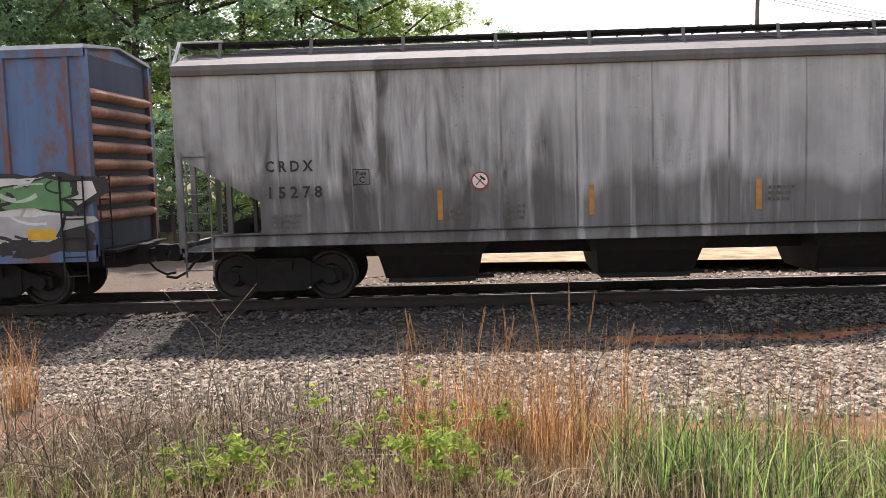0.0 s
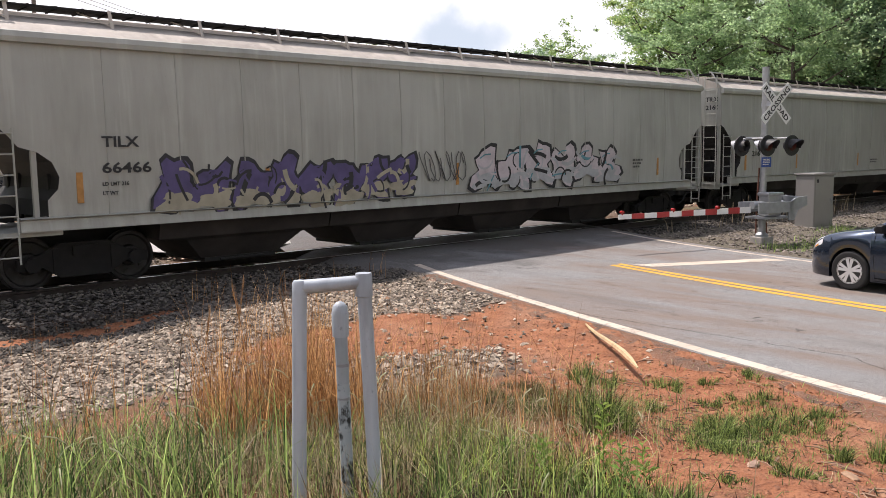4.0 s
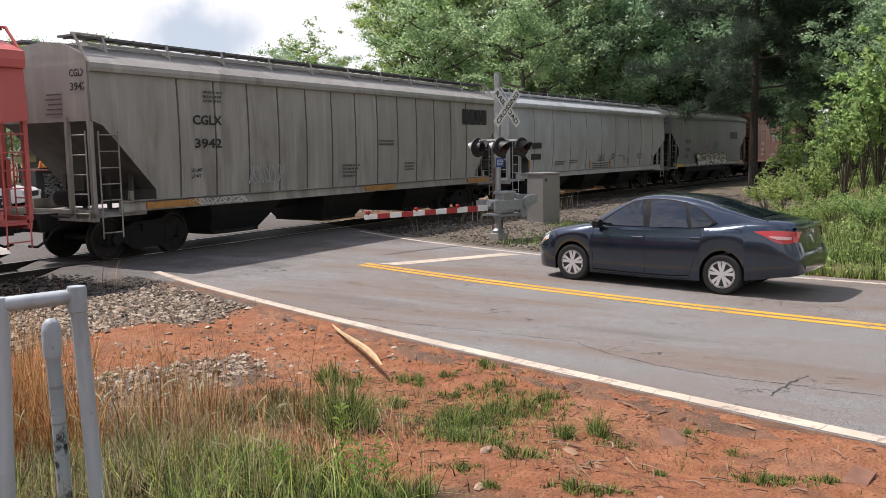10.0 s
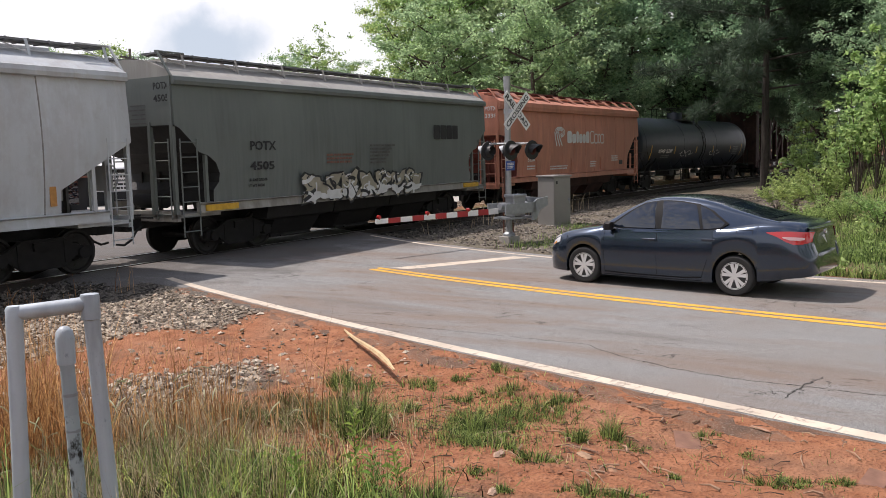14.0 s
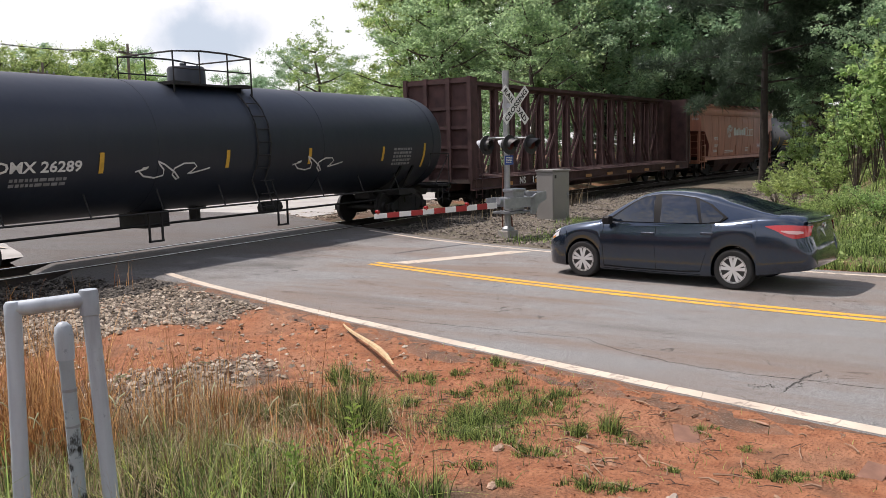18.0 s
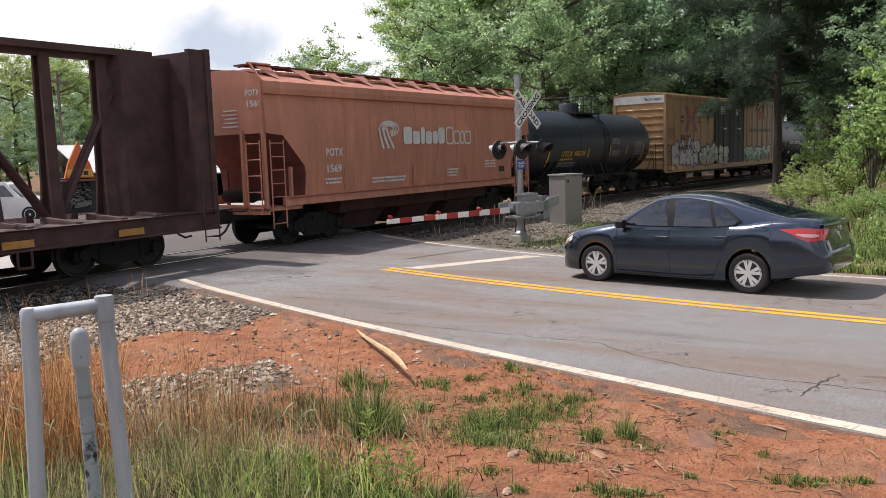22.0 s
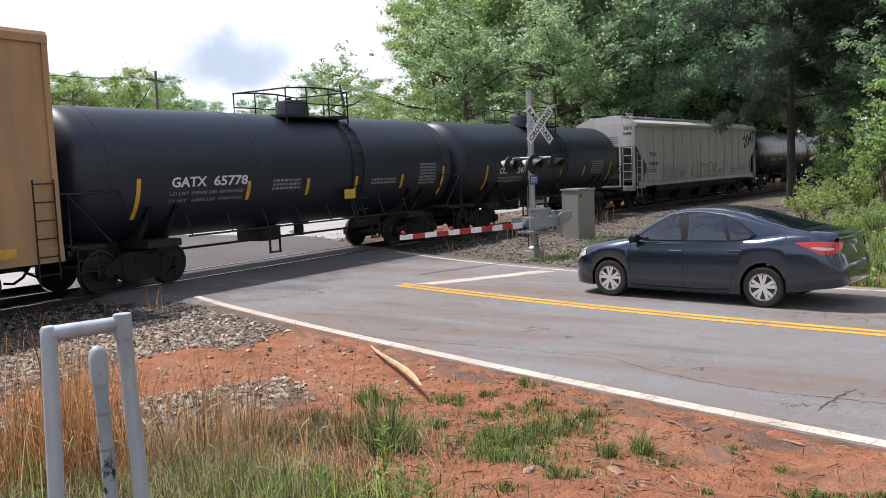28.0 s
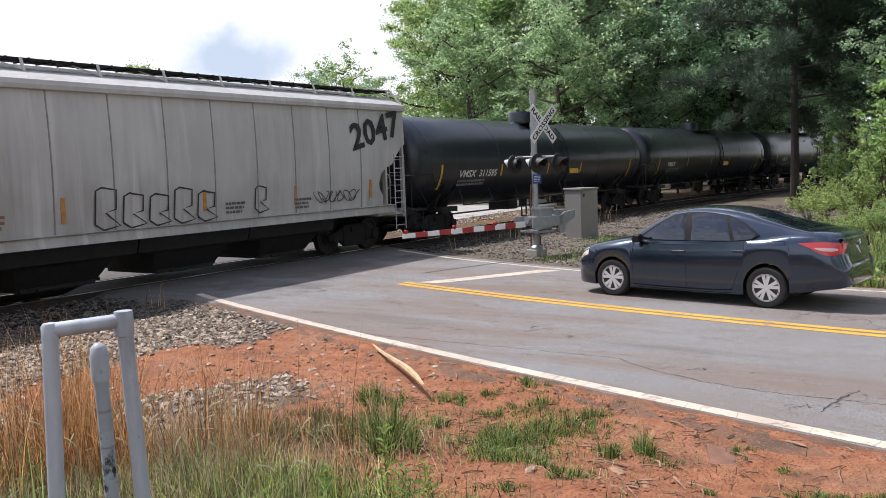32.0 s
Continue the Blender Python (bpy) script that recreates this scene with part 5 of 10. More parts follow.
def centre_beam_car(u, length, label):
    car = add_car("centre_beam_flat_car", label, "freight car", u, length)
    dark = M["brown"]
    s = Shape()
    s.box(0.0, length, -1.42, 1.42, 0.98, 1.12)
    part("deck", s, M["deck"], car, smooth=0)
    for d in (-1, 1):
        s = Shape()
        s.rings([[(x, d * 1.38, 0.72), (x, d * 1.55, 0.72), (x, d * 1.55, 0.76), (x, d * 1.44, 0.80), (x, d * 1.44, 1.10), (x, d * 1.55, 1.13), (x, d * 1.38, 1.14)] for x in (0, length)])
        part("side_sill", s, dark, car, smooth=0)
    n = 22
    ri = Shape()
    ri.rings([[(-0.09, y, 1.12), (-0.07, y, z), (0.07, y, z), (0.09, y, 1.12)] for y, z in ((-1.42, 1.17), (-0.25, 1.25))])
    rme = ri.mesh("lumber_riser", dark, 0)
    for k in range(n):
        for d in (0, 1):
            ob = part("lumber_riser", rme, None, car)
            ob.matrix_basis = pose(1.5 + (length - 3.0) * k / (n - 1), 0, 0, 0, 0, 180 * d)
    s = Shape()
    s.box(0.6, length - 0.6, -0.28, 0.28, 4.66, 4.80)
    s.box(0.6, length - 0.6, -0.10, 0.10, 4.54, 4.66)
    part("top_chord", s, dark, car, smooth=0)
    m = 17
    po = Shape()
    for d in (-1, 1):
        po.rings([[(-a, d * b, z), (a, d * b, z), (a, d * (b - 0.06), z), (-a, d * (b - 0.06), z)] for a, b, z in ((0.15, 0.24, 1.12), (0.125, 0.17, 1.9), (0.11, 0.14, 4.62))])
    po.rings([[(-0.02, -b, z), (0.02, -b, z), (0.02, b, z), (-0.02, b, z)] for b, z in ((0.2, 1.12), (0.12, 4.62))])
    pme = po.mesh("centre_post", dark, 0)
    step = 1.34
    for k in range(m):
        ob = part("centre_post", pme, None, car)
        ob.location.x = 1.49 + step * k
    # braces fan out from both ends and cross at the middle
    for lo, hi in ((1, 3), (3, 5), (5, 7), (7, 9), (15, 13), (13, 11), (11, 9), (9, 7), (1, -0.6), (15, 16.6)):
        s = Shape()
        for d in (-1, 1):
            a_, b_ = 1.49 + step * lo, 1.49 + step * hi
            e_ = 0.12 if hi > lo else -0.12
            s.tube([(a_ + e_, d * 0.09, 1.2), (b_ - e_, d * 0.09, 4.58)], 0.062, 4)
            s.rings([[(b_ - 2.2 * e_, d * q, 4.60), (b_ + 0.5 * e_, d * q, 4.60), (b_ - 0.6 * e_, d * q, 4.25)] for q in (0.10, 0.13)])
        part("diagonal_brace", s, dark, car, smooth=0)
    for x0, d in ((0.0, 1), (length, -1)):
        s = Shape()
        s.box(min(x0 + d * 0.12, x0 + d * 0.22), max(x0 + d * 0.12, x0 + d * 0.22), -1.42, 1.42, 1.1, 4.78)
        b = part("bulkhead", s, dark, car, smooth=0)
        for y in (-1.40, -0.5, 0.5, 1.40):
            s = Shape()
            s.box(min(x0 - d * 0.02, x0 + d * 0.12), max(x0 - d * 0.02, x0 + d * 0.12), y - 0.08, y + 0.08, 1.05, 4.80)
            part("stiffener", s, dark, b, smooth=0)
        for z in (1.6, 2.3, 3.0, 3.7, 4.65):
            s = Shape()
            s.box(min(x0 + d * 0.02, x0 + d * 0.12), max(x0 + d * 0.02, x0 + d * 0.12), -1.38, 1.38, z - 0.06, z + 0.06)
            part("stiffener", s, dark, b, smooth=0)
        s = Shape()
        s.box(min(x0 + d * 0.22, x0 + d * 1.6), max(x0 + d * 0.22, x0 + d * 1.6), -0.40, 0.40, 1.12, 4.66)
        part("end_web", s, dark, car, smooth=0)
        for y in (-1.36, 1.36):
            s = Shape()
            s.box(min(x0 + d * 0.22, x0 + d * 0.55), max(x0 + d * 0.22, x0 + d * 0.55), y - 0.06, y + 0.06, 1.12, 4.78)
            part("bulkhead_flange", s, dark, car, smooth=0)
        s = Shape()
        rails_and_rungs(s, x0 + d * 0.1, -1.58, 0.45, 1.9, (d * 0.42, 0), 5)
        part("side_ladder", s, dark, car)
    s = Shape()
    s.rings([[(x, -0.35, z), (x, 0.35, z), (x, 0.35, 1.0), (x, -0.35, 1.0)] for x, z in ((0, 0.7), (4, 0.62), (6, 0.4), (length - 6, 0.4), (length - 4, 0.62), (length, 0.7))])
    part("centre_sill", s, dark, car, smooth=0)
    for k in range(4):
        s = Shape()
        x = 5.0 + k * (length - 10) / 3
        s.box(x, x + 0.04, -1.54, -1.5, 0.42, 0.75)
        s.box(x + 0.28, x + 0.32, -1.54, -1.5, 0.42, 0.75)
        s.box(x, x + 0.32, -1.55, -1.49, 0.40, 0.44)
        part("sill_step", s, dark, car, smooth=0)
    for k in range(9):
        s = Shape()
        x = 2.2 + (length - 5) * k / 8
        s.box(x, x + 0.62, -1.565, -1.552, 0.80, 0.94)
        part("reflector_stripe", s, M["stripe_o"], car, "faded orange reflector stripe", smooth=0)
    lettering("NS", 0.26, 3.37, 0.82, -1.556, M["white"], car, width=0.5)
    lettering("120 094", 0.24, 4.4, 0.82, -1.556, M["white"], car, width=1.75)
    running_gear(car, length, 2.4)
    return car


M["brown"] = plain("dark_brown_railcar_paint", (0.066, 0.031, 0.029), 0.8, 0, 0.45, 2.0, 40, 0.004)
M["deck"] = plain("worn_deck_boards", (0.085, 0.06, 0.05), 0.9, 0, 0.35, 3)
GREY = painted("stained_grey_paint", (0.46, 0.475, 0.48), (0.055, 0.052, 0.05), 1.0, 0.25, 0.6, 0.72, 0.3, 1.0)
PALE = painted("pale_grey_paint", (0.53, 0.545, 0.545), (0.085, 0.08, 0.076), 0.85, 0.2, 0.55, 0.45, 0.2, 0.9)
BEIGE = painted("beige_grey_paint", (0.375, 0.378, 0.338), (0.175, 0.168, 0.14), 0.42, 0.08, 0.5, 0.0, 0.12, 0.28)
REDP = painted("faded_red_paint", (0.58, 0.125, 0.112), (0.30, 0.09, 0.075), 0.45, 0.1, 0.5, 0.0, 0.14, 0.25)
ORNG = painted("faded_orange_paint", (0.52, 0.215, 0.14), (0.25, 0.12, 0.08), 0.5, 0.15, 0.55, 0.0, 0.15, 0.35, 0.12)
GATG = painted("weathered_grey_paint", (0.34, 0.325, 0.295), (0.13, 0.115, 0.095), 0.6, 0.15, 0.55, 0.0, 0.15, 0.6)
WHTP = painted("off_white_paint", (0.46, 0.49, 0.505), (0.33, 0.30, 0.26), 0.5, 0.25, 0.5, 0.0, 0.12, 0.25, 0.15)
OLIVE = painted("dark_olive_grey_paint", (0.14, 0.158, 0.145), (0.05, 0.05, 0.042), 0.6, 0.1, 0.5)
TANK = painted("satin_black_paint", (0.010, 0.015, 0.026), (0.026, 0.029, 0.037), 0.5, 0.05, 0.47)
TANKN = painted("glossy_black_paint", (0.012, 0.015, 0.022), (0.05, 0.05, 0.05), 0.35, 0.02, 0.30)
BLUEP = painted("rusted_blue_paint", (0.085, 0.155, 0.30), (0.10, 0.062, 0.045), 0.9, 0.6, 0.6, 0.0, 0.15, 0.3, 0.9)
TANP = painted("ochre_yellow_paint", (0.44, 0.262, 0.125), (0.20, 0.115, 0.065), 0.55, 0.12, 0.55, 0.0, 0.12, 0.3, 0.12)
BLUER = painted("rust_streaked_end_paint", (0.44, 0.23, 0.15), (0.05, 0.052, 0.065), 0.75, 0.5, 0.7, 0.0, 0.3, 0.6, 0.5)
WALKG = plain("weathered_grey_grating", (0.17, 0.175, 0.18), 0.7, 0.2, 0.25, 4)
# recessed hopper ends, darkened in colour for the shade there
UNDER = plain("shade_grey_end_steel", (0.07, 0.067, 0.062), 0.85, 0, 0.35, 2)
UNDERD = plain("dark_brown_underside", (0.034, 0.028, 0.025), 0.9, 0, 0.45, 1.5)
# bays of the red and orange cars, chute shade put into the red
RDUND = plain("shade_dark_red_underside", (0.055, 0.022, 0.018), 0.9, 0, 0.4, 1.5)
# red walkways, and the shade painted on the red cars' recessed ends
RDEND = plain("dark_red_walkway_and_end_shade", (0.16, 0.045, 0.035), 0.8, 0, 0.3, 2)
W_SPRAY = plain("white_spray_paint", (0.62, 0.62, 0.60), 0.55, 0, 0.12, 4)
PURPLE = plain("purple_spray_paint", (0.085, 0.065, 0.165), 0.55, 0, 0.3, 3)
CREAM = plain("cream_spray_paint", (0.33, 0.30, 0.22), 0.55, 0, 0.2, 4)
LILAC = plain("pale_pink_spray_paint", (0.50, 0.44, 0.45), 0.55, 0, 0.15, 4)
BLUES = plain("dull_blue_spray_paint", (0.04, 0.12, 0.24), 0.55, 0, 0.2, 4)
SILVS = plain("silver_spray_paint", (0.40, 0.41, 0.42), 0.5, 0.2, 0.15, 4)
MINT = plain("mint_spray_paint", (0.42, 0.52, 0.42), 0.55, 0, 0.15, 4)
GREENS = plain("green_spray_paint", (0.10, 0.24, 0.10), 0.55, 0, 0.2, 4)
TEAL = plain("teal_spray_paint", (0.10, 0.26, 0.30), 0.55, 0, 0.2, 4)
REDMRK = plain("faint_red_stencil", (0.20, 0.10, 0.075), 0.6, 0, 0.2, 5)
PLATE = plain("placard_black", (0.05, 0.05, 0.05), 0.6, 0, 0.2, 5)


DIMW = plain("dusty_white_stencil", (0.24, 0.245, 0.25), 0.7, 0, 0.3, 5)
FADED = plain("faded_stencil_ink", (0.105, 0.10, 0.095), 0.7, 0, 0.3, 5)


def stencils(car, fy, spots, mat, seed):
    """Small unreadable stencils at (x0, x1, top, rows)."""
    mat = FADED if mat == M["ink"] else mat
    for k, (a, b, z, rows) in enumerate(spots):
        bars(a, b, z, rows, 0.055, 0.045, fy(z) - 0.004, mat, car, seed + k)


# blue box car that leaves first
bx = box_car(-23.4, 16.2, "rust-stained blue box car with brown ribbed ends and graffiti", BLUEP, BLUER, 4.72, [0.9 + k * 1.15 for k in range(14)], 0.95, 8, end_wall=painted("gap_shade_blue_end_paint", (0.035, 0.05, 0.085), (0.012, 0.012, 0.014), 0.8, 0.4, 0.7))
spray(bx, 8.4, 16.05, 0.92, 1.62, -1.556, [M["ink"], M["ink"], M["ink"], M["ink"]], 6, 13, 0.1, 0.2)
spray(bx, 8.6, 16.0, 1.05, 2.75, -1.56, [M["ink"], W_SPRAY, SILVS, W_SPRAY], 4, 3, 0.3, 0.22)
spray(bx, 14.6, 15.9, 1.7, 2.5, -1.578, [M["ink"], GREENS, GREENS, MINT], 1, 8, 0.2, 0.2)
s = Shape()
s.box(15.0, 15.5, -1.575, -1.56, 1.28, 1.48)
part("reflector_stripe", s, M["stripe"], bx, "yellow reflector stripe", smooth=0)

SOOTR = painted("sooty_roof_paint", (0.13, 0.125, 0.12), (0.06, 0.053, 0.05), 0.9, 0.1, 0.7, 0.0, 0.25, 0.9)
TANR = painted("dusty_roof_paint", (0.45, 0.405, 0.35), (0.17, 0.14, 0.115), 0.6, 0.1, 0.7, 0.0, 0.2, 0.5)
CREAMC = painted("cream_weathered_paint", (0.48, 0.473, 0.45), (0.21, 0.185, 0.15), 0.55, 0.15, 0.55, 0.2, 0.12, 0.35)
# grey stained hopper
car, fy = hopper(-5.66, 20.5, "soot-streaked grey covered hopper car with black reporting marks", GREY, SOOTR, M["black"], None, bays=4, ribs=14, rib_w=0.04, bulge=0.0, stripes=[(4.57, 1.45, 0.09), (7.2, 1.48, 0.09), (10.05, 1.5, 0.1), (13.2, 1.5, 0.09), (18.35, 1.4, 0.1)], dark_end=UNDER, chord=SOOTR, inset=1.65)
lettering("C R D X", 0.19, 1.57, 2.37, fy(2.4) - 0.004, M["ink"], car, width=0.84)
lettering("1 5 2 7 8", 0.20, 1.57, 1.91, fy(2.0) - 0.004, M["ink"], car, width=0.94)
stencils(car, fy, [(1.65, 2.2, 1.62, 3), (4.7, 5.1, 1.62, 2), (10.25, 10.7, 1.9, 3), (17.6, 18.2, 1.85, 3), (5.75, 6.1, 1.69, 3)], M["ink"], 2)
s = Shape()
s.ribbon([(3.11, 2.11), (3.39, 2.11), (3.39, 2.37), (3.11, 2.37), (3.11, 2.08)], 0.02, fy(2.2) - 0.004)
part("stencil_frame", s, M["ink"], car, smooth=0)
lettering("Plate", 0.075, 3.16, 2.27, fy(2.3) - 0.004, M["ink"], car, width=0.18)
lettering("C", 0.11, 3.21, 2.14, fy(2.2) - 0.004, M["ink"], car)
for x in (5.32, 15.0):
    s = Shape()
    s.lathe([(fy(2.1) - 0.004, 0.002), (fy(2.1) - 0.004, 0.155), (fy(2.1), 0.155)], 24, "y", (x, 0, 2.12))
    sign = part("warning_disc", s, M["white"], car, "white disc with a red ring and crossed-out hammer", smooth=0)
    s = Shape()
    s.ribbon([(x + 0.145 * math.cos(math.tau * k / 24), 2.12 + 0.145 * math.sin(math.tau * k / 24)) for k in range(25)], 0.026, fy(2.1) - 0.007)
    s.ribbon([(x - 0.10, 2.22), (x + 0.10, 2.02)], 0.022, fy(2.1) - 0.009)
    part("red_ring", s, M["red_paint"], sign, smooth=0)
    s = Shape()
    s.ribbon([(x - 0.07, 2.04), (x + 0.05, 2.18)], 0.018, fy(2.1) - 0.007)
    s.ribbon([(x - 0.0, 2.20), (x + 0.09, 2.13)], 0.035, fy(2.1) - 0.007)
    part("hammer_mark", s, M["ink"], sign, smooth=0)

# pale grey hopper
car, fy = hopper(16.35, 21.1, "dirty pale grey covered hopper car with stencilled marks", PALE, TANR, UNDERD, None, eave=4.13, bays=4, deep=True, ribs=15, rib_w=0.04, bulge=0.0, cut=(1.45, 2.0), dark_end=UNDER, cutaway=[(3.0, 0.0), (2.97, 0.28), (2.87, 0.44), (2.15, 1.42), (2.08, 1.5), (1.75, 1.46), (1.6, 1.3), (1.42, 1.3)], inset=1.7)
s = Shape()
s.box(2.14, 3.22, fy(2.7) - 0.002, fy(2.7) + 0.01, 2.52, 2.92)
part("mark_patch", s, plain("old_paint_patch", (0.34, 0.345, 0.345), 0.7, 0, 0.25, 4), car, "darker repainted patch", smooth=0)
lettering("VTGX", 0.20, 2.3, 2.60, fy(2.6) - 0.004, M["ink"], car, width=0.80)
lettering("1250", 0.22, 2.28, 2.15, fy(2.2) - 0.004, M["ink"], car, width=0.76)
lettering("LD LMT  216300", 0.06, 2.3, 1.93, fy(1.95) - 0.004, M["ink"], car)
lettering("LT WT   69700", 0.06, 2.3, 1.80, fy(1.8) - 0.004, M["ink"], car)
for x, w, z, h in ((3.75, 0.28, 2.36, 0.24), (6.32, 0.5, 1.70, 0.27), (12.6, 0.5, 1.70, 0.27), (14.2, 0.3, 1.75, 0.24), (18.6, 0.4, 1.72, 0.26)):
    s = Shape()
    s.box(x, x + w, fy(z) - 0.006, fy(z) + 0.01, z, z + h)
    part("placard_board", s, PLATE, car, "blackened placard board", smooth=0)
for x in (1.9, 4.9, 8.6, 10.8, 13.0, 15.6, 19.0):
    s = Shape()
    s.box(x, x + (1.2 if x < 2 else 0.5), fy(1.5) - 0.006, fy(1.5) + 0.01, 1.50, 1.60)
    part("reflector_stripe", s, REDMRK, car, "faded brown-red reflector stripe", smooth=0)
stencils(car, fy, [(10.1, 10.7, 1.9, 3), (15.8, 16.4, 2.1, 3), (8.0, 8.5, 1.75, 2)], M["ink"], 40)

# beige hoppers
for u, w, num in ((38.87, 21.4, "66466"), (61.7, 21.8, None)):
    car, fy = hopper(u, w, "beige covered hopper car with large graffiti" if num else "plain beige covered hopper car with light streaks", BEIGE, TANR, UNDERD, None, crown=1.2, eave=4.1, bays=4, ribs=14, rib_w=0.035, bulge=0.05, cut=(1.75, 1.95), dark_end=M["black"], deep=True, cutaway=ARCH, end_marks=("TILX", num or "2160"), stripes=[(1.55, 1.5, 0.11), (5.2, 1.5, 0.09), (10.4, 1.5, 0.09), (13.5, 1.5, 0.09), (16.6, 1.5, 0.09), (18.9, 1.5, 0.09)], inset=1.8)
    lettering("TILX", 0.18, 2.0, 2.45, fy(2.5) - 0.004, M["ink"], car, width=0.66)
    if num:
        lettering(num, 0.18, 1.98, 2.0, fy(2.0) - 0.004, M["ink"], car, width=0.88)
        lettering("LD LMT 216", 0.065, 1.98, 1.78, fy(1.8) - 0.004, M["ink"], car)
        lettering("LT WT", 0.065, 1.98, 1.62, fy(1.7) - 0.004, M["ink"], car)
        spray(car, 2.95, 9.1, 1.06, 2.36, fy(1.7) - 0.012, [M["ink"], PURPLE, CREAM, PURPLE], 8, 11, 0.05, 0.2)
        spray(car, 11.0, 16.9, 1.22, 2.55, fy(1.7) - 0.012, [M["ink"], LILAC, SILVS, TEAL], 6, 21, 0.0, 0.28)
        scrawl(car, 9.3, 10.7, 1.6, 2.3, fy(2.0) - 0.006, FADED, 4, 5, 0.03)
    else:
        lettering("2160", 0.18, 1.98, 2.0, fy(2.0) - 0.004, M["ink"], car, width=0.72)
    stencils(car, fy, [(11.6, 12.3, 1.75, 2), (15.6, 16.2, 1.8, 3), (17.6, 18.1, 2.0, 3)], M["ink"], 60)


def company_hopper(u, w, paint, mark, tag, label):
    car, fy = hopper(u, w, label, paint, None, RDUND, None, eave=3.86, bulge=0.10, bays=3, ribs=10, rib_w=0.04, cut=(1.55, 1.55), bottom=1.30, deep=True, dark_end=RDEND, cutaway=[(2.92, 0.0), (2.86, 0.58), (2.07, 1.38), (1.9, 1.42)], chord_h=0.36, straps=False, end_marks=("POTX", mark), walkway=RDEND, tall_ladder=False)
    y = fy(2.9) - 0.006
    swirl_mark(car, 5.0, 2.86, 0.50, y, W_SPRAY)
    x = block_word(car, 5.86, 2.60, 0.40, (1.16, 1.0, 0.62, 0.9, 0.75, 0.95), y, W_SPRAY, 0.10, tall=(0, 2, 5))
    block_word(car, x + 0.08, 2.60, 0.40, (1.02, 0.98, 0.55, 0.98), y, W_SPRAY, 0.12, hollow=True, tall=(0,))
    lettering("POTX", 0.2, 2.2, 2.32, fy(2.4) - 0.006, W_SPRAY, car, width=0.72)
    lettering(mark, 0.2, 2.2, 1.88, fy(2.0) - 0.006, W_SPRAY, car, width=0.62)
    stencils(car, fy, [(2.2, 2.9, 1.72, 2), (4.3, 6.0, 1.66, 2), (8.4, 9.1, 1.78, 3), (10.9, 11.7, 2.0, 3)], W_SPRAY, 80)
    s = Shape()
    s.box(12.0, 12.4, fy(1.6) - 0.01, fy(1.6) + 0.01, 1.56, 1.76)
    part("placard_board", s, M["ink"], car, "black placard board", smooth=0)
    tri = Shape()
    tri.rings([[(-0.50, -1.075, 4.60), (0.06, -1.075, 4.60), (0.06, -1.055, 4.60), (-0.50, -1.055, 4.60)], [(-0.20, -1.30, 4.38), (0.07, -1.30, 4.38), (0.07, -1.28, 4.38), (-0.20, -1.28, 4.38)], [(0.03, -1.52, 4.22), (0.08, -1.52, 4.22), (0.08, -1.50, 4.22), (0.03, -1.50, 4.22)]])
    tme = tri.mesh("roof_gusset", paint, 0)
    for k in range(11):
        ob = part("roof_gusset", tme, None, car)
        ob.location.x = 0.75 + (w - 1.4) * k / 10
    if tag:
        spray(car, 4.45, 7.75, 1.40, 2.24, fy(1.8) - 0.014, [M["ink"], SILVS, W_SPRAY, SILVS], 5, 31, 0.12, 0.14)
        s = Shape()
        s.rings([[(4.42, fy(1.6) - 0.03, 1.36), (4.5, fy(1.8) - 0.03, 1.80), (7.62, fy(1.8) - 0.03, 1.84), (7.68, fy(1.6) - 0.03, 1.36)], [(4.42, fy(1.6), 1.36), (4.5, fy(1.8), 1.80), (7.62, fy(1.8), 1.84), (7.68, fy(1.6), 1.36)]])
        part("graffiti", s, BLUES, car, "flat blue sprayed block", smooth=0)
    for x in (4.62, 7.35) if tag else (3.0, 6.4, 9.6):
        s = Shape()
        s.box(x, x + 0.1, fy(1.6) - 0.044, fy(1.6) + 0.01, 1.4, 1.95)
        part("reflector_stripe", s, M["stripe"] if tag else paint, car, smooth=0)
    return car


company_hopper(84.8, 14.4, REDP, "2184", True, "faded red covered hopper car with white company lettering and blue graffiti")

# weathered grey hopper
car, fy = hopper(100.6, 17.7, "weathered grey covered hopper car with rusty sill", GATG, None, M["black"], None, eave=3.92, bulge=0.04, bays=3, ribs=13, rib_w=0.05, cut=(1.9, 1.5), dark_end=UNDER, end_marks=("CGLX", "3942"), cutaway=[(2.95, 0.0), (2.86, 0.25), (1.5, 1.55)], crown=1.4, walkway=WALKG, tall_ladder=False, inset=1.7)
lettering("CGLX", 0.21, 2.64, 2.93, fy(2.9) - 0.006, M["ink"], car, width=0.9)
lettering("3942", 0.21, 2.66, 2.40, fy(2.4) - 0.006, M["ink"], car, width=0.84)
lettering("LD LMT", 0.07, 2.55, 1.86, fy(1.9) - 0.006, M["ink"], car)
lettering("LT WT", 0.07, 2.55, 1.72, fy(1.7) - 0.006, M["ink"], car)
block_word(car, 15.15, 3.16, 0.54, (0.85, 0.8, 0.75, 0.8), fy(3.3) - 0.006, M["ink"], 0.06, soft=0.08)
scrawl(car, 2.4, 4.2, 1.10, 1.24, -1.65, W_SPRAY, 8, 12, 0.025)
scrawl(car, 4.4, 5.6, 1.5, 1.95, fy(1.7) - 0.006, SILVS, 5, 14, 0.025)
stencils(car, fy, [(8.2, 9.0, 1.9, 4), (11.4, 12.0, 1.9, 3), (10.0, 10.8, 2.6, 2), (3.0, 3.6, 3.7, 3)], M["ink"], 100)
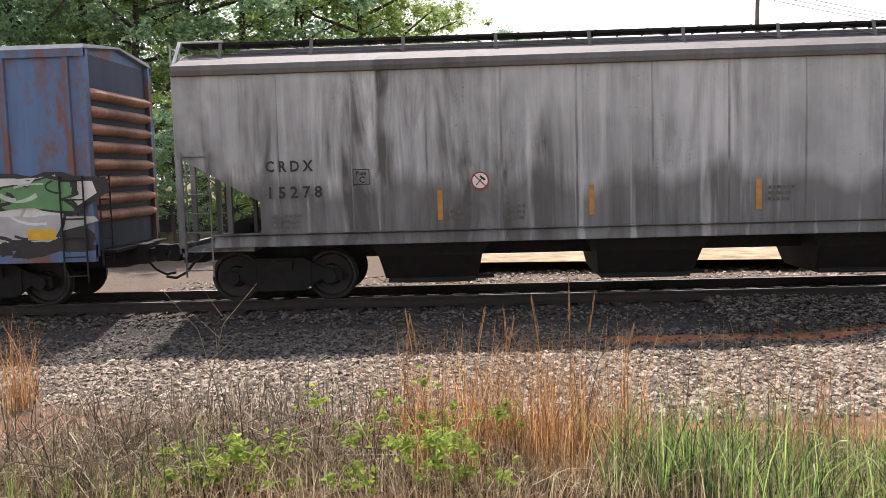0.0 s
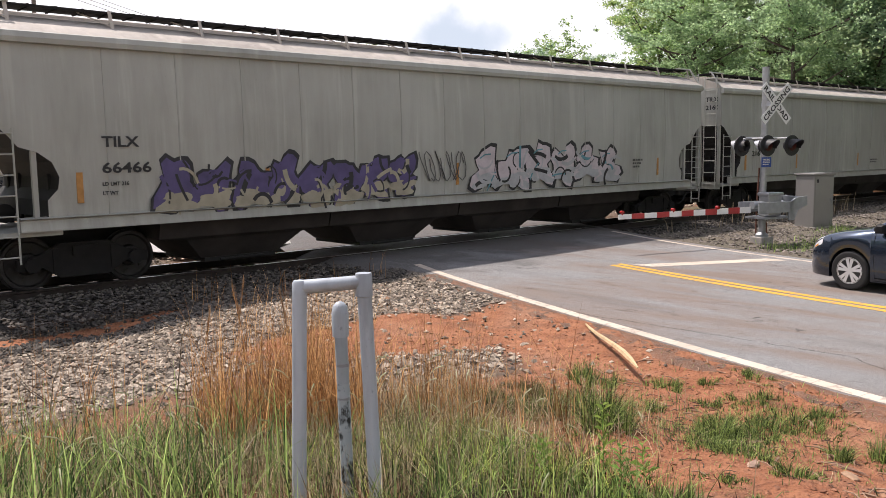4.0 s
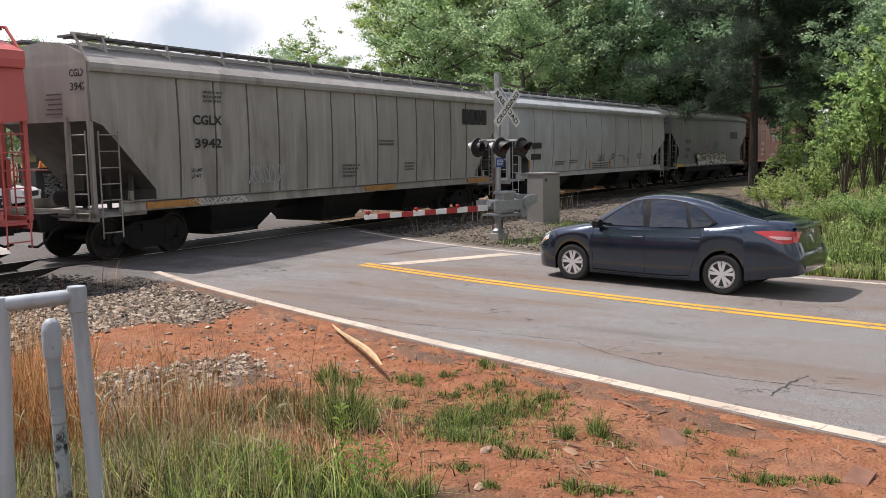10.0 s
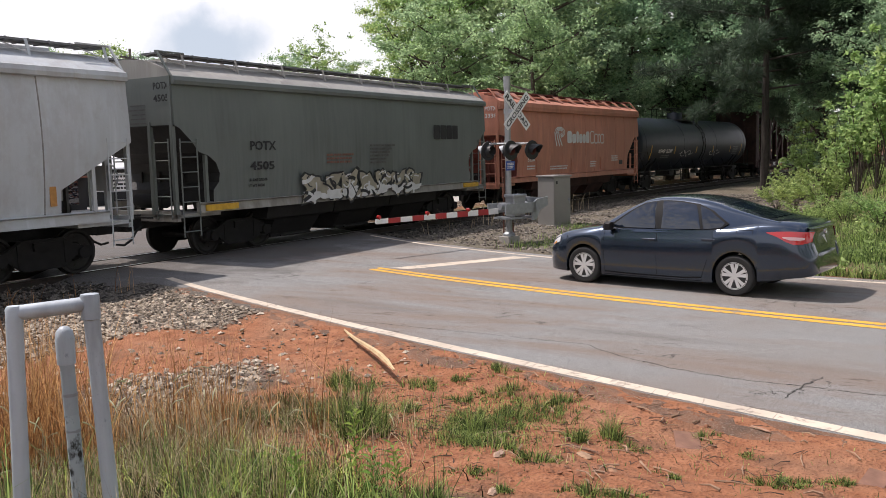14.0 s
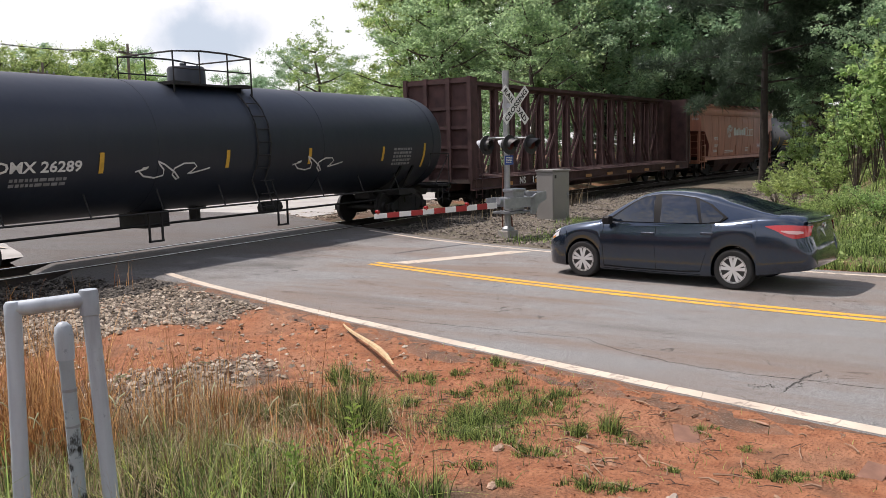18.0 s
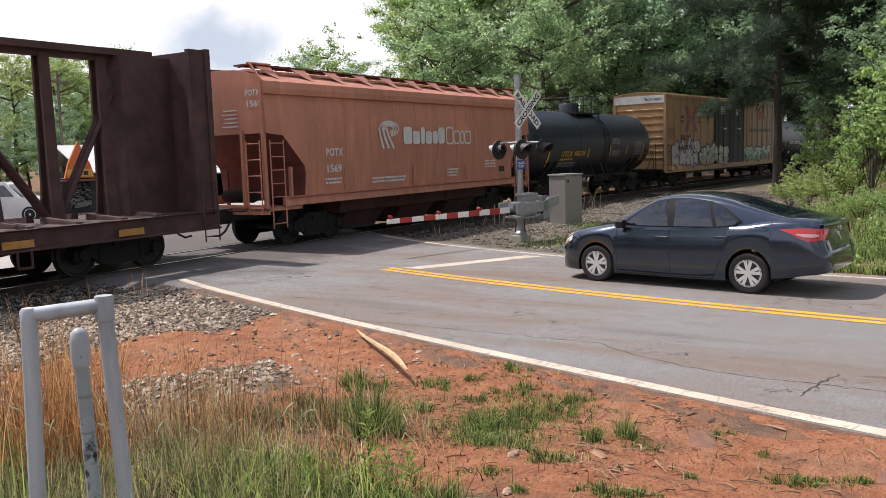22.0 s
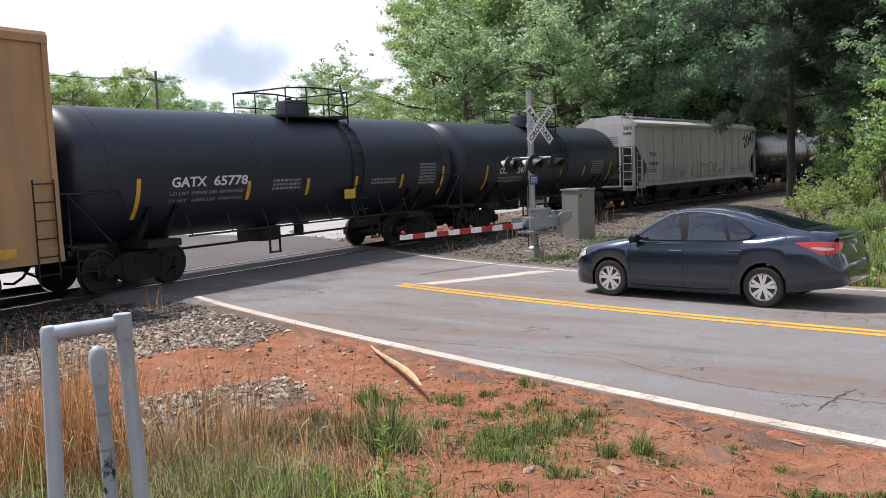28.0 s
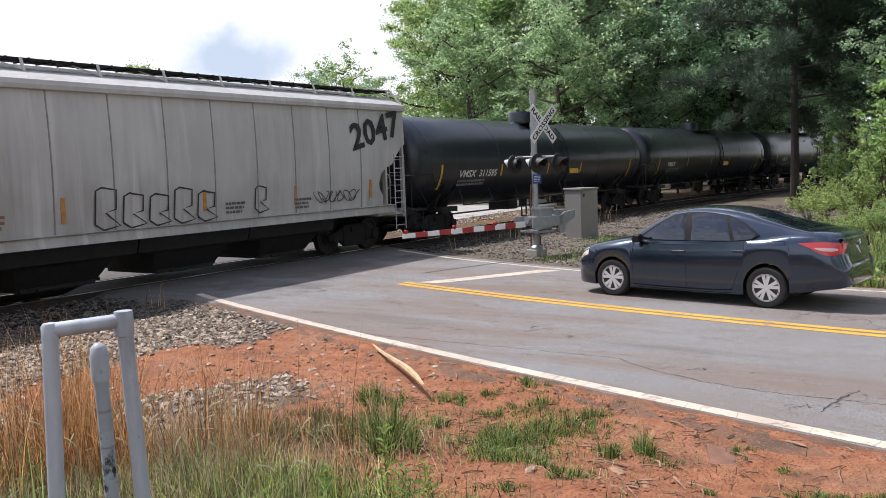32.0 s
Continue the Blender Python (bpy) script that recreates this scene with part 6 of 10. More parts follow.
for x in (1.2, 9.2, 15.4):
    s = Shape()
    s.box(x, x + 1.5, -1.652, -1.60, 1.10, 1.24)
    part("rust_patch", s, M["stripe_o"], car, "rust-orange sill patch", smooth=0)

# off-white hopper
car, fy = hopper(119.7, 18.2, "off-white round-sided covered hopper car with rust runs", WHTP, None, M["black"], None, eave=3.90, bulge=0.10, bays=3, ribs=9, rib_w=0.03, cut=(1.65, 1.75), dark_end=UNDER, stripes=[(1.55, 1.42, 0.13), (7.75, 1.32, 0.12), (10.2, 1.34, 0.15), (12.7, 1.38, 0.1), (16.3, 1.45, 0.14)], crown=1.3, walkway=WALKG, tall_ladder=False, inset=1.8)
for z in (2.28, 1.82):
    s = Shape()
    s.box(1.75, 2.6, fy(z + 0.1) - 0.008, fy(z + 0.1) + 0.02, z, z + 0.24)
    part("painted_out_mark", s, M["ink"], car, "marks painted out in black", smooth=0)
s = Shape()
s.ribbon([(8.63, 1.67), (9.54, 1.67), (9.54, 1.93), (8.63, 1.93), (8.63, 1.66)], 0.025, fy(1.8) - 0.008)
part("stencil_frame", s, M["ink"], car, smooth=0)
stencils(car, fy, [(8.75, 9.42, 1.86, 2), (8.0, 10.2, 1.56, 3), (4.0, 5.0, 1.72, 2), (13.9, 14.6, 1.95, 3), (5.5, 6.4, 1.75, 2), (11.3, 11.9, 1.9, 1)], M["ink"], 120)
scrawl(car, 10.3, 10.7, 1.7, 2.0, fy(1.8) - 0.008, M["ink"], 1, 3, 0.04)
scrawl(car, 12.0, 12.3, 1.55, 1.8, fy(1.7) - 0.008, M["ink"], 1, 9, 0.03)

# olive hopper
car, fy = hopper(139.1, 14.3, "dark olive-grey covered hopper car with white graffiti", OLIVE, GATG, M["black"], GATG, eave=3.92, bulge=0.05, bays=3, ribs=0, cut=(1.6, 1.6), dark_end=M["black"], deep=True, cutaway=ARCH, end_marks=("POTX ", "4505"), crown=1.3, walkway=WALKG, tall_ladder=False)
lettering("POTX", 0.22, 2.27, 2.48, fy(2.5) - 0.006, M["ink"], car, width=0.92)
lettering("4505", 0.2, 2.27, 2.0, fy(2.1) - 0.006, M["ink"], car, width=0.86)
lettering("LD LMT 202500", 0.07, 2.2, 1.72, fy(1.8) - 0.006, M["ink"], car)
lettering("LT WT 60500", 0.07, 2.2, 1.58, fy(1.6) - 0.006, M["ink"], car)
block_word(car, 10.75, 2.76, 0.46, (0.85, 0.8, 0.75, 0.8), fy(3.0) - 0.006, M["ink"], 0.06, soft=0.08)
spray(car, 4.1, 9.7, 0.98, 1.95, -1.66, [M["ink"], CREAM, W_SPRAY, W_SPRAY], 7, 44, 0.2, 0.24)
stencils(car, fy, [(7.2, 8.5, 2.6, 6)], M["ink"], 140)
stencils(car, fy, [(5.2, 6.4, 2.35, 3)], REDMRK, 150)
for x in (0.75, 12.6):
    s = Shape()
    s.box(x, x + 1.0, -1.652, -1.60, 1.10, 1.24)
    part("rust_patch", s, M["stripe"], car, "yellow sill patch", smooth=0)

company_hopper(154.6, 14.5, ORNG, "3338", False, "faded orange covered hopper car with white company lettering")

# long black tank car
car, write, small, mark = tank(169.5, 18.9, "satin black tank car with yellow reflector stripes and white tags", TANK, 1.52, 2.5, 0.47, [(1.66, 1.7, 0.75), (5.1, 1.95, 0.42), (8.6, 1.95, 0.42), (11.6, 1.95, 0.42), (15.0, 1.95, 0.42), (17.3, 1.7, 0.75)])
write("ADMX 26289", 0.22, 2.66, 2.02, M["white"], 2.05)
small(3.2, 4.4, 1.85, 2, 0.06, DIMW, 4)
for a in (6.0, 11.0):
    mark([(a + 1.9 * k / 24 + 0.22 * math.sin(k * 1.1), 1.95 + 0.24 * math.sin(k * 0.8) * (1 - abs(k - 12) / 16)) for k in range(25)], 0.035, W_SPRAY)
small(15.6, 16.6, 2.25, 5, 0.07, DIMW, 6)

centre_beam_car(190.2, 24.8, "rusty brown empty centre-beam flat car with bulkheads")
company_hopper(216.6, 14.4, ORNG, "1569", False, "faded orange covered hopper car with white company lettering")

# short tank cars
car, write, small, mark = tank(231.3, 13.6, "satin black tank car with yellow reporting marks", TANK, 1.48, 2.5, 0.49, [(1.75, 1.6, 0.85), (5.6, 1.9, 0.42), (8.0, 1.95, 0.4), (10.0, 1.95, 0.4), (12.2, 1.6, 0.85)])
write("UTLX", 0.24, 2.95, 1.98, M["stripe"], 1.05)
write("602128", 0.22, 4.2, 2.0, M["stripe"], 1.1)
small(2.95, 4.2, 1.82, 1, 0.08, M["stripe"], 1)
small(2.9, 4.6, 1.66, 2, 0.07, DIMW, 2)
small(8.3, 9.1, 2.66, 3, 0.06, DIMW, 3)
small(8.3, 9.2, 2.1, 3, 0.06, DIMW, 5)
small(11.1, 12.1, 2.5, 7, 0.06, DIMW, 7)

# ochre box car
posts = [1.25, 2.2, 3.1, 4.1, 5.2, 6.3, 13.6, 14.7, 15.8, 16.9, 18.0, 19.2]
bx = box_car(246.65, 20.55, "ochre yellow high box car with black plug doors and graffiti", TANP, TANP, 5.16, posts, 0.92, 8, roof=TANP)
for k, x in enumerate((7.45, 10.15)):
    s = Shape()
    s.box(x, x + 2.66, -1.60, -1.50, 1.12, 4.92)
    s.box(x + 0.04, x + 2.62, -1.615, -1.60, 2.9, 2.98)
    d = part("plug_door", s, M["ink"], bx, "black plug door", smooth=0)
    for q in (0.35, 1.3, 2.3):
        s = Shape()
        s.tube([(x + q, -1.64, 1.2), (x + q, -1.64, 4.85)], 0.022, 5)
        part("locking_bar", s, M["ink"], d)
    s = Shape()
    s.lathe([(-1.68, 0.14), (-1.66, 0.16), (-1.64, 0.14)], 16, "y", (x + 1.3 + 0.3 * k, 0, 2.7))
    part("door_wheel", s, M["ink"], d)
    bars(x + 0.8, x + 1.7, 4.6, 4, 0.08, 0.05, -1.62, M["white"], bx, 200 + k)
    bars(x + 1.2, x + 1.9, 3.3, 1, 0.09, 0.05, -1.62, M["white"], bx, 210 + k)
s = Shape()
s.box(-0.02, 0.08, -1.44, 1.44, 4.62, 5.04)
part("end_panel", s, W_SPRAY, bx, "white painted upper end panel", smooth=0)
lettering("TBOX 668011", 0.14, 0, 0, 0, M["ink"], bx, at=pose(-0.024, -0.25, 4.76, 90, 0, -90) , width=1.1)
lettering("next", 0.2, 2.02, 3.82, -1.553, M["ink"], bx, width=0.55)
lettering("load", 0.2, 2.05, 3.56, -1.553, M["ink"], bx, width=0.5)
lettering("any", 0.2, 4.68, 3.82, -1.553, M["ink"], bx, width=0.42)
lettering("road", 0.2, 4.66, 3.56, -1.553, M["ink"], bx, width=0.5)
lettering("TBOX", 0.26, 2.0, 2.60, -1.553, M["ink"], bx, width=1.45)
lettering("668011", 0.26, 1.5, 2.06, -1.60, M["ink"], bx, width=2.5)
RED_M = plain("red_mark_paint", (0.42, 0.05, 0.04), 0.5, 0, 0.15, 5)
BLU_M = plain("blue_mark_paint", (0.03, 0.07, 0.28), 0.5, 0, 0.15, 5)
for sd_ in (-1, 1):
    s = Shape()
    s.ribbon([(3.62 + sd_ * 0.62, 4.50), (3.62 + sd_ * 0.13, 3.78), (3.62 + sd_ * 0.62, 3.06)], 0.22, -1.556)
    part("company_mark", s, RED_M, bx, "red chevron of a crossed company mark", smooth=0)
    s = Shape()
    s.ribbon([(3.62 + sd_ * 0.86, 4.50), (3.62 + sd_ * 0.37, 3.78), (3.62 + sd_ * 0.86, 3.06)], 0.13, -1.557)
    part("company_mark", s, BLU_M, bx, "blue chevron of a crossed company mark", smooth=0)
block_word(bx, 16.0, 3.9, 0.55, (0.7, 0.7, 0.8), -1.556, RED_M, 0.1)
lettering("RAILCAR POOLING EXPERTS", 0.2, 14.0, 3.08, -1.553, M["ink"], bx, width=4.6)
for x in (5.45, 16.9):
    s = Shape()
    s.box(x, x + 0.72, -1.60, -1.55, 4.12, 4.62)
    part("tack_board", s, TANP, bx, "ochre tack board hung under the eave", smooth=0)
spray(bx, 0.75, 4.9, 0.92, 2.85, -1.57, [PURPLE, SILVS, LILAC, W_SPRAY], 4, 51, 0.0, 0.2)
spray(bx, 4.8, 9.6, 0.95, 2.5, -1.625, [M["ink"], MINT, CREAM, W_SPRAY], 5, 55, 0.1, 0.2)
spray(bx, 12.9, 18.6, 0.98, 2.3, -1.57, [M["ink"], MINT, GREENS, W_SPRAY], 6, 58, 0.1, 0.2)
scrawl(bx, 0.2, 1.2, 2.7, 3.3, -1.57, M["ink"], 4, 61, 0.03, True)
for x in (0.4, 1.5, 19.0):
    s = Shape()
    s.box(x, x + 0.6, -1.585, -1.56, 1.0, 1.18)
    part("reflector_stripe", s, M["stripe"], bx, "yellow reflector stripe", smooth=0)

car, write, small, mark = tank(267.4, 14.3, "satin black tank car with white marks and yellow stripes", TANK, 1.48, 2.46, 0.56, [(1.6, 1.5, 0.85), (4.75, 1.75, 0.45), (6.85, 1.78, 0.42), (8.85, 1.8, 0.4), (11.05, 1.8, 0.4), (13.3, 1.5, 0.9)])
write("GATX", 0.22, 2.49, 2.14, M["white"], 0.98)
write("65778", 0.22, 3.68, 2.14, M["white"], 1.05)
write("LD LMT 198200 LBS  89900 KGS", 0.075, 2.47, 1.96, DIMW, 2.15)
write("LT WT   64800 LBS  29400 KGS", 0.075, 2.47, 1.80, DIMW, 2.15)
small(5.6, 6.6, 2.15, 3, 0.06, DIMW, 13)
small(9.6, 10.8, 2.05, 2, 0.06, DIMW, 14)
small(12.0, 12.9, 2.45, 7, 0.06, DIMW, 15)
s = Shape()
s.box(8.3, 8.75, -1.50, -1.47, 1.6, 1.85)
part("warning_board", s, M["stripe"], car, "yellow warning board", smooth=0)

car, write, small, mark = tank(281.9, 13.9, "dull black tank car with white reporting marks", TANK, 1.48, 2.46, 0.5, [(1.7, 1.5, 0.85), (4.9, 1.8, 0.42), (7.6, 1.8, 0.4), (9.8, 1.8, 0.4), (12.6, 1.5, 0.85)])
write("CCLX", 0.22, 2.6, 2.05, M["white"], 0.9)
write("1247", 0.22, 3.75, 2.05, M["white"], 0.72)
small(2.6, 4.4, 1.86, 2, 0.07, DIMW, 21)
small(10.6, 11.8, 2.35, 6, 0.06, DIMW, 22)

# pale hopper with tags
car, fy = hopper(297.4, 18.7, "pale grey covered hopper car with line-drawn graffiti", CREAMC, None, M["black"], None, eave=3.98, bulge=0.06, bays=4, deep=True, ribs=12, rib_w=0.035, cut=(1.75, 1.9), dark_end=UNDER, cutaway=ARCH, end_marks=("TILX", "540949"), stripes=[(1.35, 1.5, 0.11), (7.5, 1.5, 0.1), (10.95, 1.52, 0.1), (13.9, 1.5, 0.1), (16.95, 1.55, 0.12)], inset=1.85)
lettering("TILX", 0.19, 1.58, 2.54, fy(2.6) - 0.006, M["ink"], car, width=0.8)
lettering("540949", 0.18, 1.54, 2.07, fy(2.1) - 0.006, M["ink"], car, width=1.15)
stencils(car, fy, [(1.5, 2.4, 1.9, 2), (13.9, 14.5, 1.66, 3), (11.6, 12.2, 1.68, 3)], M["ink"], 170)
stencils(car, fy, [(5.6, 6.4, 1.72, 3)], REDMRK, 175)
scrawl(car, 3.4, 5.8, 1.35, 1.95, fy(1.6) - 0.008, TEAL, 6, 66, 0.035)
scrawl(car, 8.2, 11.4, 1.32, 2.1, fy(1.7) - 0.008, M["ink"], 5, 67, 0.04, True)
scrawl(car, 12.5, 13.0, 1.4, 2.1, fy(1.7) - 0.008, M["ink"], 1, 68, 0.04, True)
scrawl(car, 14.7, 16.4, 1.5, 1.8, fy(1.7) - 0.008, M["ink"], 5, 69, 0.025)
lettering("2047", 0.72, 0, 0, 0, M["ink"], car, at=pose(16.25, fy(3.2) - 0.008, 2.86, 90, -12, 0), width=2.3)

for u, w, txt in ((316.6, 19.2, "311595"), (336.2, 19.3, None), (356.0, 19.0, None)):
    car, write, small, mark = tank(u, w, "glossy black long tank car with white marks", TANKN, 1.53, 2.5, 0.5, [(1.6, 1.6, 0.8), (5.4, 1.95, 0.42), (9.0, 1.95, 0.4), (12.0, 1.95, 0.4), (17.4, 1.6, 0.8)], cage=False, seams=5)
    write("VMSX", 0.24, 2.7, 1.97, M["white"], 1.05)
    if txt:
        write(txt, 0.24, 3.95, 1.97, M["white"], 1.15)
    small(2.7, 4.4, 1.80, 2, 0.07, DIMW, 31)
    s = Shape()
    s.box(10.9, 11.7, -1.545, -1.52, 1.9, 2.1)
    part("warning_board", s, M["stripe"], car, "yellow warning board", smooth=0)
hopper(376.0, 17.0, "rusty brown covered hopper car", M["rust"], None, M["black"], None, bays=3, ribs=10)


def motions():
    ts = [k * 0.5 for k in range(65)]
    for ob, u, ln in TRAIN:
        keys = []
        for t in ts:
            x, q = u - travel(t) + ln / 2, ln / 2 - 2
            a, b = track_y(x - q), track_y(x + q)
            keys.append((t, pose(x, (a + b) / 2, 0, 0, 0, math.degrees(math.atan2(b - a, 2 * q))) @ pose(-ln / 2, 0, 0)))
        walk(ob, keys)
    for ob, x, n in WHEELSETS:
        u = TRAIN[n][1] + x
        # the wheels turn while they pass through the view
        seen = [q / 15 for q in range(1, 480) if -14 < u - travel(q / 15) < 42]
        keys, turn, last = [], 0.0, None
        for t in [0.0] + seen + [32.0]:
            if last is not None and t - last < 0.1:
                turn -= (travel(t) - travel(last)) / R_WHEEL
            last = t
            keys.append((t, pose(x, 0, R_WHEEL, 0, math.degrees(turn), 0)))
        walk(ob, keys)


# ---- level crossing equipment ----
def turned(x, y, heading, z=0.0):
    """A pose at a place, its own -y facing the heading in degrees from +x."""
    return pose(x, y, z, 0, 0, heading + 90)


ALU = plain("dull_aluminium", (0.36, 0.365, 0.37), 0.45, 0.6, 0.12, 7)
LAMPB = plain("matt_black_paint", (0.02, 0.02, 0.021), 0.6, 0, 0.3, 6)
SIGNW = plain("white_sign_sheet", (0.74, 0.74, 0.72), 0.45, 0, 0.06, 4)
REDL = gloss("dark_red_lens", (0.05, 0.005, 0.005), 0.35, 0.3)
REDB = gloss("bright_red_lens", (0.30, 0.015, 0.015), 0.25)
CABM = plain("grey_cabinet_paint", (0.26, 0.25, 0.235), 0.5, 0.2, 0.06, 1.5)
CONC = plain("weathered_concrete", (0.33, 0.31, 0.28), 0.9, 0, 0.2, 4)
BLUESIGN = plain("blue_sign_sheet", (0.025, 0.08, 0.32), 0.4, 0, 0.08, 5)

FACE = -107.0  # the signal faces the traffic that comes up the road
sig = thing("crossing_signal", "aluminium crossing signal post with crossbuck, dark lamps and lowered gate arm", "railway signal", "", turned(20.13, 10.21, FACE, -0.12))
s = Shape()
s.lathe([(0.18, 0.082), (4.34, 0.078), (4.36, 0.03)], 16, "z")
s.lathe([(4.05, 0.09), (4.36, 0.09)], 16, "z")
part("pole", s, ALU, sig)
s = Shape()
s.box(-0.20, 0.20, -0.20, 0.20, -0.25, 0.18)
part("foundation", s, CONC, sig, "concrete foundation block", bevel=0.02, smooth=0)
s = Shape()
s.lathe([(0.18, 0.16), (0.24, 0.16), (0.30, 0.09), (0.75, 0.085)], 14, "z")
part("base_casting", s, M["galv"], sig)
for ang, word in ((-45, "RAIL  ROAD"), (45, "CROS  SING")):
    c, q = math.cos(radians(ang)), math.sin(radians(ang))
    s = Shape()
    hw, hl = 0.115, 0.61
    y = -0.34 if ang < 0 else -0.35
    pts = [(a * c - b * q, a * q + b * c + 3.46) for a, b in ((-hl, -hw), (hl, -hw), (hl, hw), (-hl, hw))]
    s.prism(pts, y - 0.004, y)
    bl = part("crossbuck_blade", s, SIGNW, sig, "white crossbuck blade with black letters", smooth=0)
    lettering("RAILROAD" if ang < 0 else "CROSSING", 0.135, 0, 0, 0, M["ink"], bl, at=pose(0, y - 0.007, 3.46, 90, 0, 0) @ pose(0, 0, 0, 0, 0, ang) @ pose(0, -0.07, 0), width=1.10, align="CENTER")
s = Shape()
s.box(-0.05, 0.05, -0.33, 0.09, 3.40, 3.52)
part("crossbuck_clamp", s, M["galv"], sig, smooth=0)
s = Shape()
s.tube([(-0.62, 0.0, 2.62), (0.62, 0.0, 2.62)], 0.03, 8)
for x in (-0.42, 0.42):
    s.tube([(x, -0.40, 2.45), (x, -0.40, 2.62), (x, 0.26, 2.62), (x, 0.26, 2.45)], 0.022, 6)
s.lathe([(2.52, 0.10), (2.72, 0.10)], 12, "z")
part("lamp_arm", s, ALU, sig)


def lamp_head(x, y, d):
    s = Shape()
    s.lathe([(y + d * 0.02, 0.25), (y, 0.255), (y - d * 0.01, 0.25), (y - d * 0.01, 0.155)], 24, "y", (x, 0, 2.44))
    h = part("lamp_background", s, LAMPB, sig, "round black lamp background")
    s = Shape()
    s.lathe([(y + d * 0.03, 0.10), (y + d * 0.16, 0.13), (y + d * 0.02, 0.155), (y - d * 0.02, 0.155)], 16, "y", (x, 0, 2.44))
    part("lamp_housing", s, LAMPB, h)
    s = Shape()
    s.lathe([(y - d * 0.012, 0.15), (y - d * 0.03, 0.10), (y - d * 0.036, 0.01)], 20, "y", (x, 0, 2.44))
    part("lens", s, REDL, h, "unlit dark red lens")
    s = Shape()
    rows = []
    for k in range(13):
        a = radians(-20 + 220 * k / 12)
        rows.append([(x + 0.165 * math.cos(a), y - d * 0.01, 2.44 + 0.165 * math.sin(a)), (x + 0.155 * math.cos(a), y - d * (0.14 + 0.18 * max(0, math.sin(a))), 2.44 + 0.155 * math.sin(a) - 0.02), (x + 0.148 * math.cos(a), y - d * (0.14 + 0.18 * max(0, math.sin(a))), 2.44 + 0.148 * math.sin(a) - 0.02), (x + 0.158 * math.cos(a), y - d * 0.01, 2.44 + 0.158 * math.sin(a))])
    s.rings(rows)
    part("lamp_hood", s, LAMPB if d > 0 else M["galv"], h, "projecting lamp hood")


for x in (-0.40, 0.40):
    lamp_head(x, -0.50, 1)
    lamp_head(x, 0.34, -1)
s = Shape()
s.box(-0.16, 0.16, -0.085, -0.08, 1.92, 2.16)
b = part("notice_plate", s, BLUESIGN, sig, "blue notice plate", smooth=0)
bars(-0.12, 0.12, 2.12, 4, 0.022, 0.02, -0.088, M["white"], b, 3)
# gate machine
s = Shape()
s.box(-0.24, 0.20, -0.42, -0.10, 0.72, 1.28)
s.box(-0.28, 0.24, -0.45, -0.08, 1.22, 1.30)
part("gate_machine", s, ALU, sig, "grey gate machine housing", bevel=0.025, smooth=0)
s = Shape()
s.lathe([(-0.62, 0.09), (0.40, 0.09)], 12, "x", (0, -0.26, 1.0))
part("gate_shaft", s, M["galv"], sig)
s = Shape()
s.box(-0.45, 0.45, -0.50, 0.12, 0.66, 0.71)
part("machine_bracket", s, M["galv"], sig, smooth=0)
s = Shape()
s.prism([(0.25, 0.62), (0.42, 0.62), (0.55, 0.86), (0.85, 0.98), (0.85, 1.20), (0.45, 1.16), (0.25, 1.05)], -0.62, -0.58)
s.prism([(0.25, 0.62), (0.42, 0.62), (0.55, 0.86), (0.85, 0.98), (0.85, 1.20), (0.45, 1.16), (0.25, 1.05)], 0.02, 0.06)
s.box(0.70, 0.86, -0.60, 0.04, 1.02, 1.18)
part("counterweight", s, M["galv"], sig, "galvanised gate counterweight")
s = Shape()
for y in (-0.60, 0.04):
    s.box(-0.75, 0.4, y - 0.02, y + 0.02, 0.82, 1.08)
part("gate_fork", s, M["galv"], sig, smooth=0)
n_seg, length, x0 = 11, 3.95, -0.70
s = Shape()
s.rings([[(a, -0.302, 0.90 - g), (a, -0.278, 0.90 - g), (a, -0.278, 0.90 + g), (a, -0.302, 0.90 + g)] for a, g in ((x0, 0.074), (x0 - length, 0.054))])
arm = part("gate_arm", s, SIGNW, sig, "red and white striped gate arm, lowered", smooth=0)
for k in range(1, n_seg, 2):
    s = Shape()
    a, e = x0 - length * k / n_seg, x0 - length * (k + 1) / n_seg
    g0, g1 = 0.075 - 0.02 * k / n_seg, 0.075 - 0.02 * (k + 1) / n_seg
    s.rings([[(a, -0.305, 0.90 - g0), (a, -0.275, 0.90 - g0), (a, -0.275, 0.90 + g0), (a, -0.305, 0.90 + g0)], [(e, -0.305, 0.90 - g1), (e, -0.275, 0.90 - g1), (e, -0.275, 0.90 + g1), (e, -0.305, 0.90 + g1)]])
    part("red_stripe", s, M["red_paint"], arm, smooth=0)
for k, x in enumerate((-1.75, -3.1, -4.55)):
    s = Shape()
    s.lathe([(-0.335, 0.02), (-0.33, 0.04), (-0.25, 0.042), (-0.245, 0.02)], 12, "y", (x, 0, 1.0))
    s.box(x - 0.015, x + 0.015, -0.305, -0.275, 0.94, 0.98)
    part("gate_lamp", s, REDB, arm, "small round red gate lamp")
s = Shape()
s.tube([(-0.05, 0.09, 1.9), (-0.09, 0.1, 1.0), (-0.08, 0.12, 0.25)], 0.02, 6)
s.tube([(0.07, 0.08, 0.75), (0.16, 0.02, 0.5), (0.18, 0.0, 0.1)], 0.025, 6)
part("cable_conduit", s, M["rust"], sig, "rusty cable conduit")

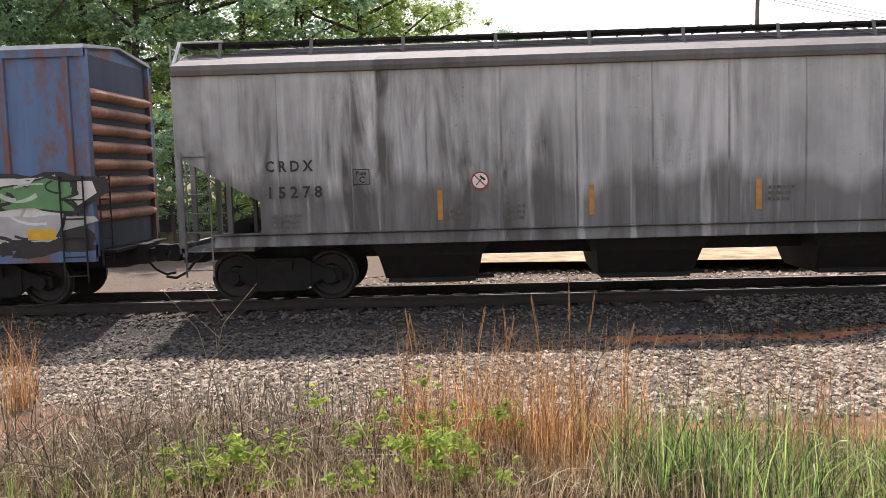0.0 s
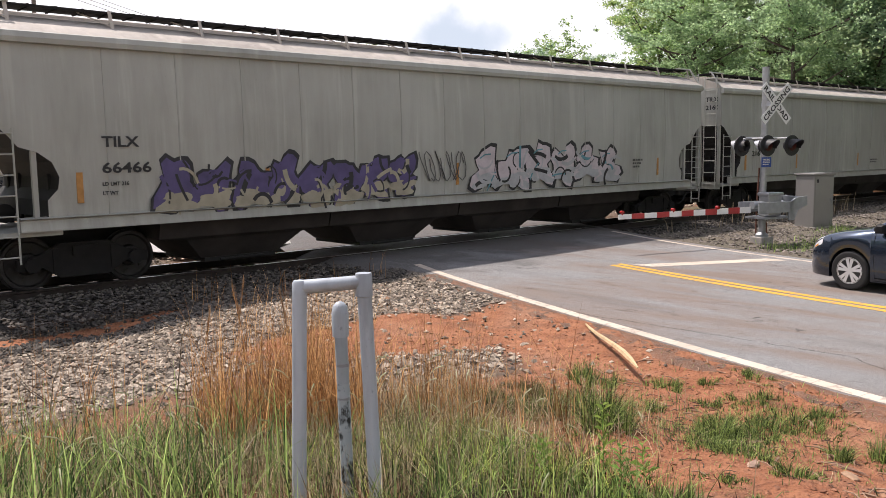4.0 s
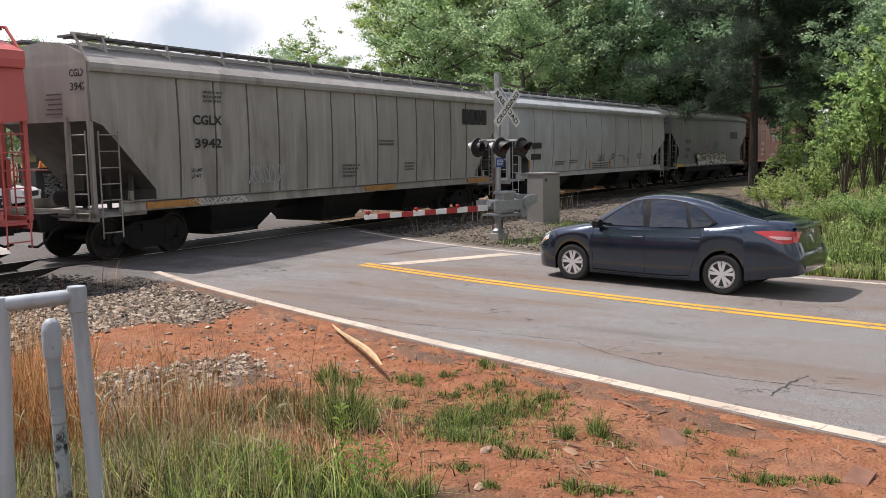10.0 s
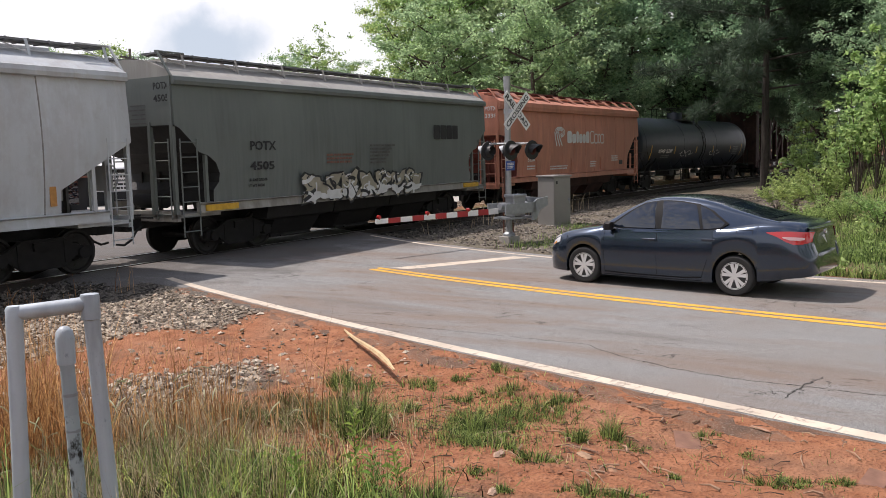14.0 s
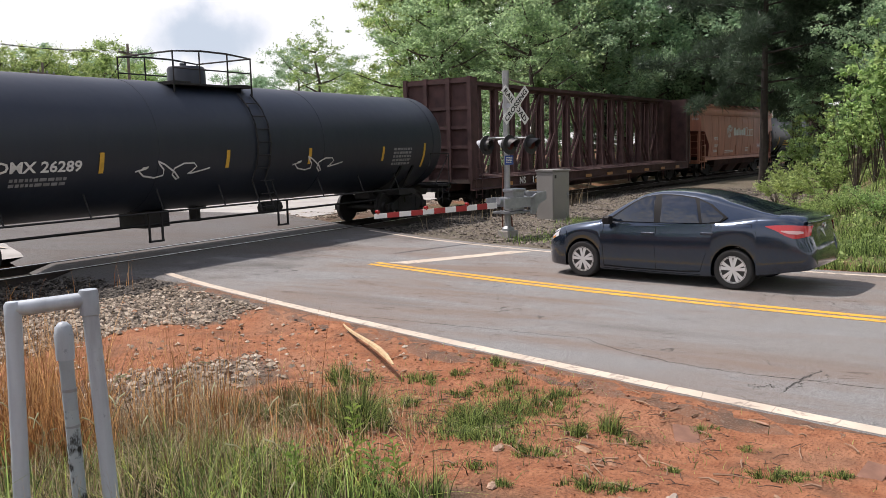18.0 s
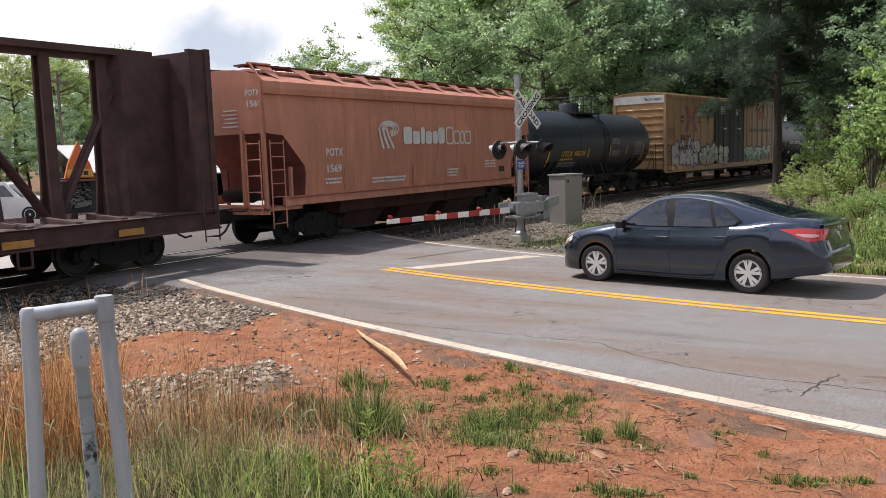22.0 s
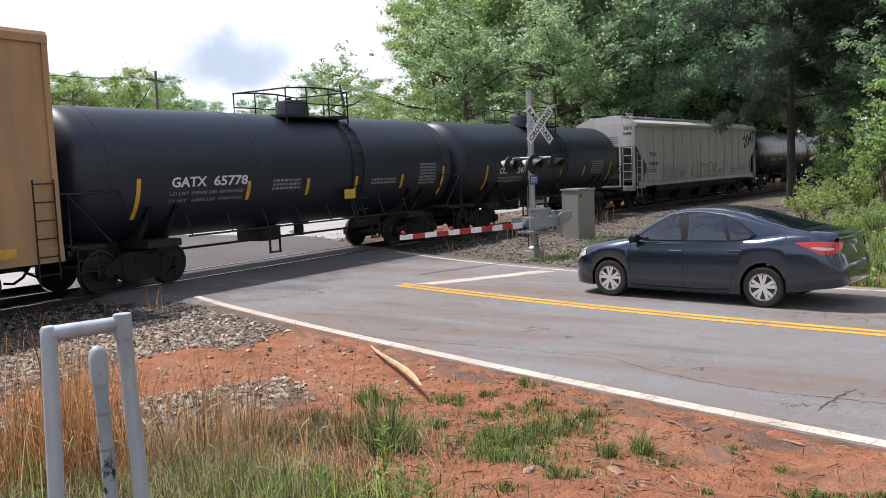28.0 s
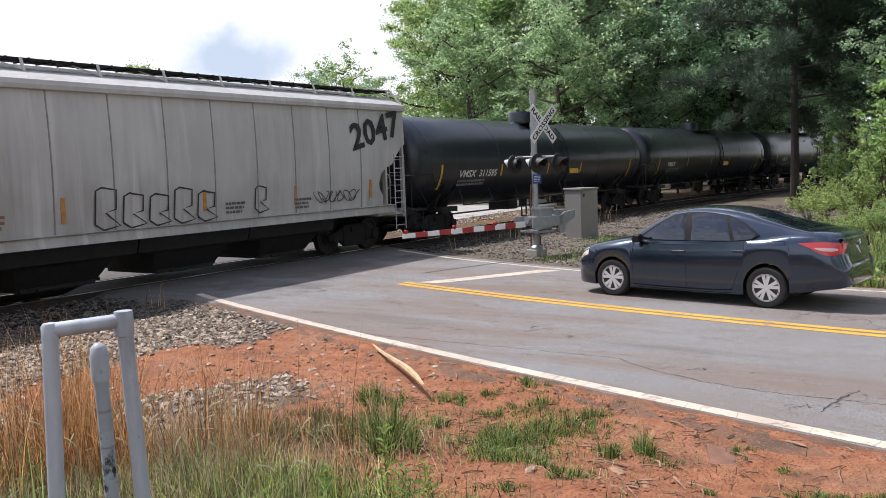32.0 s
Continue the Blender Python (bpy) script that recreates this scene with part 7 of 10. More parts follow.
cab = thing("signal_cabinet", "grey sheet-metal signal cabinet on a concrete footing", "cabinet", "", turned(25.55, 11.30, -107, -0.16) @ Matrix.Diagonal((0.82, 0.82, 1, 1)))
s = Shape()
s.box(-0.50, 0.50, -0.42, 0.42, 0.06, 1.60)
part("body", s, CABM, cab, bevel=0.015, smooth=0)
s = Shape()
s.box(-0.54, 0.54, -0.46, 0.46, 1.60, 1.66)
part("lid", s, CABM, cab, bevel=0.01, smooth=0)
s = Shape()
s.box(-0.46, 0.46, -0.44, -0.42, 0.12, 1.55)
d = part("door", s, CABM, cab, bevel=0.006, smooth=0)
s = Shape()
s.lathe([(-0.48, 0.035), (-0.44, 0.035)], 10, "y", (0.36, 0, 0.86))
s.box(0.34, 0.38, -0.485, -0.47, 0.74, 0.90)
part("handle", s, M["galv"], d)
s = Shape()
s.box(-0.56, 0.56, -0.48, 0.48, -0.15, 0.06)
part("footing", s, CONC, cab, smooth=0)
s = Shape()
s.box(-0.40, -0.30, -0.446, -0.441, 1.38, 1.48)
part("label_plate", s, M["ink"], cab, smooth=0)

# pipe guard and vent pipe in the grass
PIPE = painted("grey_painted_pipe", (0.45, 0.50, 0.55), (0.12, 0.13, 0.14), 0.6, 0.4, 0.5, 0.0, 0.12, 0.6)
VENTP = painted("flaking_grey_pipe_paint", (0.37, 0.42, 0.45), (0.06, 0.06, 0.055), 0.5, 0.3, 0.6, 0.0, 0.12, 0.4)
n = Nodes("peeled_grey_pipe_paint")
pf = n.noise(11, 8, (1, 1, 0.5), 0.75)
PEELED = n.done(n.mix(n.ramp(pf, 0.42, 0.50), (0.022, 0.024, 0.02), (0.36, 0.41, 0.43)), 0.75, 0, pf, 0.006, 0.3)
guard = thing("pipe_guard", "grey painted pipe guard rail set in the grass", "guard rail")
tl, tr = Vector((2.227, 3.627, 1.61)), Vector((2.493, 3.45, 1.625))
for top, foot in ((tl, (2.18, 3.65, 0.05)), (tr, (2.535, 3.42, 0.05))):
    s = Shape()
    s.tube([top, foot], 0.037, 14)
    part("post", s, PIPE, guard)
s = Shape()
s.tube([tl, tr], 0.035, 14)
part("top_rail", s, PIPE, guard)
for p, prof_ in ((tl, [(-0.035, 0.0375), (0.02, 0.0375), (0.034, 0.028), (0.038, 0.004)]), (tr, [(-0.075, 0.038), (-0.072, 0.044), (0.035, 0.044), (0.045, 0.040), (0.046, 0.004)])):
    s = Shape()
    s.lathe(prof_, 16, "z", p)
    part("elbow_fitting", s, PIPE, guard)
vent = thing("vent_pipe", "grey painted vent pipe with a domed cap and flaking paint", "pipe")
s = Shape()
s.tube([(2.478, 3.64, 1.39), (2.4832, 3.6375, 1.07)], 0.034, 14)
part("pipe", s, VENTP, vent)
s = Shape()
s.tube([(2.4832, 3.6375, 1.07), (2.50, 3.63, 0.05)], 0.0338, 14)
part("pipe_foot", s, PEELED, vent, "lower pipe with dark peeling paint")
s = Shape()
s.lathe([(-0.10, 0.043), (0.02, 0.045), (0.06, 0.038), (0.08, 0.020), (0.085, 0.002)], 14, "z", (2.478, 3.64, 1.42))
part("cap", s, PIPE, vent)
for k, z in enumerate((1.16, 0.98, 0.80)):
    s = Shape()
    s.lathe([(z, 0.035), (z + 0.008, 0.0365), (z + 0.016, 0.035)], 14, "z", (2.483 + 0.003 * k, 3.638, 0))
    part("clamp_band", s, M["galv"], vent)

STICKM = plain("fresh_split_wood", (0.52, 0.38, 0.21), 0.8, 0, 0.25, 12, 70, 0.004)
st = Shape()
a, b = Vector((7.05, 4.92, 0.07)), Vector((8.82, 6.92, -0.02))
d = (b - a).normalized()
sd = d.cross(Vector((0, 0, 1)))
rows = []
for k, (w, h) in enumerate(((0.012, 0.01), (0.03, 0.025), (0.034, 0.03), (0.028, 0.028), (0.024, 0.026), (0.021, 0.022), (0.018, 0.02), (0.007, 0.01))):
    p = a + (b - a) * (k / 7) + sd * 0.035 * math.sin(k * 0.8)
    rows.append([p - sd * w, p - sd * w * 0.6 + Vector((0, 0, h)), p + sd * w * 0.5 + Vector((0, 0, h * 1.2)), p + sd * w, p - Vector((0, 0, h * 0.6))])
st.rings(rows)
tagged(part("split_branch", st, STICKM, smooth=40), "pale split branch lying on red clay by the road", "branch")
for k, (x, y, w, l, rz, c) in enumerate(((5.35, 1.95, 0.05, 0.20, 30, (0.30, 0.16, 0.09)), (5.9, 2.4, 0.03, 0.35, 70, (0.20, 0.11, 0.07)), (4.96, 2.61, 0.06, 0.15, 10, (0.36, 0.24, 0.17)), (4.35, 3.7, 0.06, 0.16, 100, (0.16, 0.09, 0.06)), (5.62, 2.26, 0.09, 0.18, 40, (0.32, 0.20, 0.12)), (7.14, 1.33, 0.03, 0.22, 60, (0.34, 0.20, 0.13)), (4.55, 1.30, 0.05, 0.16, 0, (0.40, 0.32, 0.26)), (5.75, 3.1, 0.04, 0.30, 140, (0.22, 0.13, 0.09)), (4.1, 2.2, 0.05, 0.12, 20, (0.42, 0.28, 0.2)))):
    s = Shape()
    rj = random.Random(k)
    s.rings([[(l * (u - 0.5) + rj.uniform(-0.06, 0.06) * l, v * w * e * rj.uniform(0.75, 1.2), z * e * rj.uniform(0.8, 1.1)) for v, z in ((-0.55, 0), (0.5, 0), (0.45, 0.008), (0.1, 0.019), (-0.4, 0.012))] for u, e in ((0, 0.35), (0.15, 0.9), (0.4, 1.1), (0.6, 0.95), (0.85, 0.8), (1, 0.2))])
    ob = part("bark_piece", s, plain("bark_chip", c, 0.9, 0, 0.25, 15), smooth=0)
    ob.matrix_basis = pose(x, y, ground_z(x, y) + 0.005, 4, 3, rz)
    tagged(ob, "weathered piece of bark on bare clay", "wood scrap", "scraps on the clay")


# ---- cars ----
NAVY = gloss("dark_blue_metallic_paint", (0.026, 0.041, 0.067), 0.22, 0.5, 1.0, 0.7)
NAVY.node_tree.nodes["Principled BSDF"].inputs["Coat Roughness"].default_value = 0.10
n = Nodes("tinted_car_glass")
wave = n.noise(2.6, 2, (1, 1, 1.6))
GLASS = n.done(n.mix(n.ramp(n.noise(1.7, 2), 0.35, 0.65), (0.003, 0.005, 0.009), (0.007, 0.013, 0.024)), 0.02, 0, wave, 0.02, 1.0)
RUBBER = plain("tyre_rubber", (0.018, 0.018, 0.018), 0.85, 0, 0.2, 8)
SILVER = gloss("silver_wheel_paint", (0.66, 0.67, 0.68), 0.35, 0.5, 0.2, 0.35)
TRIM = plain("black_trim_plastic", (0.010, 0.010, 0.011), 0.6, 0, 0.2, 8, 60, 0.0005, 0.2)
TAIL = gloss("red_tail_lens", (0.45, 0.012, 0.016), 0.08, 0.5, 0.8)
CLEAR = gloss("clear_lens", (0.55, 0.56, 0.58), 0.08, 0.5, 0.8)
AMBER = gloss("amber_lens", (0.5, 0.2, 0.04), 0.1)
CHROME = gloss("chrome", (0.75, 0.76, 0.78), 0.12, 0.5, 0, 1.0)


def curve(points):
    """A smooth function through (x, value) pairs."""
    px_ = [p[0] for p in points]
    pv = [p[1] for p in points]

    def f(x):
        if x <= px_[0]:
            return pv[0]
        if x >= px_[-1]:
            return pv[-1]
        i = max(k for k in range(len(px_) - 1) if px_[k] <= x)
        h = px_[i + 1] - px_[i]
        m0 = (pv[i + 1] - pv[max(i - 1, 0)]) / (px_[i + 1] - px_[max(i - 1, 0)])
        m1 = (pv[min(i + 2, len(pv) - 1)] - pv[i]) / (px_[min(i + 2, len(pv) - 1)] - px_[i])
        u = (x - px_[i]) / h
        return pv[i] * (2 * u**3 - 3 * u**2 + 1) + h * m0 * (u**3 - 2 * u**2 + u) + pv[i + 1] * (-2 * u**3 + 3 * u**2) + h * m1 * (u**3 - u**2)

    return f


def wheel(parent, x, y, r, width, hub, spokes=10):
    """A tyre and a spoked wheel, its outer face away from the middle of the car."""
    d = 1 if y > 0 else -1
    s = Shape()
    s.lathe([(y - d * width * 0.5, r * 0.66), (y - d * width * 0.5, r * 0.93), (y - d * width * 0.38, r), (y + d * width * 0.38, r), (y + d * width * 0.5, r * 0.93), (y + d * width * 0.52, r * 0.80), (y + d * width * 0.46, r * 0.66)], 36, "y", (x, 0, r))
    ty = part("wheel", s, RUBBER, parent, "black tyre")
    s = Shape()
    s.lathe([(y + d * width * 0.30, 0.01), (y + d * width * 0.30, r * 0.66), (y + d * width * 0.46, r * 0.68), (y + d * width * 0.48, r * 0.64), (y + d * width * 0.36, r * 0.62)], 36, "y", (x, 0, r))
    part("rim", s, TRIM if spokes else hub, ty)
    s = Shape()
    yo = y + d * width * 0.47
    s.lathe([(yo - d * 0.02, r * 0.16), (yo, r * 0.15), (yo + d * 0.004, 0.01)], 16, "y", (x, 0, r))
    part("hub", s, hub, ty, "silver wheel hub")
    for k in range(spokes):
        a = math.tau * (k // 2) / (spokes / 2) + (0.22 if k % 2 else -0.22)
        c, q = math.cos(a), math.sin(a)
        w0, w1 = r * 0.055, r * 0.092
        pts = [(r * 0.1, -w0), (r * 0.1, w0), (r * 0.63, w1), (r * 0.63, -w1)]
        s = Shape()
        s.rings([[(x + u * q + v * c, yo - d * e, r + u * c - v * q) for u, v in pts] for e in (0.022, 0.0)])
        part("spoke", s, hub, ty)
    s = Shape()
    s.lathe([(yo - d * 0.02, r * 0.61), (yo, r * 0.605), (yo, r * 0.69), (yo - d * 0.03, r * 0.70)], 36, "y", (x, 0, r))
    part("hubcap", s, hub, ty, "silver ring of the wheel cover")


def sedan():
    car = thing("sedan_car", "dark blue four-door sedan waiting at the stop line", "car")
    top = curve([(-2.36, 0.955), (-2.34, 1.02), (-2.30, 1.06), (-2.22, 1.085), (-2.0, 1.105), (-1.7, 1.10), (-1.2, 1.05), (0.0, 1.0), (0.8, 1.0), (1.0, 1.0), (1.3, 0.965), (1.7, 0.90), (2.0, 0.82), (2.17, 0.73), (2.27, 0.62), (2.31, 0.52)])
    shoulder = curve([(-2.36, 0.88), (-2.25, 0.955), (-2.0, 1.01), (-1.2, 1.0), (0.0, 0.955), (1.0, 0.93), (1.6, 0.86), (2.0, 0.75), (2.2, 0.62), (2.31, 0.48)])
    half = curve([(-2.36, 0.50), (-2.355, 0.59), (-2.335, 0.68), (-2.30, 0.745), (-2.25, 0.79), (-2.18, 0.82), (-2.08, 0.845), (-1.9, 0.868), (-1.35, 0.883), (-0.5, 0.885), (0.6, 0.883), (1.35, 0.88), (1.8, 0.85), (2.05, 0.78), (2.2, 0.66), (2.31, 0.42)])
    low = curve([(-2.36, 0.42), (-2.32, 0.37), (-2.1, 0.33), (-1.8, 0.26), (-1.0, 0.175), (1.0, 0.165), (1.8, 0.18), (2.15, 0.19), (2.27, 0.22), (2.31, 0.30)])
    rw, zc, ra = 0.317, 0.317, 0.355

    def floor_z(x):
        z = low(x)
        for xw in (-1.35, 1.35):
            dx = abs(x - xw)
            if dx < ra:
                z = max(z, zc + math.sqrt(ra * ra - dx * dx))
        return z

    def section(x):
        w, zb, zs, zt = half(x), floor_z(x), shoulder(x), top(x)
        zs = max(zs, zb + 0.05)
        k = zs - zb
        return [(0, zb), (w * 0.80, zb), (w - 0.045, zb), (w - 0.02, zb + 0.02 * k + 0.005), (w - 0.004, zb + 0.26 * k), (w + 0.004, zb + 0.50 * k), (w + 0.002, zb + 0.68 * k), (w - 0.012, zb + 0.80 * k), (w - 0.022, zb + 0.84 * k), (w - 0.05, zs), (w - 0.12, zs + 0.55 * (zt - zs)), (w * 0.62, zs + 0.9 * (zt - zs)), (w * 0.3, zt), (0, zt + 0.004)]

    def on(x, q, off):
        """A point on the car's left flank: q runs from 0 at the bottom to 13 at the top middle."""
        sec = section(x)
        i = min(int(q), len(sec) - 2)
        u = q - i
        y, z = sec[i][0] + (sec[i + 1][0] - sec[i][0]) * u, sec[i][1] + (sec[i + 1][1] - sec[i][1]) * u
        nrm = Vector((sec[i + 1][1] - sec[i][1], -(sec[i + 1][0] - sec[i][0]))).normalized()
        return y + nrm.x * off, z + nrm.y * off

    xs_ = sorted(set([-2.36, -2.358, -2.355, -2.35, -2.343, -2.335, -2.325, -2.31, -2.295, -2.28, -2.24, -2.2] + [round(-2.15 + 0.1 * k, 3) for k in range(44)] + [xw + e * ra * math.cos(math.pi * k / 18) for xw in (-1.35, 1.35) for e in (-1, 1) for k in range(10)] + [xw + e * (ra + 0.004) for xw in (-1.35, 1.35) for e in (-1, 1)] + [2.2, 2.25, 2.28, 2.3, 2.31]))
    s = Shape()
    s.rings([[(x, -y, z) for y, z in reversed(section(x)[1:])] + [(x, y, z) for y, z in section(x)] for x in xs_])
    part("body", s, NAVY, car, smooth=50)
    # greenhouse
    roof = curve([(-1.95, 1.09), (-1.7, 1.15), (-1.45, 1.235), (-1.2, 1.315), (-0.95, 1.405), (-0.6, 1.465), (-0.2, 1.49), (0.1, 1.475), (0.3, 1.43), (0.5, 1.335), (0.75, 1.19), (0.95, 1.06), (1.08, 0.985)])

    def side_at(z):
        return 0.835 - (z - 0.95) * 0.46

    s, rows = Shape(), []
    for x in [-1.95, -1.85, -1.7, -1.55, -1.4, -1.2, -1.0, -0.8, -0.6, -0.4, -0.2, 0.0, 0.15, 0.3, 0.45, 0.6, 0.75, 0.9, 1.0, 1.08]:
        zr, zb = roof(x), shoulder(x) - 0.03
        zr = max(zr, zb + 0.02)
        zk = zb + (zr - zb) * 0.80
        taper = 1 - 0.10 * smooth(0.3, 1.08, x) - 0.07 * smooth(-0.9, -1.95, x)
        half_ = [(side_at(zb) * taper, zb), (side_at(zk) * taper, zk), (side_at(zk + (zr - zk) * 0.55) * taper - 0.02, zk + (zr - zk) * 0.62), (side_at(zr) * taper - 0.10, zr - (zr - zb) * 0.03), (side_at(zr) * 0.5, zr), (0, zr + 0.004)]
        rows.append([(x, -y, z) for y, z in half_] + [(x, y, z) for y, z in reversed(half_[:-1])])
    s.rings(rows)
    part("cabin_shell", s, NAVY, car, smooth=50)

    def pane(name, pts, d, mat=GLASS, lift=0.019):
        s, rows = Shape(), []
        lo, hi = min(p[0] for p in pts), max(p[0] for p in pts)
        for k in range(17):
            x = lo + (hi - lo) * (0.002 + 0.996 * k / 16)
            cut = []
            for (xa, za), (xb, zb) in zip(pts, pts[1:] + pts[:1]):
                if min(xa, xb) <= x <= max(xa, xb) and abs(xb - xa) > 1e-6:
                    cut.append(za + (zb - za) * (x - xa) / (xb - xa))
            z0, z1 = min(cut), max(cut)
            taper = 1 - 0.10 * smooth(0.3, 1.08, x) - 0.07 * smooth(-0.9, -1.95, x)
            rows.append([(x, d * (side_at(z) * taper + lift + 0.016 * math.sin(math.pi * min(1.0, max(0.0, (z - 0.98) / 0.44)))), z) for z in (z0 + (z1 - z0) * q / 8 for q in range(9))])
        s.rings(rows, closed=False)
        return part(name, s, mat, car, smooth=60)

    f_win = [(0.86, 0.985), (0.44, 1.265), (0.24, 1.37), (0.03, 1.41), (0.0, 0.985)]
    r_win = [(-0.07, 0.985), (-0.06, 1.413), (-0.35, 1.405), (-0.66, 1.365), (-0.78, 1.0)]
    q_win = [(-0.83, 1.0), (-0.72, 1.35), (-0.90, 1.285), (-1.17, 1.09), (-1.12, 1.03)]
    for d in (-1, 1):
        pane("window_frame", [(0.95, 0.965), (0.45, 1.288), (0.24, 1.393), (-0.05, 1.432), (-0.36, 1.424), (-0.69, 1.382), (-0.95, 1.285), (-1.23, 1.085), (-1.14, 1.0)], d, TRIM, 0.014)
        pane("side_window", f_win, d)
        pane("side_window", r_win, d)
        pane("quarter_window", q_win, d)
    for nm, xs2, w0, w1 in (("windscreen", [0.40, 0.5, 0.62, 0.75, 0.88, 0.98], 0.55, 0.70), ("rear_window", [-1.80, -1.7, -1.55, -1.4, -1.25, -1.08], 0.66, 0.54)):
        s, rows = Shape(), []
        for k, x in enumerate(xs2):
            w = w0 + (w1 - w0) * k / (len(xs2) - 1)
            z = roof(x) + 0.012
            rows.append([(x, -w, z - 0.035), (x, -w * 0.6, z - 0.004), (x, 0, z + 0.002), (x, w * 0.6, z - 0.004), (x, w, z - 0.035)])
        s.rings(rows, closed=False)
        part(nm, s, GLASS, car)

    def patch(name, mat, grid, off=0.006, parent=None, both=True):
        """A skin on the flank: rows of (x, q)."""
        for d in (1, -1) if both else (1,):
            s = Shape()
            s.rings([[(x, d * on(x, q, off)[0], on(x, q, off)[1]) for x, q in row] for row in grid], closed=False)
            ob = part(name, s, mat, parent or car)
        return ob

    # lamps
    def lamp_skin(name, mat, rows, off):
        """A lens on the rear corner: rows of (x, lower z, upper z)."""
        def at_height(x, z):
            sec = section(x)
            for i in range(3, len(sec) - 1):
                if sec[i][1] <= z <= sec[i + 1][1]:
                    u = (z - sec[i][1]) / max(1e-6, sec[i + 1][1] - sec[i][1])
                    return sec[i][0] + (sec[i + 1][0] - sec[i][0]) * u + off
            return sec[8][0] + off
        for d in (1, -1):
            s = Shape()
            s.rings([[(x - off, d * at_height(x, lo + (hi - lo) * u), lo + (hi - lo) * u) for u in (0, 0.25, 0.5, 0.75, 1)] for x, lo, hi in rows], closed=False)
            part(name, s, mat, car)

    lamp_skin("tail_lamp", TAIL, [(-1.81, 0.935, 0.945), (-1.95, 0.885, 0.955), (-2.08, 0.82, 0.96), (-2.17, 0.79, 0.96), (-2.25, 0.79, 0.955), (-2.30, 0.80, 0.95), (-2.335, 0.81, 0.945), (-2.352, 0.82, 0.94)], 0.012)
    lamp_skin("tail_lamp_clear", gloss("pink_white_lens", (0.52, 0.30, 0.30), 0.08, 0.5, 0.8), [(-2.02, 0.872, 0.885), (-2.12, 0.845, 0.885), (-2.22, 0.84, 0.882), (-2.29, 0.85, 0.875)], 0.017)
    patch("head_lamp", CLEAR, [[(1.88 + 0.36 * v, 8.0 + 1.5 * u - 0.6 * v * (1 - u)) for v in (0, 0.25, 0.5, 0.75, 1)] for u in (0, 0.5, 1)], 0.008)
    patch("marker_lamp", AMBER, [[(1.98 + 0.1 * v, 8.0 + 0.35 * u) for v in (0, 1)] for u in (0, 1)], 0.012)

    def seam(pts, w=0.007):
        for d in (1, -1):
            s = Shape()
            rows = []
            for i, (x, q) in enumerate(pts):
                a, b = pts[max(0, i - 1)], pts[min(len(pts) - 1, i + 1)]
                vert = abs(b[0] - a[0]) < 0.12 * abs(b[1] - a[1])
                e = [(x - w / 2, q), (x + w / 2, q)] if vert else [(x, q - 0.05), (x, q + 0.05)]
                rows.append([(u, d * on(u, v, 0.003)[0], on(u, v, 0.003)[1]) for u, v in e])
            s.rings(rows, closed=False)
            part("door_seam", s, TRIM, car, smooth=0)

    seam([(0.92, 3.2), (0.94, 5), (0.95, 7), (0.94, 8.9)])
    seam([(-0.05, 3.2), (-0.04, 5), (-0.04, 7), (-0.03, 9)])
    seam([(-0.82, 3.4), (-0.90, 4.6), (-1.02, 6.4), (-1.08, 8), (-1.12, 9)])
    seam([(0.92, 3.3), (0.5, 3.25), (0.0, 3.25), (-0.5, 3.25), (-0.82, 3.35)])
    seam([(-1.38, 7.15), (-1.38, 8.5)]), seam([(-1.63, 7.15), (-1.63, 8.5)]), seam([(-1.38, 8.5), (-1.5, 8.55), (-1.63, 8.5)]), seam([(-1.38, 7.15), (-1.5, 7.1), (-1.63, 7.15)])
    patch("sill_trim", TRIM, [[(x, q) for x in [0.95 - 0.195 * k for k in range(11)]] for q in (1.9, 3.05)], 0.004)
    for d in (1, -1):
        for x in (0.10, -0.93):
            s = Shape()
            y, z = on(x, 7.4, 0.0)
            s.rings([[(x - 0.11, d * (y - 0.005), z - 0.02), (x - 0.11, d * (y + 0.016), z - 0.012), (x - 0.11, d * (y + 0.018), z + 0.012), (x - 0.11, d * (y - 0.005), z + 0.02)], [(x, d * (y - 0.005), z - 0.022), (x, d * (y + 0.034), z - 0.014), (x, d * (y + 0.034), z + 0.014), (x, d * (y - 0.005), z + 0.022)], [(x + 0.11, d * (y - 0.005), z - 0.02), (x + 0.11, d * (y + 0.016), z - 0.012), (x + 0.11, d * (y + 0.018), z + 0.012), (x + 0.11, d * (y - 0.005), z + 0.02)]])
            part("door_handle", s, NAVY, car)
        s = Shape()
        s.rings([[(0.80 + a, d * (0.80 + b), 1.0 + c) for a, c in ((-0.05 * k, -0.055 * k), (0.07 * k, -0.06 * k), (0.09 * k, 0.0), (0.05 * k, 0.065 * k), (-0.05 * k, 0.06 * k))] for b, k in ((0.0, 0.5), (0.07, 0.7), (0.10, 1.15), (0.19, 1.1), (0.215, 0.7))])
        part("door_mirror", s, TRIM, car)
    # rear end
    s, rows = Shape(), []
    for k in range(25):
        y = -0.66 + 1.32 * k / 24
        e = (abs(y) / 0.66) ** 3
        bow = 0.05 * e
        rows.append([(-2.345 + bow, y, 0.70), (-2.362 + bow, y, 0.73), (-2.352 + bow, y, 0.80), (-2.360 + bow, y, 0.88), (-2.378 + bow, y, 0.955), (-2.392 + bow, y, 0.985), (-2.388 + bow, y, 1.0), (-2.35 + bow, y, 1.015)])
    s.rings(rows, closed=False)
    part("boot_lid", s, NAVY, car, smooth=50)
    s, rows = Shape(), []
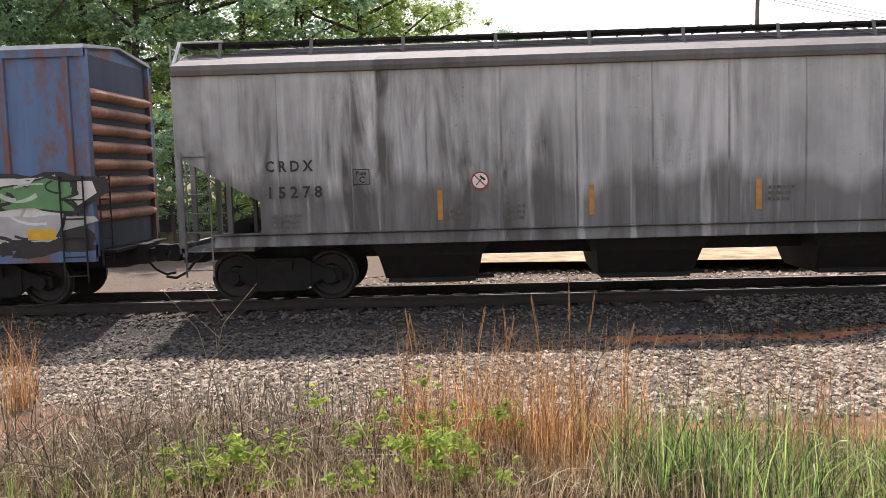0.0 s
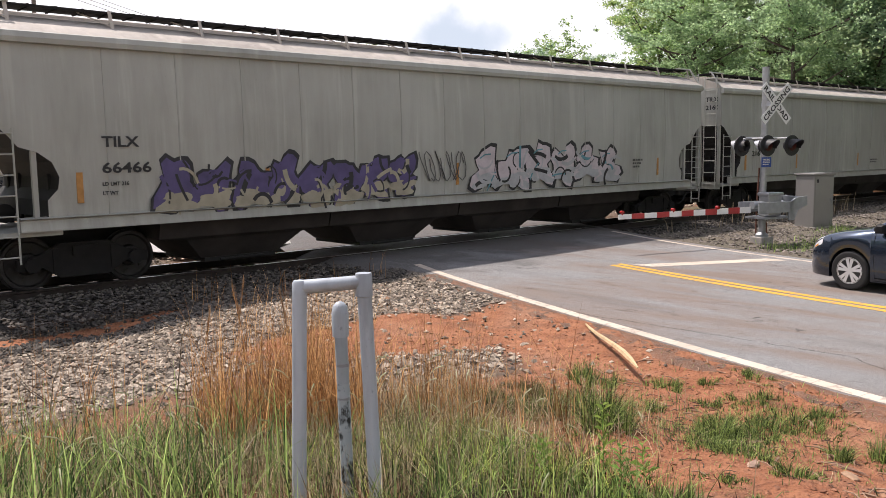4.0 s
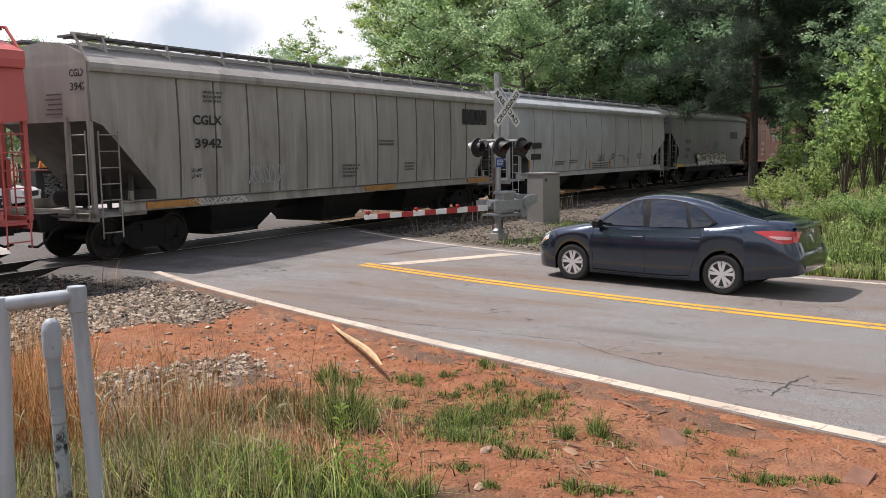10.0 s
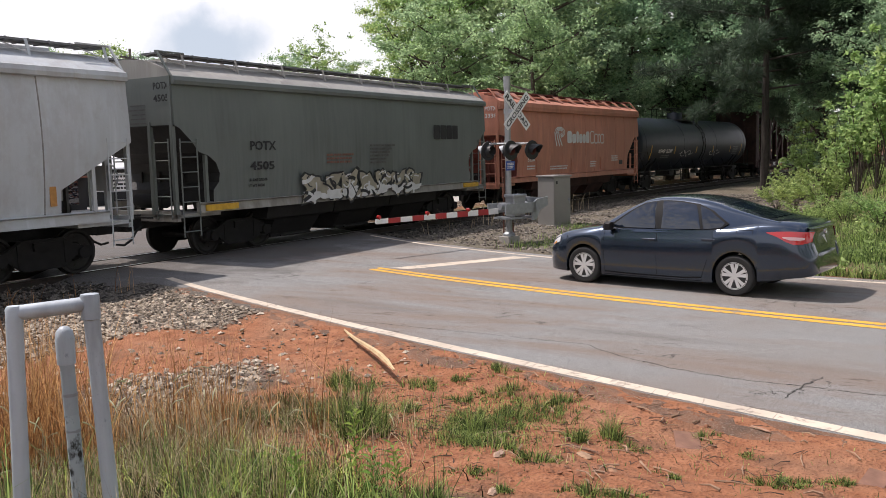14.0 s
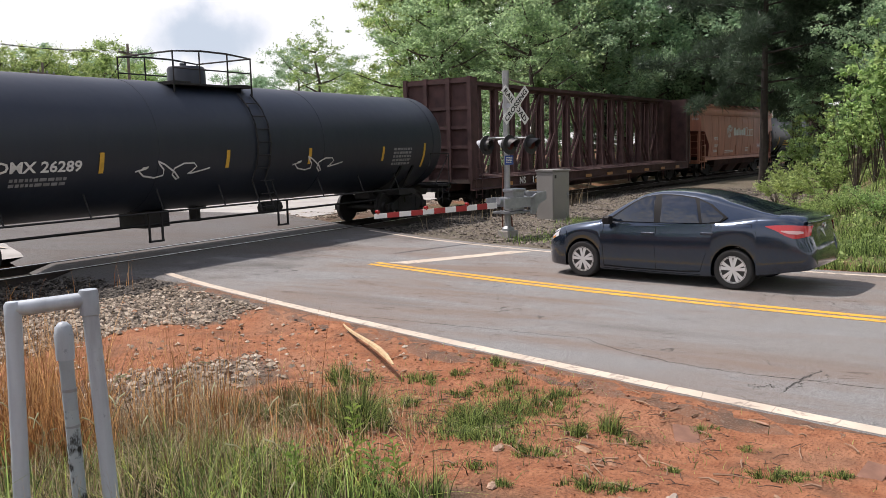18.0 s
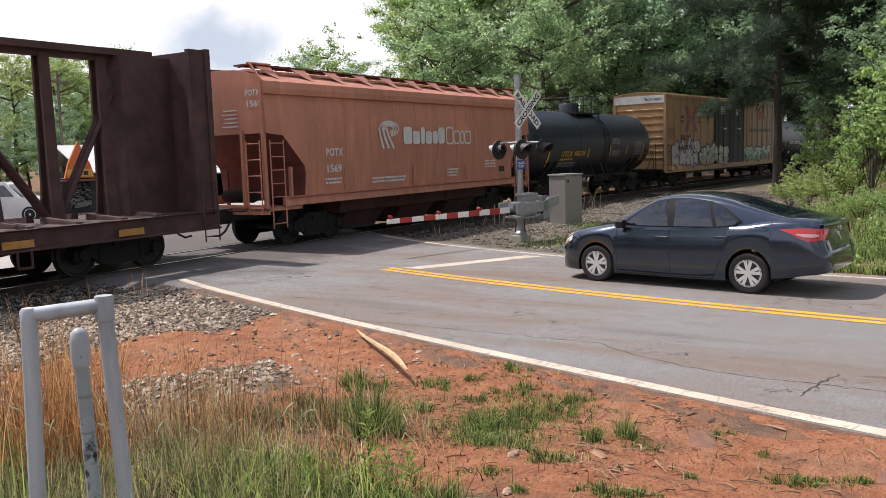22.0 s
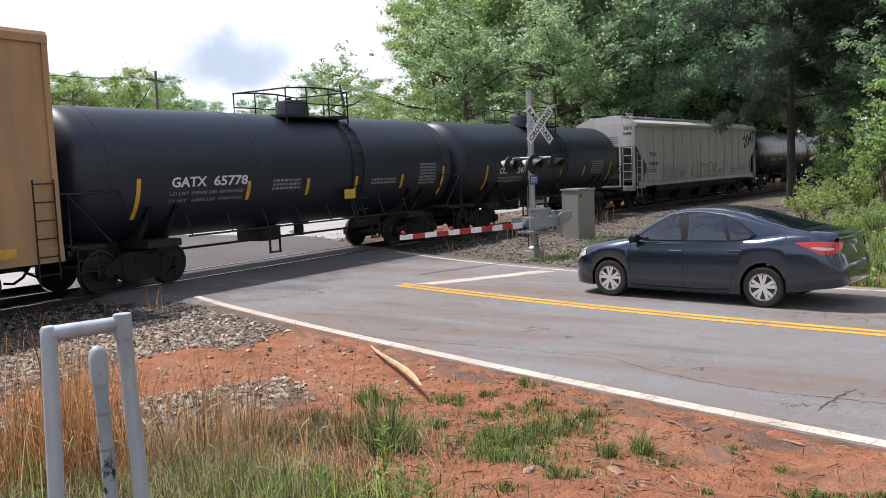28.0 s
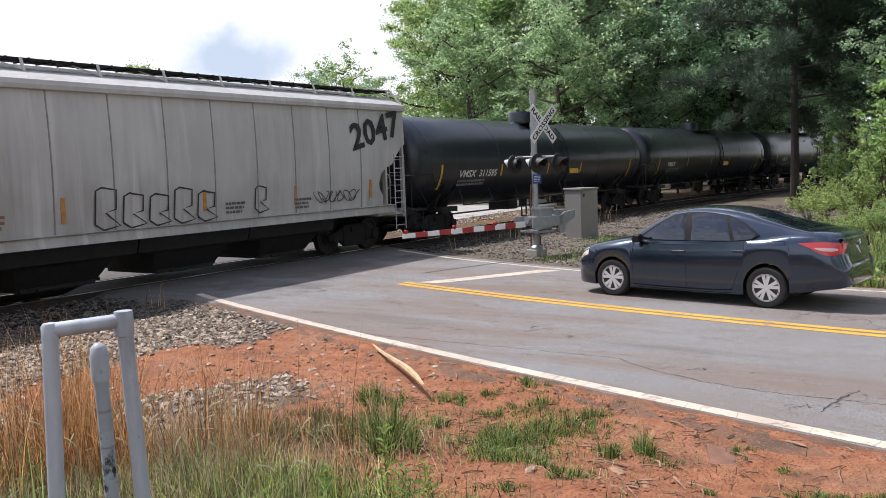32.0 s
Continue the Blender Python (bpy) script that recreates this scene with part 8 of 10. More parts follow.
    for k in range(33):
        a = math.pi * (k / 32 - 0.5)
        y = 0.80 * math.copysign(abs(math.sin(a)) ** 0.75, a)
        x0 = -2.06 - 0.306 * max(0.0, math.cos(a)) ** 0.45
        rows.append([(x0 + 0.025, y * 0.985, 0.70), (x0 + 0.008, y, 0.69), (x0, y * 1.005, 0.66), (x0 + 0.004, y * 1.005, 0.55), (x0 + 0.03, y * 0.99, 0.45), (x0 + 0.09, y * 0.96, 0.385), (x0 + 0.2, y * 0.9, 0.36)])
    s.rings(rows, closed=False)
    part("rear_bumper", s, NAVY, car, smooth=50)
    s = Shape()
    s.box(-2.372, -2.352, -0.155, 0.155, 0.745, 0.875)
    pl = part("number_plate", s, plain("plate_white", (0.5, 0.52, 0.5), 0.5, 0, 0.15, 6), car, "pale plate", smooth=0)
    s = Shape()
    for k in range(5):
        s.box(-2.376, -2.372, -0.13 + k * 0.055, -0.09 + k * 0.055, 0.785, 0.845)
    part("plate_bars", s, M["ink"], pl, smooth=0)
    s = Shape()
    s.lathe([(-2.36, 0.04), (-2.384, 0.04), (-2.387, 0.034), (-2.382, 0.027)], 18, "x", (0, 0, 0.92))
    part("badge", s, CHROME, car, "round chrome badge")
    s = Shape()
    for xw in (-1.35, 1.35):
        s.rings([[(xw + 0.36 * math.cos(a), y, 0.317 + 0.36 * math.sin(a)) for a in (math.pi * k / 12 for k in range(13))] for y in (-0.80, 0.80)], closed=False)
    s.box(-1.7, 2.0, -0.70, 0.70, 0.18, 0.30)
    part("underbody", s, TRIM, car)
    for xw in (-1.35, 1.35):
        for y in (-0.765, 0.765):
            wheel(car, xw, y, rw, 0.20, SILVER, 10)
    # the tail is a little longer, the nose a little shorter
    for ob in car.children_recursive:
        if ob.type == "MESH":
            for v in ob.data.vertices:
                z = v.co.z
                if ob.name.split(".")[0] not in ("wheel", "rim", "hubcap", "hub", "spoke"):
                    v.co.z = z + (0.03 * z + 0.055 * smooth(-0.9, -2.0, v.co.x)) * smooth(0.45, 0.95, z)
                if v.co.x < -1.7:
                    v.co.x = -1.7 + (v.co.x + 1.7) * (1.106 + 0.12 * smooth(0.80, 0.62, z))
                elif v.co.x > 1.75:
                    v.co.x = 1.75 + (v.co.x - 1.75) * 0.86
    return car


# the near wheels stand at (14.01, 5.64) and (13.59, 2.96)
car = sedan()
hx, hy_ = 14.01 - 13.59, 5.64 - 2.96
hd_ = math.atan2(hy_, hx)
mx, my = (14.01 + 13.59) / 2, (5.64 + 2.96) / 2
car.matrix_basis = pose(mx + math.sin(hd_) * 0.86, my - math.cos(hd_) * 0.86, road_z(4) + 0.002, 0, 0, math.degrees(hd_))


def parked(kind, paint, label, at):
    """A parked vehicle of the yard beyond the track: pickup, suv or van."""
    c = thing("parked_" + kind, label, "car", "vehicles parked beyond the track", at)
    L_ = 2.45 if kind != "van" else 2.6
    H = {"pickup": 1.75, "suv": 1.75, "van": 1.95}[kind]
    s = Shape()
    s.rings([[(x, -w, zb), (x, -w - 0.03, (zb + zt) / 2), (x, -w + 0.05, zt), (x, w - 0.05, zt), (x, w + 0.03, (zb + zt) / 2), (x, w, zb)] for x, w, zb, zt in ((-L_, 0.86, 0.45, 1.0), (-L_ + 0.1, 0.92, 0.38, 1.08), (0.9, 0.93, 0.34, 1.08), (1.1, 0.93, 0.34, 1.10), (L_ - 0.25, 0.90, 0.36, 0.98), (L_, 0.80, 0.45, 0.85))])
    part("body", s, paint, c)
    x0, x1 = {"pickup": (-0.75, 1.25), "suv": (-2.3, 1.25), "van": (-2.5, 1.5)}[kind]
    s = Shape()
    s.rings([[(x0, -0.86, 1.04), (x0 + 0.15, -0.70, H), (x0 + 0.15, 0.70, H), (x0, 0.86, 1.04)], [(x1 - 0.75, -0.86, 1.04), (x1 - 0.75, -0.68, H), (x1 - 0.75, 0.68, H), (x1 - 0.75, 0.86, 1.04)], [(x1, -0.84, 1.04), (x1 - 0.1, -0.8, 1.10), (x1 - 0.1, 0.8, 1.10), (x1, 0.84, 1.04)]])
    part("cabin", s, paint, c, smooth=20)
    for d in (-1, 1):
        s = Shape()
        xr = x0 + 0.35 if kind != "van" else 0.2
        s.face((xr, d * 0.85, 1.14), (x1 - 0.35, d * 0.85, 1.14), (x1 - 0.78, d * 0.735, H - 0.12), (xr + 0.1, d * 0.735, H - 0.12))
        part("side_window", s, GLASS, c, smooth=0)
    s = Shape()
    s.face((x1 + 0.01, -0.72, 1.12), (x1 + 0.01, 0.72, 1.12), (x1 - 0.70, 0.62, H - 0.06), (x1 - 0.70, -0.62, H - 0.06))
    part("windscreen", s, GLASS, c, smooth=0)
    s = Shape()
    s.face((x0 - 0.01, -0.7, 1.16), (x0 - 0.01, 0.7, 1.16), (x0 + 0.11, 0.62, H - 0.1), (x0 + 0.11, -0.62, H - 0.1))
    part("rear_window", s, GLASS, c, smooth=0)
    s = Shape()
    s.box(L_ - 0.05, L_ + 0.02, -0.55, 0.55, 0.62, 0.85)
    part("grille", s, TRIM, c, smooth=0)
    for y in (-0.74, 0.74):
        s = Shape()
        s.box(L_ - 0.1, L_ + 0.015, y - 0.14, y + 0.14, 0.72, 0.88)
        part("head_lamp", s, CLEAR, c, smooth=0)
        s = Shape()
        s.box(-L_ - 0.01, -L_ + 0.05, y - 0.08, y + 0.08, 0.7, 0.98)
        part("tail_lamp", s, TAIL, c, smooth=0)
        for x in (-1.5, 1.55):
            wheel(c, x, y * 1.12, 0.36, 0.24, SILVER, 0)
    return c


WHITEP = gloss("white_car_paint", (0.68, 0.68, 0.67), 0.3, 0.5, 0.5)
BLUEC = gloss("blue_car_paint", (0.05, 0.12, 0.28), 0.3, 0.5, 0.5)
CREAMP = gloss("cream_car_paint", (0.60, 0.55, 0.42), 0.35, 0.5, 0.4)
parked("pickup", WHITEP, "white pickup truck parked on pale paving", pose(21.2, 36.0, -0.09, 0, 0, -55))
parked("suv", WHITEP, "white sport utility vehicle in front of a shed", pose(33.8, 38.3, -0.09, 0, 0, 215))
parked("pickup", CREAMP, "cream pickup truck beside a shed", pose(39.5, 37.5, -0.09, 0, 0, 200))
parked("van", WHITEP, "white work van parked on pale paving", pose(45.0, 36.5, -0.09, 0, 0, 190))
parked("pickup", BLUEC, "blue pickup truck beside a yellow container", pose(50.5, 36.5, -0.09, 0, 0, 170))
parked("suv", gloss("grey_car_paint", (0.35, 0.36, 0.38), 0.3, 0.5, 0.5), "pale grey car beside a white house", pose(14.5, 33.5, -0.09, 0, 0, 100))


# ---- trees ----
def leaf_material(name, dark, light, thin=0.35):
    n = Nodes(name)
    geo = n.t.nodes.new("ShaderNodeNewGeometry")
    oi = n.t.nodes.new("ShaderNodeObjectInfo")
    col = n.mix(geo.outputs["Random Per Island"], dark, light)
    col = n.mix(n.math("MULTIPLY", n.ramp(n.noise(0.35, 3), 0.35, 0.65), 0.5), col, scaled(dark, 0.9))
    hs = n.t.nodes.new("ShaderNodeHueSaturation")
    n.link(col, hs.inputs["Color"])
    n.link(n.ramp(oi.outputs["Random"], -1.5, 3.5), hs.inputs["Hue"])
    hs.inputs["Value"].default_value = 1.0
    mr = n.t.nodes.new("ShaderNodeMapRange")
    n.link(oi.outputs["Random"], mr.inputs[0])
    mr.inputs[3].default_value, mr.inputs[4].default_value = 0.475, 0.515
    n.link(mr.outputs[0], hs.inputs["Hue"])
    m = n.done(hs.outputs[0], 0.55, 0, None, 0, 0.3)
    tr = n.t.nodes.new("ShaderNodeBsdfTranslucent")
    n.link(hs.outputs[0], tr.inputs["Color"])
    mx = n.t.nodes.new("ShaderNodeMixShader")
    mx.inputs[0].default_value = thin
    out = n.t.nodes["Material Output"]
    n.link(n.bsdf.outputs[0], mx.inputs[1])
    n.link(tr.outputs[0], mx.inputs[2])
    n.link(mx.outputs[0], out.inputs[0])
    return m


LEAF = leaf_material("broad_leaves", (0.18, 0.30, 0.18), (0.54, 0.72, 0.45), 0.74)
# paler leaf copies put the sunlight of bright crowns into the colour
LEAF_M = leaf_material("sunlit_leaves", (0.19, 0.30, 0.16), (0.62, 0.80, 0.44), 0.78)
LEAF_L = leaf_material("young_and_sunlit_leaves", (0.15, 0.25, 0.09), (0.58, 0.74, 0.29), 0.68)
NEEDLE = leaf_material("pine_needles", (0.035, 0.06, 0.038), (0.10, 0.15, 0.095), 0.35)
BARK = plain("grey_brown_bark", (0.075, 0.058, 0.045), 0.95, 0, 0.35, 5, 25, 0.02)
BARKP = plain("pine_bark", (0.045, 0.036, 0.03), 0.95, 0, 0.35, 4, 18, 0.03)


def leaves_mesh(name, centres, radii, count, size, mat, seed, flat=0.62):
    """Leaf blades scattered in many small clumps."""
    g = np.random.default_rng(seed)
    centres, radii = np.array(centres), np.array(radii)
    w = radii**2
    pick = g.choice(len(centres), count, p=w / w.sum())
    d = g.normal(size=(count, 3))
    d /= np.linalg.norm(d, axis=1)[:, None]
    rr = radii[pick][:, None] * np.minimum(np.abs(g.normal(0.25, 0.72, (count, 1))), 1.9)
    p = centres[pick] + d * rr * np.array([1, 1, flat])
    a = g.normal(size=(count, 3))
    a[:, 2] *= 0.6
    a /= np.linalg.norm(a, axis=1)[:, None]
    b = np.cross(a, d + g.normal(size=(count, 3)) * 0.6)
    b /= np.linalg.norm(b, axis=1)[:, None] + 1e-6
    s = size * g.uniform(0.6, 1.35, (count, 1))
    c = np.cross(a, b) * s * 0.12
    v = np.stack([p - a * s * 0.5, p + b * s * 0.30 - a * s * 0.05 + c, p + a * s * 0.55, p - b * s * 0.30 - a * s * 0.05 + c], 1)
    f = np.arange(count * 4).reshape(count, 4)
    me_ = bpy.data.meshes.new(name)
    me_.from_pydata(v.reshape(-1, 3).tolist(), [], f.tolist())
    me_.materials.append(mat)
    return me_


def broad_tree(height, spread, seed, count=24000, leaf=0.19, mat=None, low=0.22):
    """A tree of tapered trunk, limbs and a crown of leaf clumps with gaps."""
    r = random.Random(seed)
    t = thing("tree", "broad-leaved tree in full spring leaf behind the track", "tree", "trees behind the track")
    s = Shape()
    trunk = [(0, 0, -0.3)] + [(0.25 * math.sin(k * 1.3 + seed), 0.25 * math.cos(k * 1.1 + seed), height * 0.72 * k / 6) for k in range(1, 7)]
    s.tube(trunk, height * 0.018, 8, height * 0.006)
    cen, rad = [], []
    for k in range(13):
        z = height * (low + 0.55 * k / 12)
        a = k * 2.4 + r.uniform(-0.4, 0.4)
        reach = spread * (0.55 + 0.5 * math.sin(math.pi * (0.15 + 0.75 * k / 12))) * r.uniform(0.65, 1.05)
        tip = (math.cos(a) * reach, math.sin(a) * reach, z + reach * r.uniform(0.15, 0.55))
        mid = (tip[0] * 0.5, tip[1] * 0.5, z + (tip[2] - z) * 0.35)
        s.tube([(0.1, 0, z), mid, tip], height * 0.007, 5, height * 0.002)
        for q in range(5):
            u = 0.45 + 0.16 * q
            e = spread * 0.16
            for j in range(3):
                cen.append((tip[0] * u + r.gauss(0, e), tip[1] * u + r.gauss(0, e), z + (tip[2] - z) * u + 0.15 + r.gauss(0, 0.75 * e)))
                rad.append(spread * r.uniform(0.06, 0.17))
    for q in range(9):
        a = r.uniform(0, 6.28)
        for j in range(3):
            cen.append((math.cos(a) * spread * 0.4 * r.random() + r.gauss(0, 0.4), math.sin(a) * spread * 0.4 * r.random() + r.gauss(0, 0.4), height * r.uniform(0.70, 0.97)))
            rad.append(spread * r.uniform(0.08, 0.19))
    part("trunk", s, BARK, t)
    ob = new("crown", leaves_mesh("crown", cen, rad, count, leaf, mat or LEAF, seed))
    ob.parent = t
    return t


def pine_tree(height, seed, clear=0.2):
    r = random.Random(seed)
    t = thing("pine_tree", "dark pine tree with a bare lower trunk beside the track", "tree")
    s = Shape()
    s.tube([(0, 0, -0.5), (0.05, 0, height * 0.15), (-0.1, 0, height * 0.3), (0.2, 0.05, height * 0.5), (0.3, 0.05, height * 0.7), (0.1, 0, height)], 0.23, 10, 0.05)
    cen, rad = [], []
    for k in range(38):
        z = height * (clear + (0.97 - clear) * k / 37)
        a = k * 2.4 + r.uniform(-0.5, 0.5)
        reach = (1.0 - 0.75 * (k / 37) ** 1.6) * r.uniform(2.8, 5.6)
        tip = (math.cos(a) * reach, math.sin(a) * reach, z + r.uniform(-0.9, 0.4))
        s.tube([(0.1, 0, z), (tip[0] * 0.5, tip[1] * 0.5, z + 0.25), tip], 0.055, 5, 0.012)
        for q in range(6):
            u = 0.35 + 0.15 * q
            cen.append((tip[0] * u + r.uniform(-0.3, 0.3), tip[1] * u + r.uniform(-0.3, 0.3), z + (tip[2] - z) * u + 0.15 + r.uniform(-0.15, 0.2)))
            rad.append(r.uniform(0.3, 0.62))
    part("trunk", s, BARKP, t)
    g = np.random.default_rng(seed)
    cen, rad = np.array(cen), np.array(rad)
    k = 60000
    pick = g.integers(0, len(cen), k)
    d = g.normal(size=(k, 3))
    d /= np.linalg.norm(d, axis=1)[:, None]
    p = cen[pick] + d * rad[pick][:, None] * g.uniform(0.2, 1, (k, 1))
    a = d + g.normal(size=(k, 3)) * 0.5 + np.array([0, 0, 0.3])
    a /= np.linalg.norm(a, axis=1)[:, None]
    b = np.cross(a, g.normal(size=(k, 3)))
    b /= np.linalg.norm(b, axis=1)[:, None]
    ln = g.uniform(0.2, 0.4, (k, 1))
    v = np.stack([p - b * 0.022, p + b * 0.022, p + a * ln], 1)
    me_ = bpy.data.meshes.new("needles")
    me_.from_pydata(v.reshape(-1, 3).tolist(), [], np.arange(k * 3).reshape(k, 3).tolist())
    me_.materials.append(NEEDLE)
    ob = new("needles", me_)
    ob.parent = t
    return t


def polar(az, dist):
    return dist * math.sin(radians(az)), dist * math.cos(radians(az))


MODELS = [broad_tree(15, 4.6, 1), broad_tree(17, 5.4, 2, 28000), broad_tree(13, 4.2, 3), broad_tree(15, 4.4, 4, 21000, 0.18, LEAF_L), broad_tree(15, 3.6, 8, 6500, 0.19, LEAF_L), broad_tree(16, 4.8, 5, 25000, 0.2, LEAF_M)]
SPOTS = []
rt = random.Random(77)
# woods on the far side of the track, the isolated pale tree first
for az, d, sc, mdl in ((50.6, 62, 0.82, 4), (56.9, 66, 1.15, 3), (59.3, 62, 1.15, 3), (58.4, 74, 1.2, 5), (53.2, 70, 0.62, 3), (60.5, 66, 1.2, 5), (63.5, 60, 1.2, 5), (66, 58, 1.25, 5), (68.5, 64, 1.3, 5), (71, 60, 1.2, 0), (73.5, 68, 1.3, 1), (70, 80, 1.4, 1), (76, 74, 1.3, 0), (62, 82, 1.4, 5), (66, 86, 1.4, 5), (78.0, 84, 1.3, 2), (59, 56, 0.8, 5), (64.8, 50, 0.75, 5), (69.5, 49, 0.8, 2), (74.5, 56, 0.85, 2), (77, 62, 0.9, 2), (79, 72, 1.1, 1),
                       (80, 92, 1.4, 0), (74, 92, 1.5, 1), (58, 90, 1.3, 1), (53, 92, 0.85, 0)):
    SPOTS.append((az, d, sc, mdl))
# near-side wood on the bank
for az, d, sc, mdl in ((82.5, 56, 1.1, 1), (85, 50, 1.1, 0), (88, 46, 1.1, 1), (91, 44, 1.0, 0), (84, 66, 1.3, 1), (87.5, 60, 1.3, 0), (90.5, 57, 1.2, 1), (81.5, 66, 1.2, 0), (93.5, 48, 1.1, 1), (86.5, 40, 0.6, 2), (90, 36, 0.5, 3), (82.8, 44, 0.5, 2)):
    SPOTS.append((az, d, sc, mdl))
# beyond the yard, lower and farther
for az, d, sc, mdl in ((31.5, 74, 0.80, 3), (33.8, 72, 0.78, 3), (35.8, 76, 0.8, 3), (37.6, 70, 0.80, 3), (39.8, 78, 0.74, 3), (42.0, 84, 0.62, 3), (43.8, 90, 0.62, 3), (45.8, 92, 0.66, 1), (47.6, 86, 0.68, 0), (49.4, 76, 0.70, 1), (29.5, 80, 0.60, 0), (27, 84, 0.52, 1), (24.5, 84, 0.5, 0), (37, 100, 0.8, 1), (41.5, 104, 0.8, 0), (28, 88, 0.7, 1), (31, 90, 0.75, 0), (34, 92, 0.8, 1), (36.5, 90, 0.8, 0), (39, 94, 0.8, 1), (25.5, 92, 0.62, 0), (33, 84, 0.66, 2)):
    SPOTS.append((az, d, sc, mdl))
# behind the house
for az, d, sc, mdl in ((21.5, 62, 0.44, 1), (19, 60, 0.5, 0), (16.0, 56, 0.60, 1), (13.2, 58, 0.52, 0), (10.6, 62, 0.60, 1), (7.6, 60, 0.66, 2), (4.8, 56, 0.62, 0), (2.4, 52, 0.66, 1), (9.0, 70, 0.86, 3)):
    SPOTS.append((az, d, sc, mdl))
# tall trees at the start of the view, most in the paler sunlit leaf colour
for az, d, sc, mdl in ((-1.5, 46, 0.68, 3), (-4.5, 44, 0.86, 3), (-8, 43, 1.0, 3), (-12, 42, 1.0, 3), (-15.5, 40, 1.0, 1), (-19, 42, 1.05, 3), (-22, 38, 1.0, 3), (-25, 40, 1.1, 1), (-29, 38, 1.0, 0), (-33, 42, 1.1, 1), (-17, 31, 0.42, 3), (-20.5, 30, 0.40, 2), (-24, 31, 0.45, 3), (-37, 40, 1.0, 1), (-10, 54, 1.1, 1), (-18, 52, 1.2, 1), (-26, 54, 1.2, 0)):
    SPOTS.append((az, d, sc, mdl))
# undergrowth along the far side of the track
for k in range(9, 26):
    SPOTS.append((52 + 1.2 * k, 44 + 6 * (k % 3) + 0.5 * k, 0.30 + 0.05 * (k % 4), (2, 3, 0)[k % 3]))
# thicket under the trees beyond the yard
for k in range(18):
    SPOTS.append((24.5 + 1.5 * k, 66 + 5 * (k % 3), 0.40 + 0.05 * (k % 4), (0, 2, 1)[k % 3]))
# low hedge along the dark underbrush band
for k in range(9):
    SPOTS.append((-17 + 2.3 * k, 40.5 + 1.5 * (k % 2), 0.19 + 0.02 * (k % 3), (2, 3, 0)[k % 3]))
# hedge behind the dark underbrush band
for k in range(9):
    SPOTS.append((-30 + 4.6 * k, 46 + 2 * (k % 2), 0.30 + 0.04 * (k % 3), (0, 2, 3)[k % 3]))
# unseen trees behind the waiting car, added to darken the reflection in its boot
for az, d, sc, mdl in ((95, 30, 0.8, 0), (98, 27, 0.7, 2), (101, 30, 0.9, 1), (104, 26, 0.8, 0), (97, 40, 1.1, 1), (102, 40, 1.1, 0)):
    SPOTS.append((az, d, sc, mdl))
# unseen trees round behind the viewer, added for reflections and less sky fill
for k in range(17):
    SPOTS.append((108 + 8.6 * k, 26 + 9 * (k % 3), 0.75 + 0.12 * (k % 4), k % 4))
used = set()
for az, d, sc, mdl in SPOTS:
    x, y = polar(az, d)
    while 52 < az < 81 and y < track_y(x) + 4.5:  # the woods stand beyond the track
        d, sc = d + 1.0, sc * (1 + 1.0 / d)
        x, y = polar(az, d)
    m = pose(x, y, ground_z(x, y) - 0.1, 0, 0, rt.uniform(0, 360)) @ Matrix.Diagonal((sc * rt.uniform(0.92, 1.1), sc * rt.uniform(0.92, 1.1), sc, 1))
    if mdl in used:
        ob = copy_thing(MODELS[mdl], m)
    else:
        used.add(mdl)
        ob = MODELS[mdl]
    ob.matrix_basis = m
    if az > 105:
        tagged(ob, "unseen broad-leaved tree behind the viewer, added for reflections", "", "roadside trees")
    # covers the unseen trees behind the waiting car as well
    elif az > 81:
        tagged(ob, "broad-leaved tree in leaf on the bank beside the track", "", "trees on the bank")
    elif d > 69 and az < 51:
        tagged(ob, "distant pale green tree beyond the yard", "", "trees beyond the yard")

pine = pine_tree(15, 9, 0.30)
px_, py_ = polar(79.4, 43)
pine.matrix_basis = pose(px_, py_, ground_z(px_, py_))
copy_thing(pine, pose(*polar(82.6, 47), 1.6, 0, 0, 130))
copy_thing(pine, pose(*polar(75.8, 66), -0.2, 0, 0, 40))
copy_thing(pine, pose(*polar(86.5, 52), 1.8, 0, 0, 250))


def bush(height, spread, seed, count, leaf, mat, label):
    r = random.Random(seed)
    t = thing("bush", label, "bush", "bushes on the bank")
    cen, rad = [], []
    for k in range(11):
        a, reach = k * 2.4, spread * r.uniform(0.25, 1.0)
        tip = (math.cos(a) * reach, math.sin(a) * reach, height * r.uniform(0.45, 1.0))
        s = Shape()
        s.tube([(0, 0, -0.1), (tip[0] * 0.4, tip[1] * 0.4, tip[2] * 0.55), tip], 0.025, 5, 0.008)
        part("stem", s, BARK, t)
        for q in range(4):
            u = 0.4 + 0.2 * q
            cen.append((tip[0] * u + r.uniform(-0.15, 0.15), tip[1] * u + r.uniform(-0.15, 0.15), tip[2] * (0.3 + 0.7 * u)))
            rad.append(spread * r.uniform(0.14, 0.26))
    ob = new("foliage", leaves_mesh("foliage", cen, rad, count, leaf, mat, seed, 0.8))
    ob.parent = t
    return t


